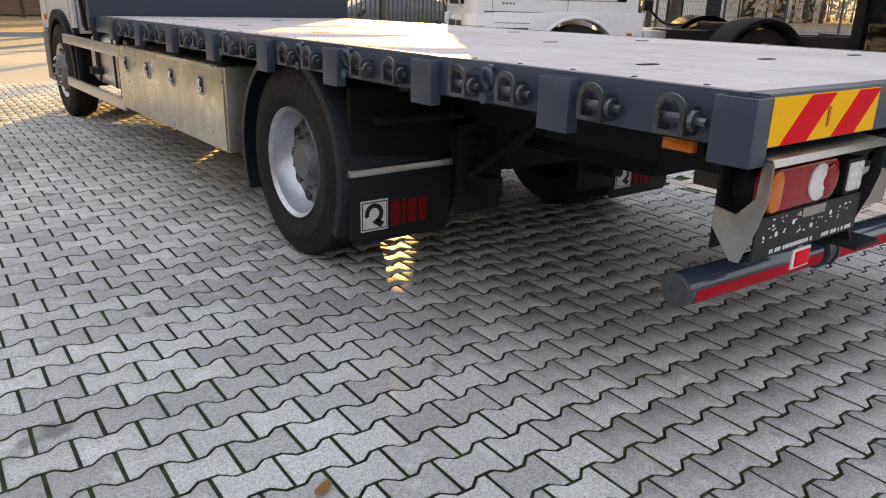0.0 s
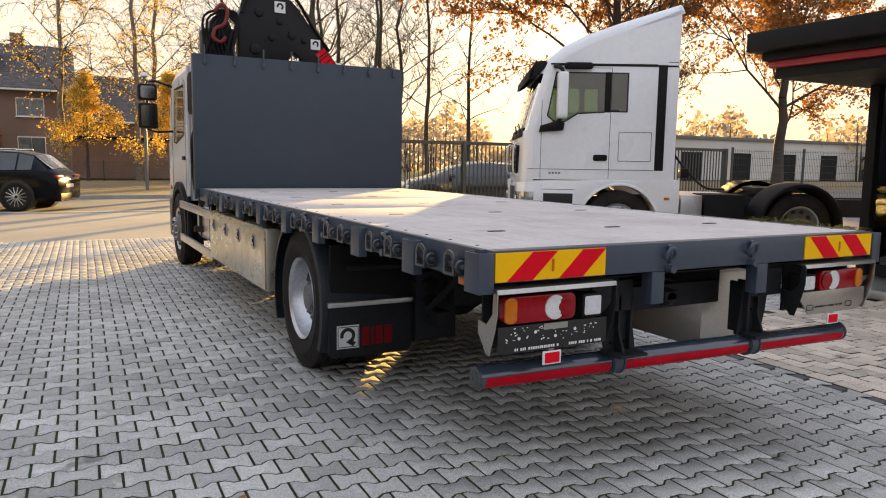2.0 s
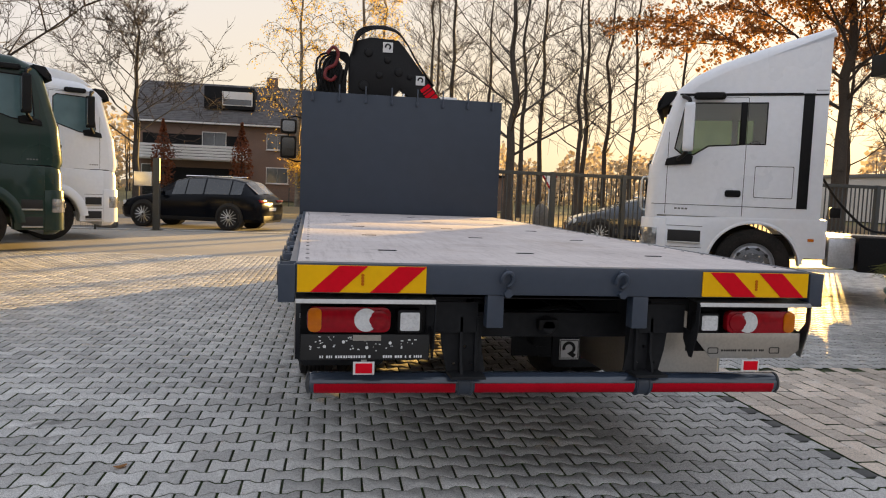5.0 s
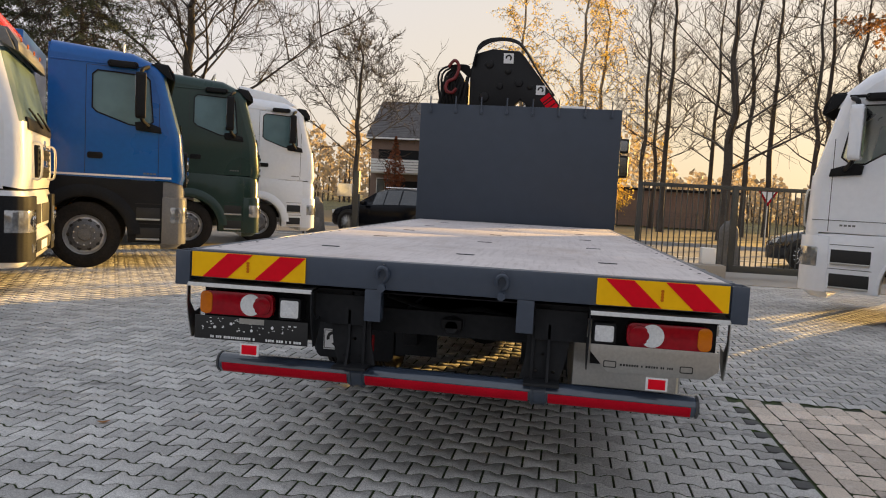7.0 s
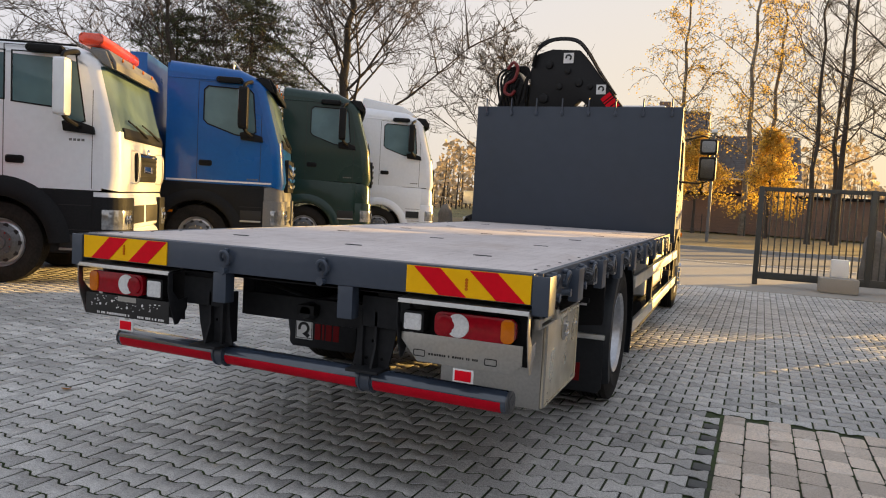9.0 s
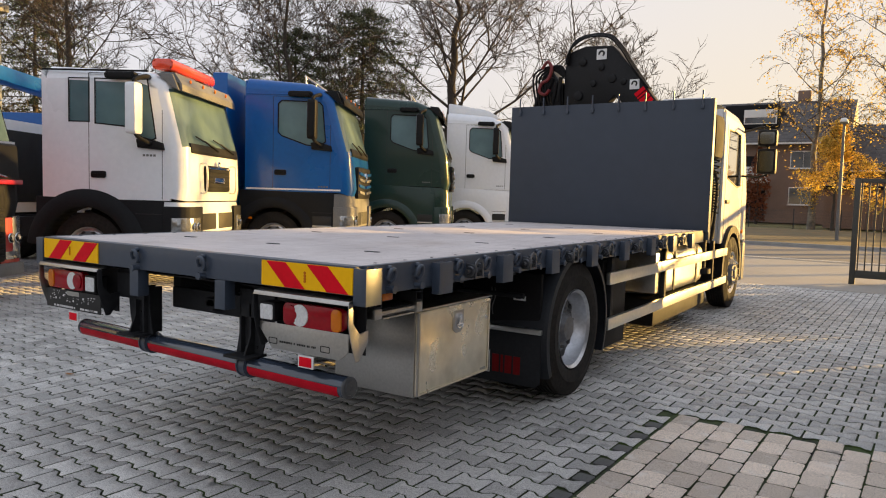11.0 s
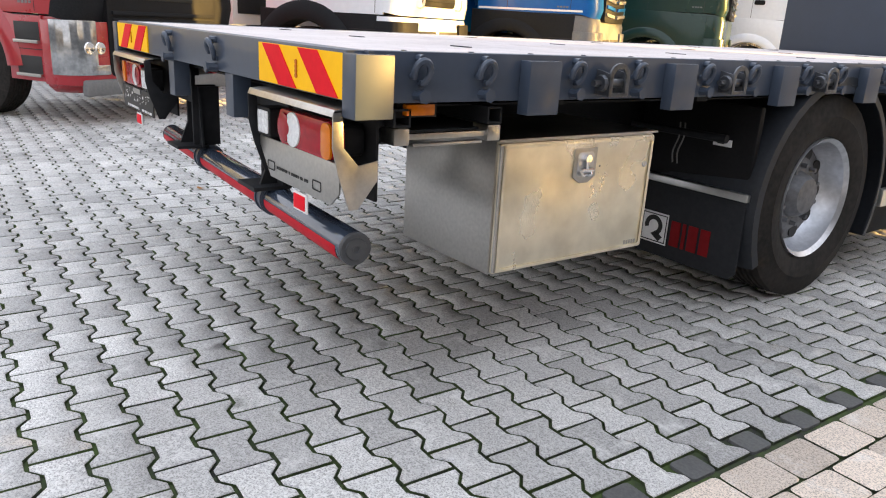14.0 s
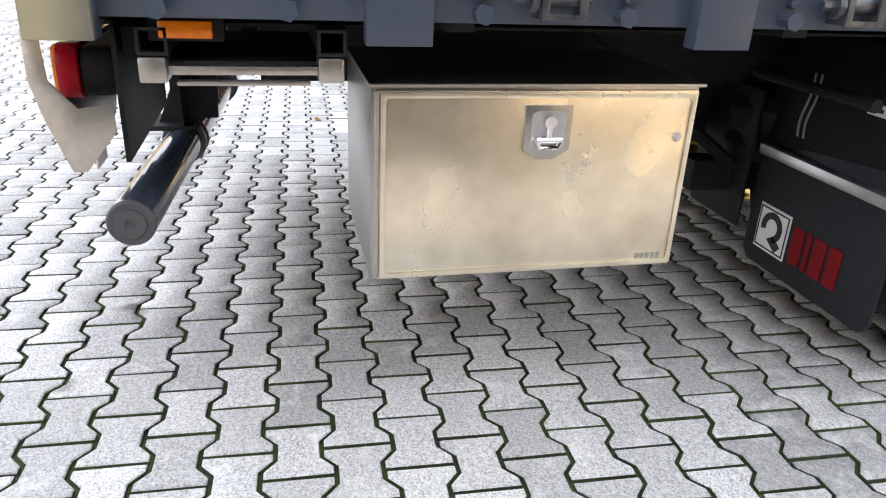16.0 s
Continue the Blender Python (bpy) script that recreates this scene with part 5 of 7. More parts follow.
def mudflap(parent, x0, x1, y, z0, z1, logo_left):
    f = part("mudflap", prism(nb(), [(x0, z1), (x1, z1), (x1, z0 + 0.03), (x1 - 0.03, z0), (x0 + 0.03, z0), (x0, z0 + 0.03)], "y", y, y + 0.012, 0.003), M_FLAP, parent, "black rubber mudflap with red print")
    bx("flap_rail", M_ALU, f, x0 - 0.005, x1 + 0.005, y - 0.014, y + 0.02, z1 - 0.008, z1 + 0.025, 0.004)
    s = 0.15
    lx = x0 + 0.13
    sq = bx("badge", M_WHITEP, f, lx - s / 2, lx + s / 2, y - 0.004, y - 0.0004, z0 + 0.06, z0 + 0.06 + s, 0)
    bm = nb()
    zc = z0 + 0.06 + s / 2
    prism(bm, arc(lx - s * 0.02, zc + s * 0.06, s * 0.34, 200, -70, 14) + arc(lx - s * 0.02, zc + s * 0.06, s * 0.19, -70, 200, 14), "y", y - 0.0062, y - 0.0044)
    prism(bm, [(lx + s * 0.08, zc - s * 0.1), (lx + s * 0.36, zc - s * 0.26), (lx + s * 0.22, zc - s * 0.42), (lx - s * 0.1, zc - s * 0.22)], "y", y - 0.0062, y - 0.0044)
    for q0, q1, r0, r1 in ((-0.47, 0.47, 0.42, 0.45), (-0.47, 0.47, -0.45, -0.42), (-0.47, -0.44, -0.42, 0.42), (0.44, 0.47, -0.42, 0.42)):
        box(bm, lx + s * q0, lx + s * q1, y - 0.006, y - 0.0044, zc + s * r0, zc + s * r1)
    part("horn_print", bm, M_INK, f)
    # brand lettering drawn as plain red blocks
    bxs = lx + s / 2 + 0.02
    for k, wd in enumerate((0.05, 0.018, 0.05, 0.05)):
        bx("red_block", M_REDP, f, bxs, bxs + wd, y - 0.004, y - 0.0004, z0 + 0.07, z0 + 0.07 + 0.12, 0)
        bxs += wd + 0.014


def build_flatbed():
    t = thing("flatbed_truck", "dark grey flatbed truck with crane and plywood deck", "truck")
    # deck boards
    rng = random.Random(3)
    xs = (-1.205, 1.205)
    ys = (0.06, 1.3, 2.52, 3.74, 4.96, 6.17)
    for i in range(1):
        for k in range(5):
            bx("deck_board", M_PLY, t, xs[i] + 0.0025, xs[i + 1] - 0.0025, ys[k] + 0.0025, ys[k + 1] - 0.0025, DECK - 0.03, DECK - 0.002 + rng.uniform(-0.001, 0.001), 0.002)
    for x in (-0.75, 0.0, 0.75):
        for y in (0.7, 1.9, 3.0, 4.1, 5.2):
            part("deck_slot", prism(nb(), rounded(x - 0.05, x + 0.05, y - 0.018, y + 0.018, 0.015, 3), "z", DECK - 0.02, DECK + 0.0005), M_PLYEDGE, t, smooth=0)
    bm = nb()
    for sx in (-1.16, 1.16):
        for k in range(26):
            lathe(bm, [(0.0, 0.009), (0.002, 0.008), (0.0025, 0.001)], (sx, 0.2 + k * 0.23, DECK - 0.002), "z", 8)
    tagged(part("deck_screws", bm, M_DARKSTEEL, t), "rows of small deck screws", kind="stuff")
    # edge beams
    for sx in (-1, 1):
        a, b = sorted((sx * 1.2, sx * 1.232))
        bx("side_beam", M_GREY, t, a, b, 0.05, 6.2, 0.975, DECK, 0.004)
        bx("side_beam_lip", M_GREY, t, *sorted((sx * 1.12, sx * 1.2)), 0.06, 6.18, 0.975, 0.99, 0)
        for y in POCKETS:
            x0, x1 = sorted((sx * 1.233, sx * 1.278))
            bm = sheet(nb(), [(x0, y - 0.062), (x1, y - 0.062), (x1, y + 0.062), (x0, y + 0.062)], [[(x0 + 0.005, y - 0.056), (x1 - 0.006, y - 0.056), (x1 - 0.006, y + 0.056), (x0 + 0.005, y + 0.056)]], lambda u, v: (u, v, 1.092), 0.155, (0, 0, -1))
            part("stake_pocket", bm, M_GREY, t, "open-topped steel stake pocket", bevel=0.002)
        # corner post
        x0, x1 = sorted((sx * 1.208, sx * 1.278))
        bm = sheet(nb(), [(x0, -0.012), (x1, -0.012), (x1, 0.1), (x0, 0.1)], [[(x0 + 0.006, -0.006), (x1 - 0.006, -0.006), (x1 - 0.006, 0.094), (x0 + 0.006, 0.094)]], lambda u, v: (u, v, 1.1), 0.16, (0, 0, -1))
        part("corner_post", bm, M_GREY, t, "square steel corner post", bevel=0.003)
        prev = 0.06
        for k, y in enumerate(POCKETS):
            if sx > 0:
                spots = ((0.2, 0), (0.42, 0)) if k == 0 else ((prev + 0.16, 0), (prev + 0.31, 1), (prev + 0.45, 0))
            else:
                spots = ((0.21, 1), (0.47, 1)) if k == 0 else ((prev + 0.2, 1), (prev + 0.44, 1), (prev + 0.32, 0) if k % 2 else (prev + 0.56, 0))
            for yy, kind in spots:
                (ratchet if kind else lash_ring)(t, sx * 1.232, yy, 1.04, sx)
            prev = y
        # amber side lamp
        lamp = bx("side_lamp", M_LENSAMB, t, *sorted((sx * 1.16, sx * 1.2)), 0.19, 0.285, 0.935, 0.967, 0.005, "amber side marker lamp")
        bx("lamp_mount", M_BLACK, lamp, *sorted((sx * 1.14, sx * 1.18)), 0.17, 0.305, 0.928, 0.974, 0.003)
    bx("rear_beam", M_GREY, t, -1.208, 1.208, 0.0, 0.06, 0.978, DECK - 0.001, 0.005)
    chevron(t, -1.2, -0.652, 0.983, 1.098, 1)
    chevron(t, 0.652, 1.2, 0.983, 1.098, -1)
    for x in (-0.29, 0.245):
        lash_hook(t, (x, 0.0, 1.035), (1, 0, 0), (0, -1, 0), 1.0)
    # upright legs under the rear beam, cross members
    for x in (-0.335, 0.352):
        bx("beam_leg", M_GREY, t, x - 0.038, x + 0.038, 0.004, 0.07, 0.83, 0.977, 0.004)
    for sx in (-1, 1):
        bx("chassis_rail", M_DARKSTEEL, t, *sorted((sx * 0.39, sx * 0.46)), 0.35, 8.9, 0.72, 0.95, 0.006)
        bx("rear_plate", M_DARKSTEEL, t, *sorted((sx * 0.39, sx * 0.63)), 0.1, 0.12, 0.79, 0.93, 0.004)
        bx("underrun_hanger", M_DARKSTEEL, t, *sorted((sx * 0.385, sx * 0.4)), 0.1, 0.22, 0.6, 0.86, 0.003)
        bm = sheet(nb(), [(0.06, 0.6), (0.17, 0.59), (0.19, 0.64), (0.23, 0.66), (0.23, 0.86), (0.1, 0.86), (0.1, 0.7)], [arc(0.14, 0.65, 0.01, 0, 330, 9), arc(0.17, 0.73, 0.01, 0, 330, 9), arc(0.19, 0.8, 0.01, 0, 330, 9)], lambda y, z: (sx * 0.47, y, z), 0.012, (-sx, 0, 0))
        part("hanger_plate", bm, M_DARKSTEEL, t)
        bx("hanger_foot", M_DARKSTEEL, t, *sorted((sx * 0.36, sx * 0.52)), 0.02, 0.16, 0.592, 0.606, 0.003)
    bx("cross_member", M_DARKSTEEL, t, -0.4, 0.4, 0.3, 0.36, 0.73, 0.85, 0.006)
    part("tow_eye", lathe(nb(), [(-0.05, 0.03), (-0.02, 0.045), (0.0, 0.05)], (0.0, 0.29, 0.79), "y", 14), M_DARKSTEEL, t)
    for y in (0.75, 1.5, 3.6, 4.6, 5.6):
        bx("deck_bearer", M_DARKSTEEL, t, -1.2, 1.2, y - 0.03, y + 0.03, 0.955, 0.973, 0)
    bx("spare_cover", M_BLACK, t, -0.36, 0.36, 0.9, 1.7, 0.62, 0.74, 0.03)
    bx("cross_member", M_DARKSTEEL, t, -0.4, 0.4, 1.75, 1.85, 0.5, 0.95, 0.01)
    # underrun bar
    by, bz, br = 0.085, 0.545, 0.05
    bar = part("underrun_bar", lathe(nb(), [(-1.145, 0.001), (-1.147, 0.03), (-1.142, 0.046), (-1.13, br), (1.1, br), (1.112, 0.046), (1.117, 0.03), (1.115, 0.001)], (0, by, bz), "x", 28), M_BAR, t, "round grey underrun bar with red reflective tape")
    # the bar is bent a little forward at its left end
    turn, pin = Matrix.Rotation(radians(-3.4), 3, "Z") @ Matrix.Rotation(radians(-0.35), 3, "Y"), Vector((1.117, by, bz))
    bar.rotation_euler, bar.location = turn.to_euler(), pin - turn @ pin + Vector((0, 0, 0.004))
    for sx in (-1, 1):
        part("end_cap", lathe(nb(), [(sx * 1.112, 0.05), (sx * 1.12, 0.05), (sx * 1.124, 0.046), (sx * 1.124, 0.034), (sx * 1.128, 0.032), (sx * 1.128, 0.011), (sx * 1.125, 0.009), (sx * 1.125, 0.001)], (0 if sx > 0 else -0.03, by, bz), "x", 24), M_ENDCAP, bar, "dark grey plastic end cap")
    for x0, x1 in ((-1.12, -0.475), (-0.385, 0.385), (0.475, 1.09)):
        bm = nb()
        rows = [[bm.verts.new((x, by + (br + 0.0015) * math.cos(a), bz + (br + 0.0015) * math.sin(a))) for x in np.linspace(x0, x1, 9)] for a in np.radians(np.linspace(172, 232, 7))]
        for p, q in zip(rows, rows[1:]):
            for k in range(8):
                bm.faces.new((p[k], p[k + 1], q[k + 1], q[k]))
        part("red_tape", bm, M_STRIPE, bar, "red reflective tape")
    for x in (-0.43, 0.43):
        bm = lathe(nb(), [(-0.036, br), (-0.036, br + 0.007), (0.036, br + 0.007), (0.036, br)], (x, by, bz), "x", 28, close=True)
        for dx in (-0.03, 0.024):
            lathe(bm, [(dx, br), (dx, br + 0.012), (dx + 0.008, br + 0.012), (dx + 0.008, br)], (x, by, bz), "x", 28, close=True)
        part("bar_clamp", bm, M_GREY, bar)
    # lamp boards
    for sx in (-1, 1):
        x0, x1 = (-1.205, -0.61) if sx < 0 else (0.63, 1.205)
        hood = part("lamp_hood", prism(nb(), [(-0.03, 0.958), (0.1, 0.968), (0.1, 0.962), (-0.03, 0.952), (-0.034, 0.94), (-0.038, 0.94)], "x", x0, x1, 0.0015), M_STEEL, t, "bent steel lamp hood")
        bx("lamp_back", M_BLACK, t, x0 + 0.02, x1 - 0.02, 0.105, 0.115, 0.7, 0.955, 0.003)
        for xx in (x0, x1):
            bm = prism(nb(), [(-0.036, 0.95), (-0.008, 0.953), (-0.004, 0.86), (0.04, 0.81), (0.1, 0.82), (0.1, 0.765), (0.04, 0.69), (0.015, 0.69), (-0.02, 0.79), (-0.036, 0.86)], "x", xx - 0.0025, xx + 0.0025, 0.001)
            part("lamp_bracket", bm, M_STEEL if (xx == x0) == (sx < 0) else M_DARKSTEEL, t, "folded steel lamp guard")
        if sx < 0:
            rear_lamp(t, -1.155, -0.8, 0.81, 0.92, False)
            work_light(t, -0.77, -0.665, 0.81, 0.91)
            plate = bx("print_plate", M_INK, t, -1.18, -0.63, -0.004, 0.002, 0.692, 0.802, 0.002, "black plate with small white print")
            text_bars(plate, -1.1, -0.88, 0.7, 0.011, -0.0045, 20, seed=4)
            text_bars(plate, -0.83, -0.66, 0.7, 0.011, -0.0045, 12, seed=9)
            rng2 = random.Random(8)
            bm = nb()
            for k in range(46):
                x, z = rng2.uniform(-1.15, -0.68), rng2.uniform(0.728, 0.792)
                box(bm, x, x + rng2.uniform(0.003, 0.012), -0.005, -0.0042, z, z + rng2.uniform(0.002, 0.006))
            for x, z in ((-1.0, 0.77), (-0.9, 0.745), (-0.8, 0.765), (-1.08, 0.75)):
                lathe(bm, [(-0.0055, 0.007), (-0.0042, 0.007)], (x, 0, z), "y", 12)
            tagged(part("drawing_print", bm, M_WHITEP, plate), "fine white line drawing", kind="stuff")
            bx("plate_label", M_STEEL, plate, -0.96, -0.84, -0.0065, -0.0045, 0.775, 0.8, 0)
        else:
            rear_lamp(t, 0.79, 1.145, 0.81, 0.915, True)
            work_light(t, 0.645, 0.745, 0.815, 0.905)
            pl = part("steel_apron", prism(nb(), [(0.64, 0.81), (1.18, 0.81), (1.18, 0.73), (1.13, 0.69), (0.72, 0.69), (0.64, 0.78)], "y", -0.002, 0.003, 0.001), M_STEEL, t, "bare steel apron plate below the lamp")
            text_bars(pl, 0.77, 1.0, 0.723, 0.009, -0.0025, 20, M_INK, seed=5)
            for x0b in (0.7, 1.02):
                bm = sheet(nb(), rounded(x0b, x0b + 0.055, 0.712, 0.742, 0.006), [rounded(x0b + 0.004, x0b + 0.051, 0.716, 0.738, 0.004)], lambda x, z: (x, -0.0035, z), 0.001, (0, 1, 0))
                part("print_frame", bm, M_INK, pl)
        xr = -0.91 if sx < 0 else 0.93
        rf = bx("reflector", M_WHITEP, t, xr - 0.046, xr + 0.046, 0.0, 0.006, 0.625, 0.682, 0.002, "red rear reflector in white frame")
        bx("reflector_lens", M_RED, rf, xr - 0.036, xr + 0.036, -0.004, 0.0002, 0.632, 0.675, 0.001)
        bx("reflector_strap", M_STEEL, t, xr - 0.012, xr + 0.012, 0.0065, 0.009, 0.66, 0.72, 0)
        bx("lamp_arm", M_DARKSTEEL, t, *sorted((sx * 0.46, sx * 1.15)), 0.118, 0.16, 0.9, 0.95, 0.003)
    # wheels, fenders, flaps
    for sx in (-1, 1):
        wheel(t, sx * 1.215, 2.51, 0.485, 0.27, sx, rimr=0.285)
        # inner twin: silver left out, the shade behind the outer wheel is coloured in
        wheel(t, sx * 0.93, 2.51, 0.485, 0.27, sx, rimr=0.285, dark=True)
        wheel(t, sx * 1.215, 8.08, 0.485, 0.28, sx, front=True, rimr=0.285)
        ang = np.radians(np.linspace(-28, 205, 26))
        bm = nb()
        rows = []
        for a in ang:
            c, s = math.cos(a), math.sin(a)
            rows.append([bm.verts.new((sx * x, 2.51 - rr * c, 0.485 + rr * s)) for x, rr in ((0.55, 0.56), (1.2, 0.575), (1.235, 0.565), (1.24, 0.53))])
        for p, q in zip(rows, rows[1:]):
            for k in range(3):
                bm.faces.new((p[k], p[k + 1], q[k + 1], q[k]))
        bmesh.ops.recalc_face_normals(bm, faces=bm.faces[:])
        bmesh.ops.solidify(bm, geom=bm.faces[:], thickness=0.008)
        part("fender", bm, M_FENDER, t, "black plastic rear fender")
        mudflap(t, *sorted((sx * 0.62, sx * 1.2)), 1.93, 0.19 if sx < 0 else 0.165, 0.53, True)
        bx("flap_frame", M_BLACK, t, *sorted((sx * 0.58, sx * 1.18)), 1.952, 1.985, 0.5, 0.92, 0.01)
        rod_b = rod(nb(), (sx * 0.6, 1.86, 0.78), (sx * 1.1, 1.86, 0.78), 0.018)
        part("air_pipe", rod_b, M_DARKSTEEL, t)
        part("axle_strut", rod(nb(), (sx * 0.5, 1.2, 0.95), (sx * 0.52, 1.9, 0.45), 0.022), M_DARKSTEEL, t)
    bm = rod(nb(), (-0.9, 2.51, 0.485), (0.9, 2.51, 0.485), 0.09, seg=16)
    lathe(bm, [(-0.2, 0.05), (-0.16, 0.19), (0.0, 0.22), (0.16, 0.19), (0.2, 0.05)], (0, 2.51, 0.485), "y", 20)
    part("rear_axle", bm, M_DARKSTEEL, t)
    # black sheet added below the pale boards to stop light bouncing under the bed
    bx("bounce_block_sheet", M_BLACK, t, -1.12, 1.12, 0.08, 6.15, 0.95, 0.956, 0)
    # arms, bellows and dampers added as dark masses that block light underneath
    for sx in (-1, 1):
        bx("trailing_arm", M_DARKSTEEL, t, *sorted((sx * 0.42, sx * 0.52)), 1.75, 3.35, 0.36, 0.47, 0.012)
        for y in (2.02, 3.02):
            part("air_bellows", lathe(nb(), [(0.47, 0.08), (0.48, 0.12), (0.53, 0.14), (0.57, 0.12), (0.6, 0.13), (0.65, 0.14), (0.69, 0.12), (0.71, 0.08)], (sx * 0.5, y, 0), "z", 18), M_BLACK, t, "black rubber air bellows")
        part("shock_absorber", rod(nb(), (sx * 0.36, 1.72, 0.82), (sx * 0.36, 2.4, 0.42), 0.035, seg=10), M_BLACK, t)
        bm = sheet(nb(), [(sx * 0.37, 0.86), (sx * 0.565, 0.86), (sx * 0.545, 0.7), (sx * 0.52, 0.6), (sx * 0.34, 0.6), (sx * 0.36, 0.7)], [[(sx * q + 0.008 * math.cos(k), z + 0.008 * math.sin(k)) for k in np.linspace(0, 6.28, 9)[:-1]] for q, z in ((0.47, 0.81), (0.44, 0.72), (0.41, 0.64), (0.49, 0.64))], lambda x, z: (x, 0.125, z), 0.01, (0, 1, 0))
        part("hanger_face", bm, M_DARKSTEEL, t, "dark bolted underrun hanger plate")
        # black sheet added inboard of each mudflap to deepen the shade there
        bx("inner_shade_sheet", M_FLAP, t, *sorted((sx * 0.3, sx * 0.6)), 1.9, 1.91, 0.26, 0.72, 0.002)
    part("differential_cover", lathe(nb(), [(-0.14, 0.02), (-0.1, 0.13), (0.0, 0.17)], (0.02, 2.32, 0.5), "y", 18), M_DARKSTEEL, t)
    bx("camera_box", M_BLACK, t, -0.05, 0.05, 0.24, 0.3, 0.775, 0.825, 0.008)
    part("air_line", tube(nb(), bend([(-0.35, 0.4, 0.9), (-0.1, 0.5, 0.82), (0.12, 0.42, 0.86), (0.34, 0.6, 0.8), (0.3, 1.2, 0.86)]), 0.012), M_BLACK, t)
    for x in (-0.25, 0.1):
        part("air_tank", lathe(nb(), [(3.5, 0.02), (3.52, 0.11), (3.56, 0.13), (4.4, 0.13), (4.44, 0.11), (4.46, 0.02)], (x, 0, 0.62), "y", 18), M_BLACK, t)
    bx("engine_block", M_DARKSTEEL, t, -0.38, 0.38, 6.9, 8.9, 0.22, 1.0, 0.04)
    # unseen box added on the centre line to stop sun passing underneath
    bx("centre_sun_block", M_DARKSTEEL, t, -0.3, 0.35, 4.75, 6.85, 0.2, 0.5, 0.08)
    bx("transmission", M_DARKSTEEL, t, -0.25, 0.25, 5.2, 6.9, 0.5, 0.85, 0.06)
    # steel tool box at the right rear
    # body metal darker than the door, for the shade its rear side reflects
    b = part("tool_box", box(nb(), 0.6, 1.12, 0.585, 1.345, 0.388, 0.835, 0.006), M_STEEL, t, "brushed steel tool box with dented door")
    door = part("box_door", prism(nb(), rounded(0.592, 1.338, 0.394, 0.828, 0.006, 2), "x", 1.121, 1.134, 0.003), M_BOX, b)
    bx("box_lip", M_STEEL, b, 0.6, 1.14, 0.58, 1.35, 0.836, 0.843, 0.001)
    latch(b, 1.134, 0.978, 0.742, 1)
    part("hinge_strip", rod(nb(), (1.134, 0.597, 0.4), (1.134, 0.597, 0.822), 0.006), M_STEEL, b)
    part("door_rim", sheet(nb(), rounded(0.604, 1.334, 0.398, 0.825, 0.008, 2), [rounded(0.616, 1.322, 0.41, 0.812, 0.008, 2)], lambda y, z: (1.1395, y, z), 0.005, (-1, 0, 0)), M_BOX, b, "folded door rim", bevel=0.002)
    part("box_screw", lathe(nb(), [(1.134, 0.012), (1.139, 0.01), (1.139, 0.001)], (0, 1.3, 0.72), "x", 12), M_RIM, b)
    bm = nb()
    for k in range(5):
        box(bm, 1.1341, 1.1352, 1.24 + k * 0.014, 1.25 + k * 0.014, 0.412, 0.427)
    part("stamped_mark", bm, M_STEEL, b)
    # bracket between lamp and box
    for y in (0.15, 0.475):
        bm = sheet(nb(), [(y, 0.905), (y + 0.055, 0.905), (y + 0.055, 0.955), (y, 0.955)], [[(y + 0.006, 0.911), (y + 0.049, 0.911), (y + 0.049, 0.949), (y + 0.006, 0.949)]], lambda u, v: (1.2, u, v), 0.7, (-1, 0, 0))
        part("box_tube", bm, M_DARKSTEEL, t)
        bx("tube_clamp", M_STEEL, t, 1.13, 1.205, y, y + 0.05, 0.855, 0.903, 0.006)
    bx("step_bar", M_STEEL, t, 1.16, 1.19, 0.2, 0.5, 0.868, 0.885, 0.003)
    bx("step_channel", M_STEEL, t, 1.175, 1.2, 0.215, 0.46, 0.85, 0.858, 0.002)
    bx("info_label", M_WHITEP, t, 0.98, 1.07, 1.947, 1.9515, 0.735, 0.765, 0)
    bx("info_print", M_INK, t, 1.0, 1.035, 1.945, 1.9468, 0.745, 0.755, 0)
    for x in (0.86, 0.885):
        part("cable_tie", tube(nb(), bend([(x, 1.86, 0.82), (x + 0.01, 1.85, 0.76), (x - 0.015, 1.855, 0.69), (x - 0.005, 1.85, 0.64)]), 0.0035, 6), M_BUMP, t)
    bx("step_plate", M_DARKSTEEL, t, 0.7, 1.16, 0.17, 0.53, 0.878, 0.89, 0.002)
    # long steel locker on the left
    b = part("tool_locker", box(nb(), -1.245, -0.7, 3.25, 5.5, 0.41, 0.905, 0.006), M_BOX, t, "long bare steel side locker with four latches")
    part("locker_door", prism(nb(), rounded(3.262, 5.49, 0.42, 0.89, 0.006, 2), "x", -1.258, -1.247, 0.003), M_BOX, b)
    for y in (3.6, 4.15, 4.7, 5.25):
        latch(b, -1.258, y, 0.78, -1)
    # side rails
    for sx, y0, y1 in ((1, 3.12, 7.55), (-1, 5.55, 7.7)):
        for z0, z1 in ((0.752, 0.848), (0.39, 0.482)) if sx > 0 else ((0.8, 0.89), (0.37, 0.46)):
            bx("side_rail", M_ALU, t, *sorted((sx * 1.2, sx * 1.235)), y0, y1, z0, z1, 0.004, "aluminium side guard rail")
        for y in ((3.25, 4.8, 6.9) if sx > 0 else (5.7, 7.3)):
            bx("rail_post", M_DARKSTEEL, t, *sorted((sx * 1.15, sx * 1.198)), y, y + 0.06, 0.38, 0.96, 0.004)
    # tanks
    for sx, y0, y1 in ((1, 5.0, 6.55), (-1, 5.75, 6.9)):
        prof = rounded(*sorted((sx * 0.6, sx * 1.15)), 0.46, 0.95, 0.12, 5)
        tk = part("fuel_tank", prism(nb(), prof, "y", y0, y1, 0.015), M_ALU, t, "rounded aluminium fuel tank")
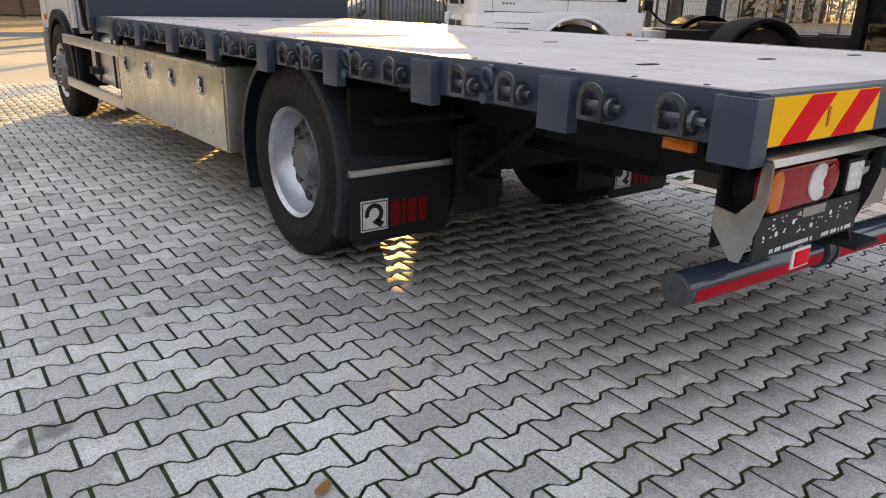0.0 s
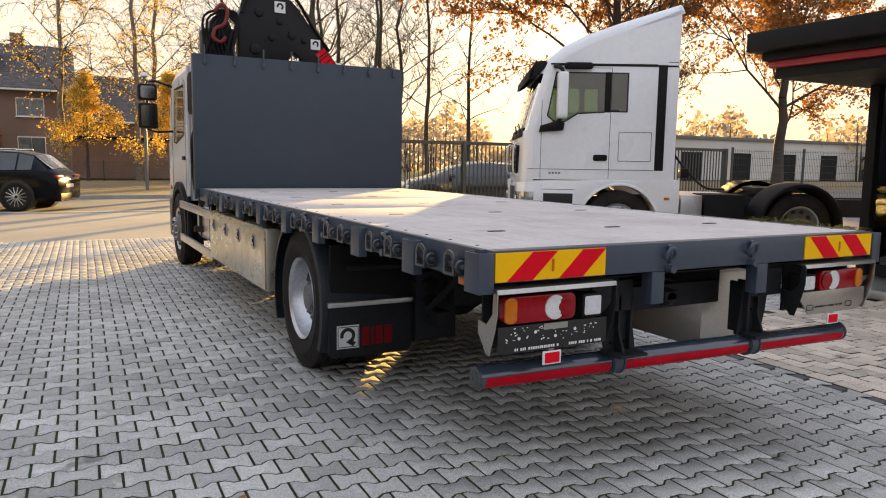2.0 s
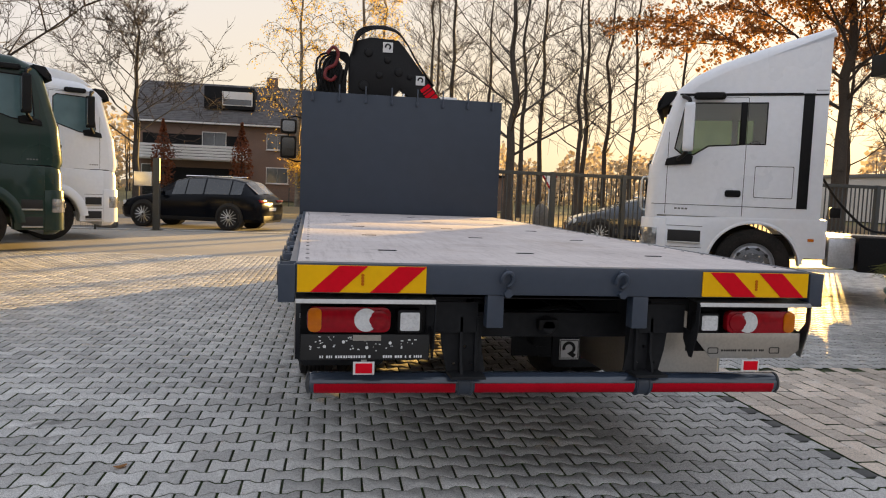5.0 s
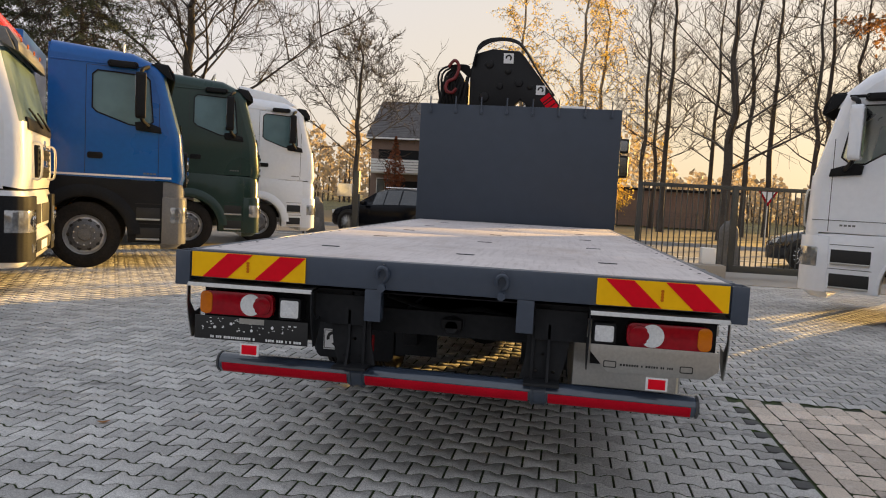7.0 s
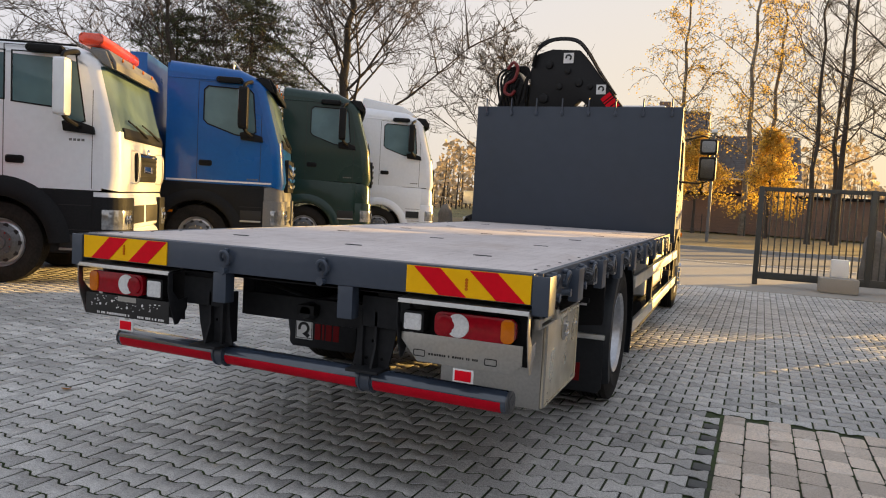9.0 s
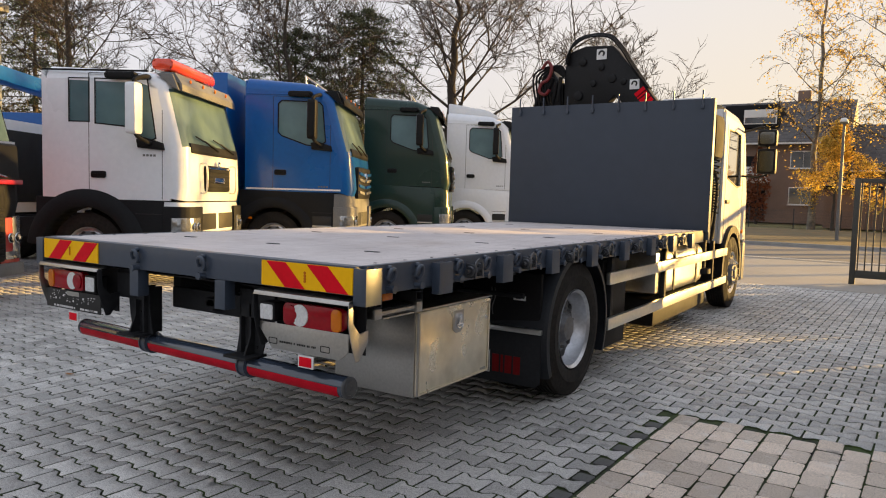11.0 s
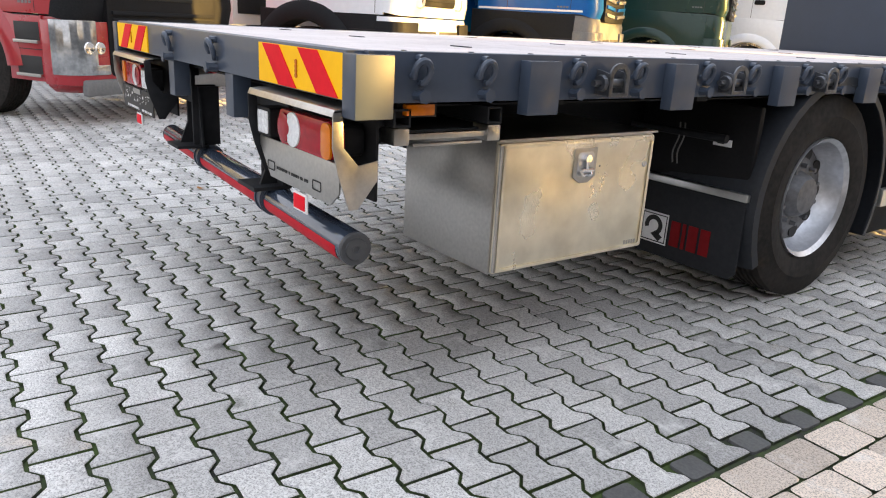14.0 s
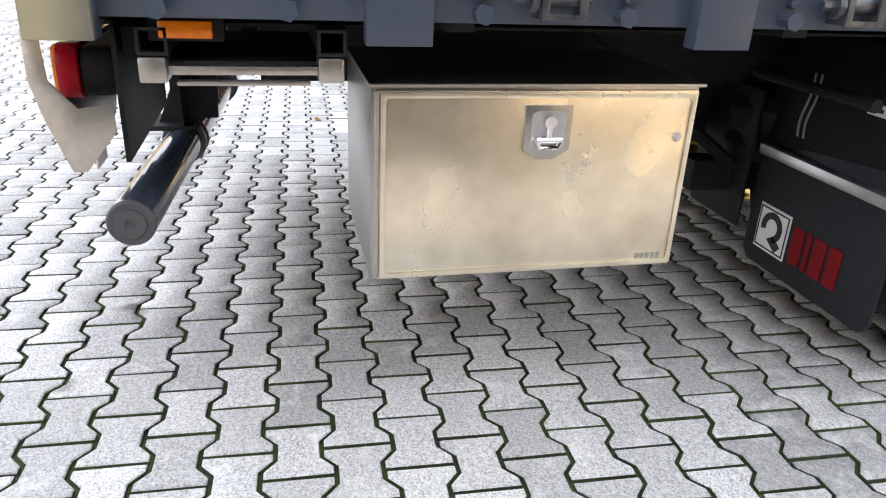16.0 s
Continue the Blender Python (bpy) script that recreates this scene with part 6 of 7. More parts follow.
        for y in (y0 + 0.3, y1 - 0.3):
            bx("tank_strap", M_DARKSTEEL, tk, *sorted((sx * 1.151, sx * 1.158)), y - 0.025, y + 0.025, 0.5, 0.93, 0)
    bx("battery_box", M_ALU, t, 0.7, 1.15, 4.66, 4.95, 0.52, 0.95, 0.02)
    bx("equipment_box", M_BLACK, t, 0.62, 1.14, 3.2, 3.8, 0.2, 0.94, 0.02)
    # black box added low on the right side, sized to narrow the sun streak
    bx("low_sun_block", M_BLACK, t, 0.66, 1.12, 4.74, 6.9, 0.18, 0.45, 0.03)
    # headboard
    hb = part("headboard", box(nb(), -1.278, 1.278, 6.19, 6.225, 1.085, 2.6, 0.004), M_BOARD, t, "flat dark grey steel headboard")
    bx("headboard_frame", M_GREY, hb, -1.28, 1.28, 6.225, 6.275, 2.56, 2.605, 0.004)
    for sx in (-1, 1):
        bx("headboard_post", M_GREY, hb, *sorted((sx * 1.22, sx * 1.278)), 6.226, 6.29, 1.0, 2.56, 0.004)
    for k in range(8):
        x = -1.15 + k * 2.3 / 7
        bm = nb()
        rod(bm, (x, 6.172, 2.52), (x, 6.172, 2.7), 0.009)
        box(bm, x - 0.016, x + 0.016, 6.165, 6.189, 2.49, 2.545, 0.003)
        part("stake_pin", bm, M_GREY, hb)
    build_crane(t)
    build_cab(t)


def latch(parent, x, y, z, sx):
    """A recessed paddle latch on a tool box."""
    fr = part("latch_plate", prism(nb(), [(y - 0.055, z + 0.055), (y + 0.055, z + 0.055), (y + 0.055, z - 0.045), (y + 0.02, z - 0.068), (y - 0.02, z - 0.068), (y - 0.055, z - 0.045)], "x", *sorted((x, x + sx * 0.006)), 0.002), M_STEEL, parent, "steel paddle latch")
    a, b = sorted((x + sx * 0.0062, x + sx * 0.007))
    part("latch_recess", prism(nb(), rounded(y - 0.04, y + 0.04, z - 0.045, z + 0.042, 0.015), "x", a, b), M_RIM if sx > 0 else M_INK, fr)
    bm = rod(nb(), (x + sx * 0.016, y - 0.03, z - 0.02), (x + sx * 0.016, y + 0.03, z - 0.02), 0.008)
    rod(bm, (x + sx * 0.006, y, z + 0.02), (x + sx * 0.022, y, z + 0.02), 0.014)
    rod(bm, (x + sx * 0.016, y, z + 0.02), (x + sx * 0.016, y, z - 0.02), 0.007)
    tube(bm, [(x + sx * 0.014, y - 0.03, z - 0.02), (x + sx * 0.018, y - 0.02, z - 0.038), (x + sx * 0.018, y + 0.02, z - 0.038), (x + sx * 0.014, y + 0.03, z - 0.02)], 0.006)
    part("latch_handle", bm, M_CHROME, fr)


def bend(pts, n=5):
    """A smooth line through the given points."""
    v = [Vector(p) for p in pts]
    out = []
    for i in range(len(v) - 1):
        a, b, c, d = v[max(i - 1, 0)], v[i], v[i + 1], v[min(i + 2, len(v) - 1)]
        for k in range(n):
            u = k / n
            out.append(0.5 * (2 * b + (c - a) * u + (2 * a - 5 * b + 4 * c - d) * u * u + (3 * b - a - 3 * c + d) * u ** 3))
    return [tuple(p) for p in out + [v[-1]]]


def build_crane(t):
    """The folded loading crane behind the headboard."""
    c = thing("loading_crane", "folded black loading crane with red hook and hoses", "crane", (0, 0, 1.0))
    base = part("crane_base", box(nb(), -0.35, 0.35, 6.35, 6.95, -0.05, 0.35, 0.03), M_CRANE, c)
    part("column", box(nb(), -0.62, -0.2, 6.5, 6.85, 0.3, 1.6, 0.04), M_CRANE, c)
    # main boom folded down to the right, seen edge on
    boom = prism(nb(), [(-0.69, 1.5), (-0.7, 2.1), (-0.62, 2.32), (-0.42, 2.38), (-0.06, 2.36), (0.02, 2.28), (0.6, 1.55), (0.55, 1.3), (0.25, 1.3), (0.12, 1.62), (-0.02, 1.74), (-0.14, 1.6), (-0.25, 1.3)], "y", 6.52, 6.68, 0.015)
    bm = part("boom", boom, M_CRANE, c, "black boom with white badges and red print")
    for x, z, r in ((-0.45, 2.18, 0.05), (-0.2, 2.1, 0.04), (-0.05, 1.95, 0.05), (-0.5, 1.75, 0.06), (0.1, 1.9, 0.035), (-0.3, 1.9, 0.04)):
        part("pivot_boss", lathe(nb(), [(-0.03, 0.001), (-0.032, r * 0.5), (-0.025, r), (0.0, r * 1.1)], (x, 6.52, z), "y", 16), M_CRANE, bm)
    for x, z, s in ((-0.2, 2.26, 0.13), (0.24, 1.86, 0.12)):
        b = bx("badge", M_WHITEP, bm, x - s / 2, x + s / 2, 6.506, 6.518, z - s / 2, z + s / 2, 0)
        part("horn_print", prism(nb(), arc(x, z + s * 0.05, s * 0.33, 200, -60, 10) + arc(x, z + s * 0.05, s * 0.16, -60, 200, 10), "y", 6.502, 6.5055), M_INK, b)
    k = 0
    for d0, d1 in ((0.0, 0.05), (0.065, 0.085), (0.1, 0.15), (0.165, 0.215)):
        x0, z0 = 0.3 + 0.62 * d0, 1.79 - 0.78 * d0
        x1, z1 = 0.3 + 0.62 * d1, 1.79 - 0.78 * d1
        part("red_block", prism(nb(), [(x0 - 0.06, z0 - 0.05), (x0 + 0.05, z0 + 0.04), (x1 + 0.05, z1 + 0.04), (x1 - 0.06, z1 - 0.05)], "y", 6.508, 6.519), M_RED, bm)
    for k in range(4):
        o = 0.03 * k
        part("hydraulic_hose", tube(nb(), bend([(-0.66, 6.45 + o, 2.15), (-0.6, 6.45 + o, 2.34 + o), (-0.4, 6.46 + o, 2.47 + o * 0.6), (-0.12, 6.47 + o, 2.46 + o * 0.5), (0.04, 6.48 + o, 2.32 + o * 0.4), (0.2, 6.5 + o, 2.08 + o * 0.3), (0.42, 6.5 + o, 1.8)]), 0.011), M_BLACK, c)
    # folded jib, valves and hook at the left
    bx("jib_head", M_CRANE, c, -1.1, -0.72, 6.55, 6.8, 1.4, 1.95, 0.04)
    part("jib_plate", prism(nb(), [(-1.12, 1.6), (-1.0, 2.05), (-0.88, 2.14), (-0.78, 1.98), (-0.72, 1.6)], "y", 6.5, 6.72, 0.02), M_CRANE, c)
    for k in range(5):
        part("valve_pipe", rod(nb(), (-1.1 + 0.08 * k, 6.5, 1.62 + 0.07 * (k % 3)), (-0.96 + 0.06 * k, 6.46, 2.0 - 0.06 * (k % 2)), 0.025), M_CRANE, c)
    hook = tube(nb(), bend([(-0.98, 6.44, 2.12), (-0.9, 6.42, 2.2), (-0.84, 6.42, 2.12), (-0.88, 6.42, 1.98), (-0.98, 6.42, 1.92), (-1.0, 6.42, 1.82), (-0.92, 6.42, 1.78), (-0.86, 6.42, 1.84)]), 0.022)
    part("crane_hook", hook, M_REDHOSE, c, "red crane hook")
    for k in range(6):
        part("hydraulic_hose", tube(nb(), bend([(-0.8 - 0.05 * k, 6.5, 1.55), (-0.9 - 0.04 * k, 6.45, 1.9 + 0.03 * k), (-0.85 + 0.02 * k, 6.5, 2.1 + 0.01 * k), (-0.7, 6.52, 2.0)]), 0.014), M_BLACK, c)
    bm = rod(nb(), (-0.1, 6.6, 1.3), (0.1, 6.6, 1.8), 0.03)
    part("lift_cylinder", bm, M_CHROME, c)
    # stabiliser leg at each side
    for sx in (-1, 1):
        bm = rod(nb(), (sx * 1.12, 6.6, -0.35), (sx * 1.12, 6.6, 1.35), 0.06, seg=14)
        rod(bm, (sx * 1.12, 6.6, -0.42), (sx * 1.12, 6.6, -0.36), 0.12, seg=14)
        part("stabiliser_leg", bm, M_CRANE, c)
        bx("stabiliser_beam", M_CRANE, c, *sorted((sx * 0.3, sx * 1.1)), 6.52, 6.68, 0.02, 0.2, 0.01)
    coil = nb()
    tube(coil, [(1.2 + 0.05 * math.cos(a), 6.75 + 0.05 * math.sin(a), 0.3 + a * 0.011) for a in np.linspace(0, 60, 150)], 0.009, 6)
    part("coiled_cable", coil, M_BLACK, c)


def build_cab(t):
    prof = [(9.28, 0.55), (9.32, 0.95), (9.26, 1.6), (8.95, 2.42), (8.8, 2.58), (8.4, 2.66), (7.5, 2.69)]
    win = [[(8.62, 1.68), (8.4, 1.66), (8.0, 1.72), (7.72, 1.76), (7.72, 2.38), (8.48, 2.38)]]
    cab_shell(t, prof, 1.15, 0.14, M_CABW, 7.46, 0.9, win, (8.08, 0.485, 0.62), 2)
    for sx in (-1, 1):
        a, b = sorted((sx * 1.12, sx * 1.19))
        bm = sheet(nb(), arc(8.08, 0.485, 0.64, 190, -10, 18) + arc(8.08, 0.485, 0.54, -10, 190, 18), [], lambda y, z: (sx * 1.2, y, z), 0.35, (-sx, 0, 0))
        part("front_fender", bm, M_BLACK, t)
        for yy in (7.62, 8.78):
            bx("door_joint", M_INK, t, *sorted((sx * 1.12, sx * 1.153)), yy - 0.005, yy + 0.005, 0.95, 2.45, 0)
        bx("door_handle", M_BLACK, t, *sorted((sx * 1.145, sx * 1.175)), 7.66, 7.84, 1.42, 1.47, 0.01)
        # mirrors on a bow arm
        x = sx * 1.5
        for z0, z1 in ((2.22, 2.45), (1.84, 2.19)):
            m = part("wing_mirror", box(nb(), *sorted((x - 0.125, x + 0.125)), 8.44, 8.56, z0, z1, 0.04), M_BLACK, t, "black wing mirror housing")
            part("mirror_glass", prism(nb(), rounded(x - 0.092, x + 0.092, z0 + 0.034, z1 - 0.034, 0.03), "y", 8.432, 8.4395), M_MIRROR, m)
        part("mirror_arm", tube(nb(), [(sx * 1.14, 8.7, 2.44), (x - sx * 0.1, 8.56, 2.5), (x, 8.52, 2.47), (x, 8.52, 2.1), (x, 8.52, 1.83), (x - sx * 0.12, 8.56, 1.8), (sx * 1.14, 8.7, 1.82)], 0.016), M_BLACK, t)
        bx("indicator", M_LENSAMB, t, *sorted((sx * 1.19, sx * 1.21)), 8.6, 8.68, 1.0, 1.06, 0.008)
        bx("air_intake", M_RUBBER, t, *sorted((sx * 0.93, sx * 1.16)), 6.95, 7.4, 1.98, 2.52, 0.07)
        bx("filter_box", M_RUBBER, t, *sorted((sx * 0.7, sx * 1.1)), 7.0, 7.42, 0.95, 1.7, 0.05)
        for k in range(3):
            part("hydraulic_hose", tube(nb(), bend([(sx * (1.08 + 0.03 * k), 6.75 + 0.12 * k, 0.95), (sx * (1.13 + 0.02 * k), 6.8 + 0.1 * k, 1.3), (sx * (1.08 + 0.03 * k), 6.9 + 0.1 * k, 1.75), (sx * 0.98, 6.95, 2.05)]), 0.018), M_RUBBER, t)
    part("cab_bumper", prism(nb(), [(-1.16, 8.75), (-1.16, 9.2), (-1.0, 9.38), (1.0, 9.38), (1.16, 9.2), (1.16, 8.75)], "z", 0.3, 0.85, 0.02), M_BUMP, t)
    bx("roof_beacon", M_CABW, t, 0.3, 0.95, 7.5, 7.72, 2.71, 2.8, 0.03)
    bx("front_grille", M_PLASTIC, t, -0.8, 0.8, 9.28, 9.335, 0.95, 1.45, 0.02)


# ---- trees ----
class Mesh:
    """Collects vertices and faces of many small pieces."""

    def __init__(self):
        self.v, self.f = [], []

    def seg(self, p0, p1, r0, r1, n):
        d = p1 - p0
        if d.length < 1e-5:
            return
        d.normalize()
        u = d.orthogonal().normalized()
        w = d.cross(u)
        k = len(self.v)
        for p, r in ((p0, r0), (p1, r1)):
            for i in range(n):
                a = 2 * math.pi * i / n
                self.v.append(p + r * (math.cos(a) * u + math.sin(a) * w))
        for i in range(n):
            j = (i + 1) % n
            self.f.append((k + i, k + j, k + n + j, k + n + i))

    def leaf(self, p, s, rng, flat=0.6):
        a, b = Vector((rng.uniform(-1, 1), rng.uniform(-1, 1), rng.uniform(-1, 1))).normalized(), Vector((rng.uniform(-1, 1), rng.uniform(-1, 1), rng.uniform(-1, 1))).normalized()
        b = (b - a * a.dot(b)).normalized()
        k = len(self.v)
        self.v += [p - a * s, p + b * s * flat, p + a * s, p - b * s * flat]
        self.f.append((k, k + 1, k + 2, k + 3))

    def make(self, name, mat, parent, kind="", label=""):
        me = bpy.data.meshes.new(name)
        me.from_pydata([tuple(v) for v in self.v], [], self.f)
        me.materials.append(mat)
        me.polygons.foreach_set("use_smooth", [True] * len(me.polygons))
        ob = new(name, me)
        ob.parent = parent
        if kind or label:
            tagged(ob, label, kind=kind)
        return ob


def tree(label, at, height, seed, trunk_r, spread=0.5, first=0.25, bark=M_BARK, leaves=None, leaf_n=3, leaf_s=0.07, droop=0.0, limbs=16, category="tree", name="tree", group="", levels=3, lean=0.0, leaf_low=0.0, dense=1.0):
    """A tapered trunk with limbs, branches and twigs, and leaves near the twigs' ends."""
    rng = random.Random(seed)
    t = thing(name, label, category, at, rng.uniform(0, 360), group)
    trunk, twigs, crown = Mesh(), Mesh(), Mesh()
    pts = [Vector((0, 0, -0.1))]
    n = 12
    for i in range(n):
        z = height * (i + 1) / n
        pts.append(Vector((lean * z + rng.gauss(0, 0.012) * height * (i / n) ** 0.7, rng.gauss(0, 0.012) * height * (i / n) ** 0.7, z)))
    rad = lambda f: trunk_r * (1 - f) ** 0.85 + 0.012
    for i in range(n):
        trunk.seg(pts[i], pts[i + 1], rad(i / n) * (1.25 if i == 0 else 1), rad((i + 1) / n), 8)

    def grow_branch(p, d, length, r, level):
        steps = 4 if level < levels else 3
        for s in range(steps):
            q = p + d * (length / steps)
            (trunk if level == 1 else twigs).seg(p, q, r * (1 - 0.7 * s / steps), r * (1 - 0.7 * (s + 1) / steps), 5 if level == 1 else (4 if level == 2 else 3))
            p = q
            d = (d + Vector((rng.gauss(0, 0.16), rng.gauss(0, 0.16), rng.gauss(0.05, 0.12) - droop * (level - 1) * 0.35))).normalized()
            if level < levels:
                for _ in range(int((2 if s else 1) * dense + rng.random() * 0.6)):
                    side = Vector((rng.gauss(0, 1), rng.gauss(0, 1), rng.gauss(0.1, 0.6))).normalized()
                    grow_branch(p.copy(), (d * 0.75 + side * 0.75).normalized(), length * rng.uniform(0.38, 0.62), max(r * 0.5, 0.014), level + 1)
            if leaves and level >= 2 and p.z > leaf_low:
                for _ in range(leaf_n):
                    if rng.random() < 0.85:
                        crown.leaf(p + Vector((rng.gauss(0, 0.12), rng.gauss(0, 0.12), rng.gauss(0, 0.12))) * (1 + 4 * leaf_s), leaf_s * rng.uniform(0.6, 1.3), rng)

    for k in range(limbs):
        f = first + (0.97 - first) * (k + rng.random() * 0.8) / limbs
        i = min(n - 1, int(f * n))
        p = pts[i].lerp(pts[i + 1], f * n - i)
        a = k * 2.4 + rng.uniform(-0.5, 0.5)
        up = 0.35 + 0.9 * f
        d = Vector((math.cos(a), math.sin(a), up)).normalized()
        length = height * spread * (1.08 - f) * rng.uniform(0.6, 1.0)
        grow_branch(p, d, length, rad(f) * 0.34, 1)
    trunk.make("trunk", bark, t)
    twigs.make("branchwork", M_TWIG, t, "stuff", "fine bare twigs")
    if leaves:
        crown.make("crown", leaves, t, label="loose autumn leaves")
    return t


def build_trees():
    # birches with yellow leaves along the street
    for k, (x, y, h, low) in enumerate(((-2.0, 50.0, 19.0, 3.2), (2.4, 50.0, 22.0, 2.4), (3.9, 53.0, 20.0, 4.5))):
        tree("tall birch with thin yellow leaves", (x, y, 0), h, 20 + k, 0.2, 0.3, 0.2, M_BIRCH, M_LEAFY, 1, 0.075, 0.75, 24, group="street birches", leaf_low=low)
    # low yellow crowns between the birches
    tree("small weeping tree with golden leaves by the street", (-0.7, 49.0, 0), 6.6, 41, 0.09, 0.42, 0.3, M_BARK, M_LEAFY, 4, 0.07, 0.75, 16)
    tree("small weeping tree with golden leaves by the street", (3.6, 42.5, 0), 6.2, 43, 0.09, 0.45, 0.2, M_BARK, M_LEAFY, 4, 0.075, 0.6, 16)
    # bare trunks beyond the gate
    spots = [(5.3, 37, 15, 0.13), (6.6, 38, 18, 0.16), (8.3, 31, 14, 0.24), (10.6, 37, 17, 0.14), (12.4, 39, 18, 0.16), (13.6, 36, 16, 0.14), (15.5, 40, 18, 0.17), (17.8, 38, 17, 0.15), (18.6, 44, 18, 0.18), (22.5, 41, 16, 0.15), (7.2, 46, 17, 0.15), (11.0, 47, 18, 0.16), (29.0, 30, 15, 0.15), (31.5, 32, 16, 0.16), (30.0, 35, 15, 0.15)]
    for k, (x, y, h, r) in enumerate(spots):
        tree("tall bare tree with many thin twigs", (x, y, 0), h, 60 + k, r, 0.34 if r < 0.2 else 0.62, 0.22, M_BARK, None, limbs=18 if r < 0.2 else 20, group="bare trees beyond the gate", dense=0.5 if k in (2, 9) else 0.95)
    # bare trees behind the truck row
    tree("wide bare oak behind the trucks", (-16.2, 28.5, 0), 14.0, 91, 0.34, 0.75, 0.28, M_BARK, None, limbs=22, levels=4, dense=1.0)
    tree("bare spreading tree by the fence", (-8.4, 29.5, 0), 9.0, 92, 0.15, 0.72, 0.3, M_BARK, None, limbs=18, levels=4, dense=0.9)
    tree("bare spreading tree by the fence", (-21.5, 22.5, 0), 12.0, 93, 0.22, 0.7, 0.25, M_BARK, None, limbs=20, levels=4, dense=1.0)
    tree("bare spreading tree by the fence", (-25.0, 14.0, 0), 11.0, 95, 0.2, 0.7, 0.25, M_BARK, None, limbs=18, levels=4, dense=1.0)
    # dark conifer mass
    for k, (x, y, h) in enumerate(((-19.5, 25.5, 10.5), (-22.5, 24.0, 9.5), (-33, 17, 11), (-36.5, 12, 12))):
        rng = random.Random(110 + k)
        t = thing("conifer", "dense dark green conifer behind the trucks", "tree", (x, y, 0), 0, "conifers")
        tr, cr = Mesh(), Mesh()
        tr.seg(Vector((0, 0, -0.1)), Vector((0, 0, h)), 0.22, 0.02, 7)
        for i in range(130):
            f = 0.1 + 0.88 * i / 130
            a, L = i * 2.4, (1 - f * f) ** 0.5 * h * 0.4 * rng.uniform(0.8, 1.05) + 0.3
            p0 = Vector((0, 0, h * f))
            p1 = p0 + Vector((math.cos(a) * L, math.sin(a) * L, -0.12 * L + rng.gauss(0, 0.1)))
            tr.seg(p0, p1, 0.03, 0.008, 3)
            for s in range(150):
                cr.leaf(p0.lerp(p1, rng.uniform(0.15, 1.05)) + Vector((rng.gauss(0, 0.12), rng.gauss(0, 0.12), rng.gauss(-0.03, 0.1))), rng.uniform(0.08, 0.2), rng, 0.14)
        tr.make("trunk", M_BARK, t)
        cr.make("crown", M_LEAFG, t)
    # orange oak above the tractor
    tree("broad oak with rusty orange leaves", (27.5, 32.5, 0), 20.0, 131, 0.42, 0.8, 0.33, M_BARK, M_LEAFO, 17, 0.13, 0.16, 26, leaf_low=5.5)
    tree("broad oak with rusty orange leaves", (40.0, 30.0, 0), 18.0, 137, 0.36, 0.7, 0.22, M_BARK, M_LEAFO, 14, 0.13, 0.16, 20, leaf_low=4.5)
    # columnar rust hedges at the house
    for k, (x, y) in enumerate(((-12.8, 58.5), (-6.7, 58.5))):
        rng = random.Random(150 + k)
        t = thing("columnar_hedge", "narrow rust-brown columnar tree at the house", "tree", (x, y, 0), 0, "columnar trees")
        cr, tr = Mesh(), Mesh()
        tr.seg(Vector((0, 0, -0.1)), Vector((0, 0, 5.2)), 0.12, 0.02, 6)
        for i in range(1500):
            z = rng.uniform(0.2, 6.3)
            rr = (1.0 - 0.5 * abs(z - 2.6) / 3.4) * math.sqrt(rng.random()) * (1 if z < 4.2 else (6.4 - z) / 2.2)
            a = rng.uniform(0, 6.28)
            cr.leaf(Vector((rr * math.cos(a), rr * math.sin(a), z)), rng.uniform(0.08, 0.16), rng)
        tr.make("trunk", M_BARK, t)
        cr.make("crown", M_LEAFR, t)
    # far woods, their haze put into the pale leaf colour
    rng = random.Random(170)
    woods, stems = Mesh(), Mesh()
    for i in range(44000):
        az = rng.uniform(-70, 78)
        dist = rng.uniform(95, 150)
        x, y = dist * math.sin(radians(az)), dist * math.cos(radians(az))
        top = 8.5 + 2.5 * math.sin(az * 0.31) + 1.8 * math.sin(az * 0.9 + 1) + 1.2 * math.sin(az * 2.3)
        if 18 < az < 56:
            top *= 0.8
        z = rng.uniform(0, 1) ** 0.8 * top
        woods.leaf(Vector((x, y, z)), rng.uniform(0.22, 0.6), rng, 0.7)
        if i % 60 == 0:
            stems.seg(Vector((x, y, -0.2)), Vector((x + rng.gauss(0, 0.4), y, top * rng.uniform(0.6, 0.95))), 0.14, 0.03, 4)
    far = thing("backdrop_woods", "far brown woodland with haze put into its leaf colour", "woods", kind="structure")
    woods.make("foliage", M_LEAFB, far, "stuff", "far brown foliage coloured pale for haze")
    stems.make("far_stems", M_TWIG, far, "stuff", "thin far trunks")


# ---- gate, fences, street furniture ----
M_FENCE = material("dark_green_grey_fence", (0.03, 0.033, 0.032), (0.045, 0.048, 0.046), rough=0.55, bump=0.1)


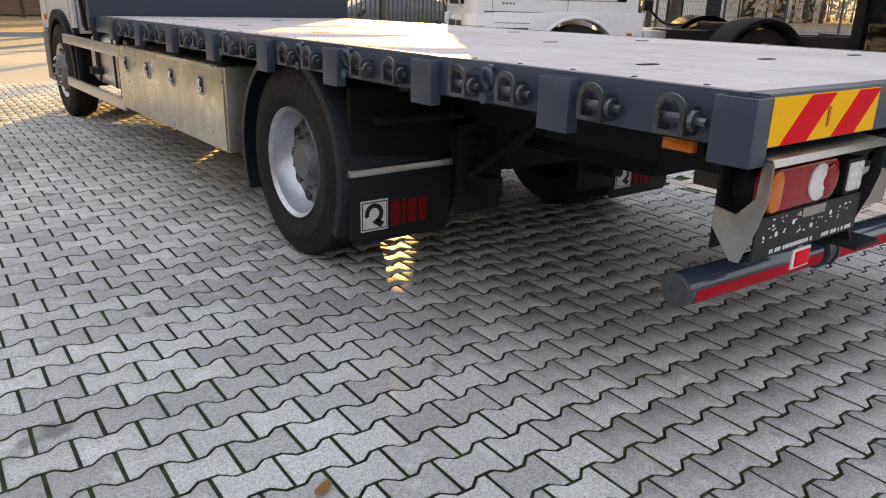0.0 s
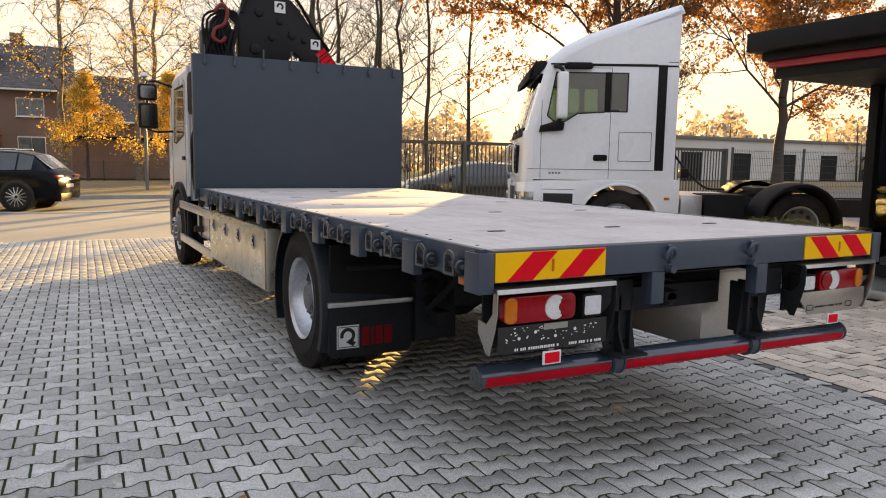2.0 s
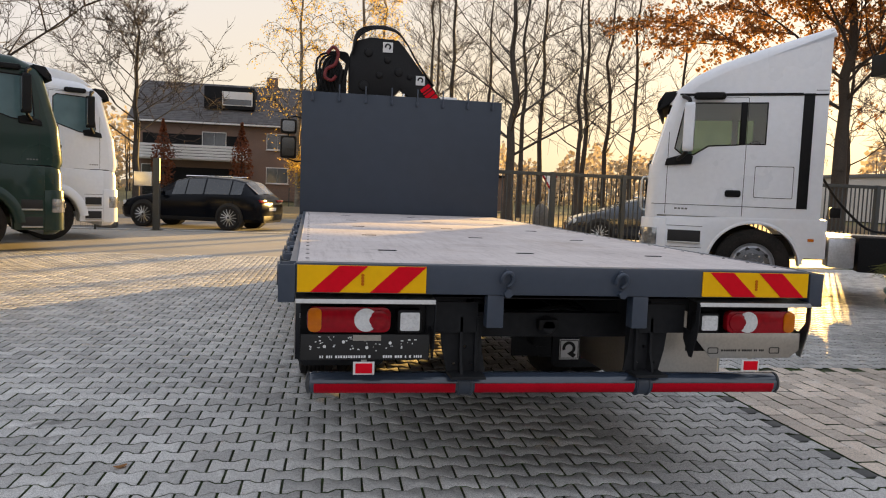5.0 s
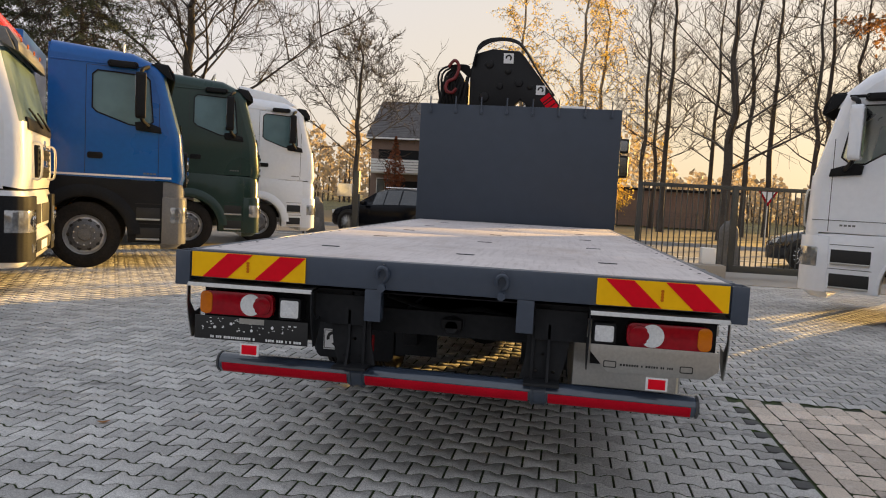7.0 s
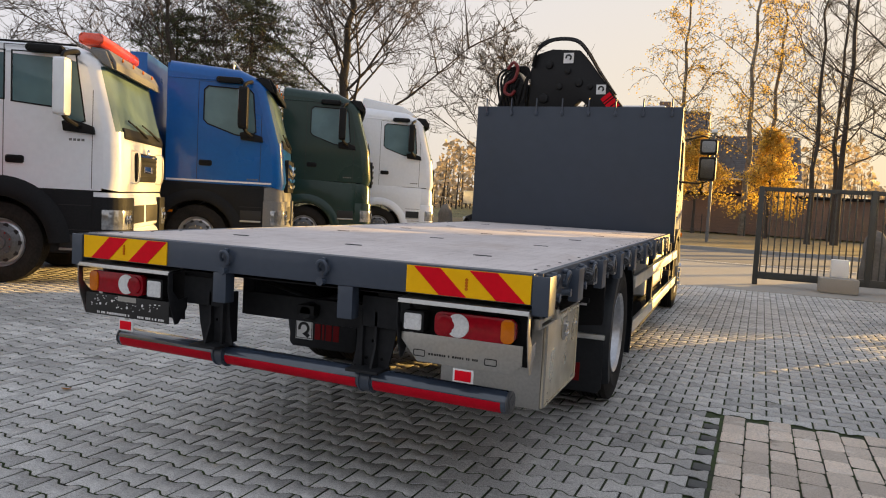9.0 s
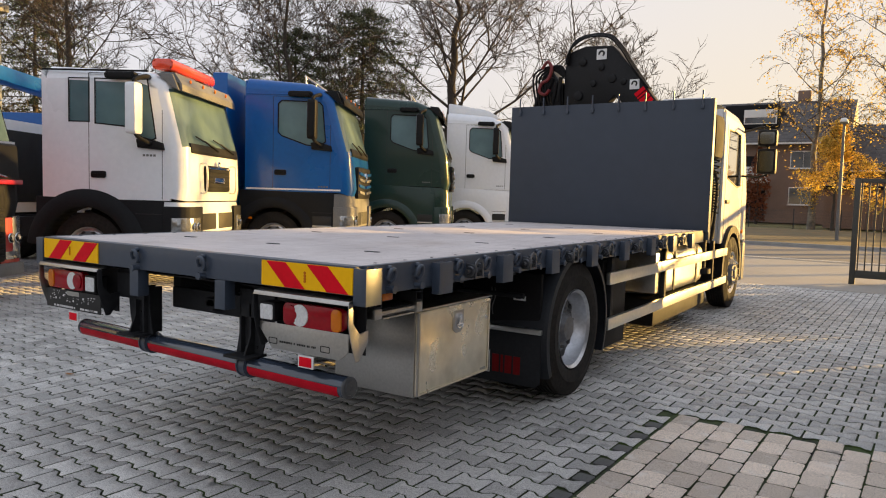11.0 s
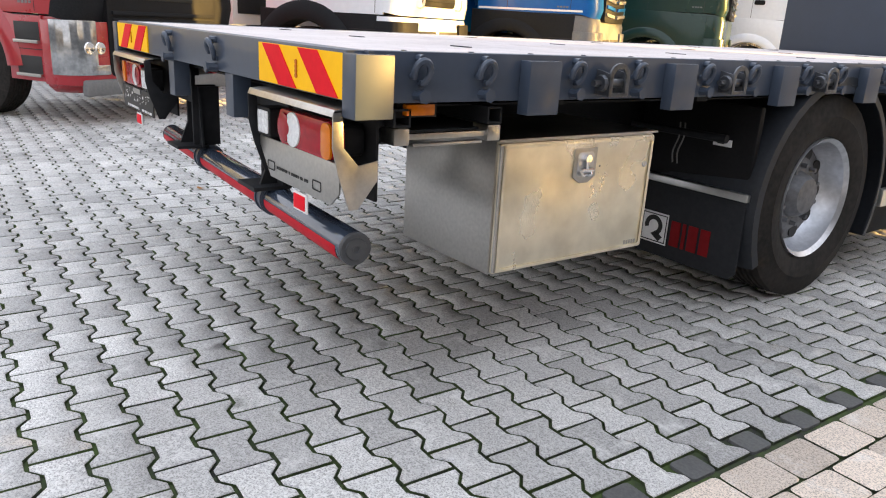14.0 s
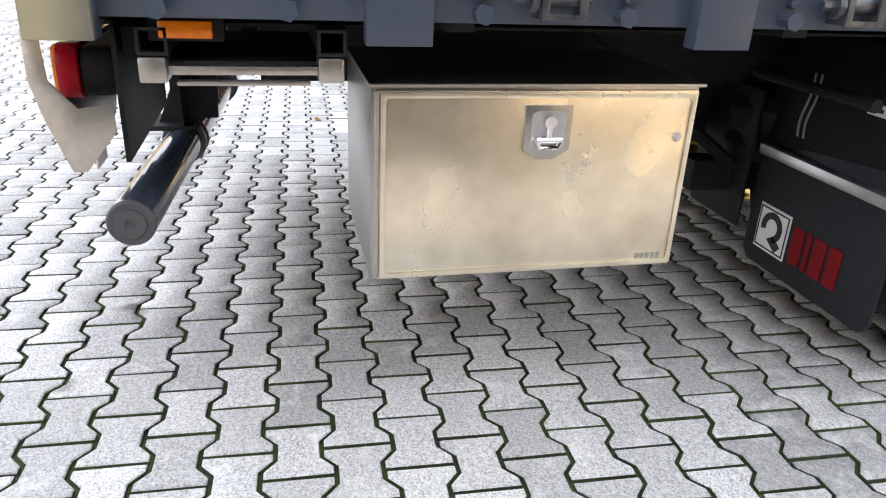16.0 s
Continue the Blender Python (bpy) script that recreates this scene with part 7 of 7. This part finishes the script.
def rail_fence(name, label, x0, x1, y, h, step, mid=(), group="", base=0.22):
    t = thing(name, label, "gate" if "gate" in name else "fence", (x0, y, 0), 0, group)
    L = x1 - x0
    bx("top_rail", M_FENCE, t, 0, L, -0.04, 0.04, h - 0.08, h, 0.006)
    bx("bottom_rail", M_FENCE, t, 0, L, -0.05, 0.05, base - 0.1, base + 0.04, 0.006)
    me = None
    n = int(L / step)
    for i in range(1, n):
        if me is None:
            ob = bx("bar", M_FENCE, t, -0.012, 0.012, -0.012, 0.012, base + 0.04, h - 0.08, 0.002)
            me = ob.data
            ob.location = (i * step, 0, 0)
        else:
            shared("bar", me, t, (i * step, 0, 0))
    for x in (0.04, *mid, L - 0.04):
        bx("post", M_FENCE, t, x - 0.05, x + 0.05, -0.055, 0.055, 0.0 if x in (0.04,) else base - 0.1, h + 0.01, 0.006)
    return t


def mesh_fence(name, label, p0, p1, h, post_step=2.5, group=""):
    p0, p1 = Vector(p0), Vector(p1)
    d = p1 - p0
    t = thing(name, label, "fence", (*p0, 0), math.degrees(math.atan2(d.y, d.x)), group)
    L = d.length
    bm = nb()
    k = 0.0
    while k < L:
        rod(bm, (k, 0, 0.05), (k, 0, h), 0.004, seg=3)
        k += 0.06
    z = 0.1
    while z < h:
        rod(bm, (0, 0.006, z), (L, 0.006, z), 0.005, seg=3)
        z += 0.2
    tagged(part("wire_mesh", bm, M_FENCE, t, "welded wire mesh", smooth=0), kind="stuff")
    x = 0.0
    while x <= L + 0.01:
        bx("post", M_FENCE, t, x - 0.03, x + 0.03, -0.06, -0.01, 0, h + 0.05, 0.004)
        x += post_step
    return t


def build_street():
    g = rail_fence("sliding_gate", "dark metal sliding gate with upright bars", 2.35, 7.9, 13.0, 1.95, 0.115, (2.0, 3.75))
    bx("gate_motor", M_WHITEP, g, 1.35, 1.65, -0.3, -0.1, 0.28, 0.62, 0.02, "white gate motor box")
    tagged(part("gate_block", box(nb(), 3.5, 4.15, 12.4, 12.85, 0, 0.28, 0.02), M_APRON), "concrete block carrying the gate motor", "block")
    rail_fence("bar_fence", "dark metal bar fence beside the yard", 8.0, 14.5, 12.4, 1.95, 0.115, (2.2, 4.4))
    mesh_fence("mesh_fence", "dark welded mesh fence behind the tractor", (14.6, 12.3), (30, 9.0), 1.95, 2.5)
    mesh_fence("mesh_fence", "thin dark mesh fence beside the trucks", (-7.0, 18.4), (-26, 16.5), 1.7, 2.5)
    mesh_fence("garden_fence", "low wire garden fence at the house", (-30, 45.5), (20, 45.5), 1.2, 2.5)
    # gate stop post with a small box
    p = thing("gate_post", "dark square gate post with grey intercom box", "post", (-5.44, 18.7, 0))
    bx("shaft", M_FENCE, p, -0.09, 0.09, -0.09, 0.09, 0, 2.05, 0.01)
    bx("foot_plate", M_FENCE, p, -0.16, 0.16, -0.16, 0.16, 0, 0.02, 0.003)
    bx("intercom", M_ALU, p, -0.6, -0.12, -0.06, 0.06, 1.25, 1.65, 0.02)
    # street lamp
    lp = thing("street_lamp", "slim grey street lamp with small hood", "street lamp", (0.85, 31.0, 0.07))
    part("pole", rod(nb(), (0, 0, 0), (0, 0, 4.7), 0.075, 0.05, 12), M_BUMP, lp)
    part("lamp_head", prism(nb(), [(-0.16, 4.72), (0.14, 4.72), (0.1, 4.9), (-0.1, 4.9)], "y", -0.28, 0.28, 0.04), M_ALU, lp)
    # round sign beyond the gate
    sg = thing("road_sign", "small triangular road sign on a grey post", "sign", (9.0, 27.0, 0.07))
    part("pole", rod(nb(), (0, 0, 0), (0, 0, 2.2), 0.03), M_ALU, sg)
    part("face", prism(nb(), [(-0.4, 2.25), (0.4, 2.25), (0.0, 1.6)], "y", -0.03, -0.01, 0.005), M_LENSRED, sg)
    part("face_field", prism(nb(), [(-0.26, 2.18), (0.26, 2.18), (0.0, 1.76)], "y", -0.036, -0.0305), M_WHITEP, sg)
    # weathered seated statues (plain shapes)
    for x, y, rz in ((4.75, 14.9, 20), (-7.0, 19.6, 200)):
        bm = nb()
        lathe(bm, [(0.0, 0.32), (0.1, 0.34), (0.45, 0.3), (0.8, 0.25), (1.0, 0.27), (1.2, 0.22), (1.36, 0.12), (1.4, 0.02)], (0, 0, 0), "z", 18)
        lathe(bm, [(0.0, 0.14), (0.3, 0.16), (0.62, 0.11), (0.66, 0.02)], (0, 0.24, 0), "z", 12)
        for v in bm.verts:
            v.co += noise.noise_vector(v.co * 5.0) * 0.05
            v.co.z = max(v.co.z, 0.0)
        ob = part("stone_statue", bm, material("statue_stone", (0.15, 0.14, 0.13), (0.09, 0.085, 0.08), rough=0.9, grain=20, bump=0.6), None, smooth=60)
        ob.location, ob.rotation_euler, ob.scale = (x, y, 0), (0, 0, radians(rz)), (0.9, 0.9, 0.85)
        tagged(ob, "weathered grey stone statue on the ground", "statue", "stone statues")
    # urns with tufts of pale grass
    M_URN = material("verdigris_urn", (0.05, 0.12, 0.11), (0.09, 0.1, 0.08), rough=0.55, grain=25, blotch=6, bump=0.4)
    for k, (x, y) in enumerate(((4.9, 2.78), (5.35, 3.7))):
        u = thing("planter_urn", "green fluted garden urn with tufted grass", "planter", (x, y, 0), 0, "garden urns")
        part("foot", lathe(nb(), [(0, 0.2), (0.03, 0.2), (0.06, 0.13), (0.14, 0.09), (0.2, 0.07)], (0, 0, 0), "z", 24), M_URN, u)
        bm = lathe(nb(), [(0.2, 0.07), (0.24, 0.14), (0.3, 0.22), (0.4, 0.27), (0.46, 0.25), (0.5, 0.29), (0.54, 0.29), (0.54, 0.25), (0.5, 0.23)], (0, 0, 0), "z", 32)
        for v in bm.verts:
            a = math.atan2(v.co.y, v.co.x)
            if 0.22 < v.co.z < 0.45:
                v.co.xy *= 1 + 0.03 * math.cos(16 * a)
        part("bowl", bm, M_URN, u)
        rng = random.Random(200 + k)
        m = Mesh()
        for i in range(420):
            a, r0, L = rng.uniform(0, 6.28), rng.uniform(0, 0.16), rng.uniform(0.25, 0.42)
            p = Vector((r0 * math.cos(a), r0 * math.sin(a), 0.5))
            out = Vector((math.cos(a), math.sin(a), 0))
            q = p + out * L * rng.uniform(0.2, 0.5) + Vector((0, 0, L * 0.75))
            e = q + out * L * 0.45 + Vector((0, 0, -L * rng.uniform(0.0, 0.35)))
            m.seg(p, q, 0.004, 0.0035, 3)
            m.seg(q, e, 0.0035, 0.001, 3)
        m.make("grass_tuft", M_LEAFP, u, "stuff", "arching pale grass blades")
    # fallen leaf
    bm = nb()
    vs = [bm.verts.new((0.035 * math.cos(a) * (1 if abs(math.cos(a)) > 0.5 else 0.9), 0.018 * math.sin(a), 0.006 + 0.008 * math.cos(a) ** 2)) for a in np.linspace(0, 2 * math.pi, 13)[:-1]]
    bm.faces.new(vs)
    ob = tagged(part("fallen_leaf", bm, M_LEAFO), "single orange leaf fallen on the pavers", "leaf")
    ob.location, ob.rotation_euler = (-2.05, 0.64, 0.0), (0, 0, 0.5)
    # booth with a dark canopy
    b = thing("office_booth", "small glazed office with black canopy and red band", "booth", (0, 0, 0))
    for y0, y1, z0, z1, mt, nm, x0 in ((-3.0, 3.7, 2.78, 3.0, M_BLACK, "canopy_top", 4.58), (-2.9, 3.6, 2.68, 2.78, M_BLACK, "canopy_fascia", 4.74), (-2.85, 3.55, 2.6, 2.68, M_TRIMRED, "canopy_band", 4.8), (-2.8, 3.5, 2.48, 2.6, M_BLACK, "canopy_lower", 4.86)):
        bx(nm, mt, b, x0, 10.5, y0, y1, z0, z1, 0.012)
    bx("booth_wall", M_PLASTIC, b, 6.4, 10.4, -2.7, 3.3, 0.1, 0.25, 0.02)
    for x, y in ((6.4, 3.2), (8.4, 3.2), (10.3, 3.2), (6.4, -2.6), (6.4, 0.4)):
        bx("booth_post", M_BLACK, b, x - 0.06, x + 0.06, y - 0.06, y + 0.06, 0.1, 2.48, 0.01)
    for y0, y1 in ((-2.5, 0.3), (0.5, 3.1)):
        bx("glazing", M_DGLASS, b, 6.39, 6.41, y0, y1, 0.26, 2.46, 0)
        bx("door_frame", M_STEEL, b, 6.35, 6.385, (y0 + y1) / 2 - 0.03, (y0 + y1) / 2 + 0.03, 0.26, 2.46, 0.005)
    for x0, x1 in ((6.5, 8.3), (8.5, 10.2)):
        bx("glazing", M_DGLASS, b, x0, x1, 3.19, 3.21, 0.26, 2.46, 0)
        part("pull_handle", tube(nb(), [((x0 + x1) / 2, 3.24, 1.0), ((x0 + x1) / 2, 3.3, 1.02), ((x0 + x1) / 2, 3.3, 1.48), ((x0 + x1) / 2, 3.24, 1.5)], 0.015), M_CHROME, b)
    bx("inner_wall", M_RENDERW, b, 9.9, 10.0, -2.5, 3.0, 0.12, 2.47, 0)
    part("checker_step", box(nb(), 5.3, 10.4, 2.2, 3.3, 0.0, 0.1, 0.008), M_ALU, b, "chequer plate step")
    # car behind the gate and one at the far fence
    car("parked_car", "dark grey car parked behind the gate", (8.6, 17.0, 0), 75, material("dark_grey_car", (0.02, 0.02, 0.024), rough=0.15, coat=0.6, rough_var=0.04), 4.6, 1.45)
    car("parked_car", "black estate car standing in the street", (-4.5, 20.96, 0), 70, M_CARBLACK, 4.7, 1.6)


# ---- houses ----
def window_unit(parent, x, z, w, h, y, n=2):
    f = bx("window", M_FRAME, parent, x - w / 2, x + w / 2, y - 0.06, y + 0.02, z, z + h, 0.01, "white framed window")
    pw = (w - 0.1) / n
    for i in range(n):
        bx("pane", M_PANE, f, x - w / 2 + 0.06 + i * pw, x - w / 2 + 0.04 + (i + 1) * pw, y - 0.066, y - 0.0602, z + 0.07, z + h - 0.07, 0)
    bx("sill", M_FRAME, f, x - w / 2 - 0.06, x + w / 2 + 0.06, y - 0.16, y - 0.0, z - 0.06, z - 0.001, 0.005)


def build_house(label, x0, x1, y0, depth, eave, ridge, wins, seed, dormers=(), balcony=None, chimney=None):
    h = thing("house", label, "house", (0, 0, 0))
    bx("wall", M_BRICK, h, x0, x1, y0, y0 + depth, 0, eave, 0)
    y1, ym = y0 + depth, y0 + depth / 2
    bm = prism(nb(), [(y0 - 0.6, eave - 0.12), (ym, ridge), (y1 + 0.6, eave - 0.12), (y1 + 0.6, eave - 0.3), (y0 - 0.6, eave - 0.3)], "x", x0 - 0.4, x1 + 0.4)
    roof = part("roof", bm, M_ROOF, h)
    # tile courses
    rise, run = ridge - eave + 0.12, ym - y0 + 0.6
    m = Mesh()
    nrow, ncol = 22, int((x1 - x0 + 0.8) / 0.42)
    for i in range(nrow):
        f0, f1 = i / nrow, (i + 1.1) / nrow
        for k in range(ncol):
            xa = x0 - 0.4 + k * 0.42
            b = len(m.v)
            for xx, f, up in ((xa, f0, 0.09), (xa + 0.4, f0, 0.09), (xa + 0.4, min(f1, 1), 0.04), (xa, min(f1, 1), 0.04)):
                m.v.append(Vector((xx, y0 - 0.6 + run * f, eave - 0.12 + rise * f + up)))
            m.v += [Vector((xa, y0 - 0.6 + run * f0, eave - 0.12 + rise * f0)), Vector((xa + 0.4, y0 - 0.6 + run * f0, eave - 0.12 + rise * f0))]
            m.f += [(b, b + 1, b + 2, b + 3), (b + 4, b + 5, b + 1, b)]
    m.make("roof_tiles", M_ROOF, roof, "stuff", "dark grey roof tiles in courses")
    bx("gutter", M_FRAME, h, x0 - 0.4, x1 + 0.4, y0 - 0.75, y0 - 0.6, eave - 0.3, eave - 0.16, 0.02)
    for x, z, w, hh in wins:
        window_unit(h, x, z, w, hh, y0 - 0.005)
    for x, w in dormers:
        z0 = eave + 1.2
        d = bx("dormer", M_PLASTIC, h, x - w / 2, x + w / 2, y0 + 0.9, y0 + 4.5, z0, z0 + 1.9, 0.02)
        bx("dormer_window", M_FRAME, d, x - w / 2 + 1.5, x + w / 2 - 0.15, y0 + 0.85, y0 + 0.899, z0 + 0.3, z0 + 1.5, 0.01)
        bx("dormer_pane", M_PANE, d, x - w / 2 + 1.6, x + w / 2 - 0.25, y0 + 0.84, y0 + 0.849, z0 + 0.38, z0 + 0.85, 0)
    if balcony:
        b0, b1 = balcony
        bal = bx("balcony", M_RENDERW, h, b0, b1, y0 - 1.6, y0 - 0.01, 3.2, 3.4, 0.01)
        for k in range(5):
            bx("balcony_board", M_FRAME, bal, b0, b1, y0 - 1.66, y0 - 1.61, 3.3 + 0.24 * k, 3.5 + 0.24 * k, 0.01)
        # dark sheets on the wall stand for the shadow behind and below the balcony
        bx("balcony_shadow_sheet", M_PLASTIC, bal, b0 + 0.3, b1 - 0.3, y0 - 0.04, y0 - 0.012, 3.5, 5.4, 0)
        bx("patio_shadow_sheet", M_PLASTIC, bal, b0 + 0.3, b1 - 0.3, y0 - 0.04, y0 - 0.012, 0.2, 2.6, 0)
    if chimney is not None:
        bx("chimney", M_BRICK, h, chimney - 0.5, chimney + 0.5, ym - 0.4, ym + 0.4, ridge - 1.0, ridge + 0.9, 0.02)
    return h


def build_houses():
    build_house("brown brick house with dark tiled roof and white balcony", -15.8, -1.2, 62.0, 11.0, 6.6, 10.4, [(-4.0, 4.4, 1.9, 1.4), (-4.0, 1.5, 1.9, 1.4), (-9.3, 4.2, 2.0, 1.5), (-14.4, 1.4, 1.6, 1.4)], 1, [(-8.2, 4.2)], (-15.4, -6.4), -4.8)
    build_house("brown house with steep roof behind the birches", -0.5, 6.5, 66.0, 10.0, 4.6, 8.6, [(1.2, 1.4, 1.6, 1.3), (4.4, 1.4, 1.6, 1.3)], 2)
    # long pale commercial building beyond the fence
    t = thing("low_building", "long white flat-roofed hall with dark doors", "building", (0, 0, 0))
    bx("wall", M_RENDERW, t, 51, 105, 52, 66, 0, 4.2, 0)
    bx("roof_edge", M_BUMP, t, 50.8, 105.2, 51.8, 66.2, 4.2, 4.55, 0.02)
    for k in range(7):
        bx("dark_door", M_PLASTIC, t, 54 + 7.5 * k, 57 + 7.5 * k, 51.96, 51.998, 0, 2.9, 0)
    t = thing("garden_wall", "low brown building behind the verge", "building", (0, 0, 0))
    bx("wall", M_BRICK, t, -1.5, 14, 52, 56, 0, 2.6, 0)
    bx("roof_edge", M_PLASTIC, t, -1.7, 14.2, 51.8, 56.2, 2.6, 2.8, 0.02)
    # office building behind the parked trucks
    t = thing("yard_building", "grey-beige flat-roofed hall behind the parked trucks", "building", (0, 0, 0))
    bx("wall", M_CURTAIN, t, -40, -24, -14, 11, 0, 7.4, 0)
    bx("roof_edge", M_BUMP, t, -40.2, -23.8, -14.2, 11.2, 7.4, 7.7, 0.02)
    # plain unseen hall added behind the camera, dark so it returns little sunlight
    t = thing("unseen_rear_hall", "added unseen anthracite hall closing the yard", "building", (0, 0, 0))
    bx("wall", M_PLASTIC, t, -20, 30, -40, -34, 0, 5.0, 0)
    bx("roof_edge", M_BUMP, t, -20.2, 30.2, -40.2, -33.8, 5.0, 5.3, 0.02)


build_houses()
build_flatbed()
build_trucks()
build_street()
build_trees()
build_paving()
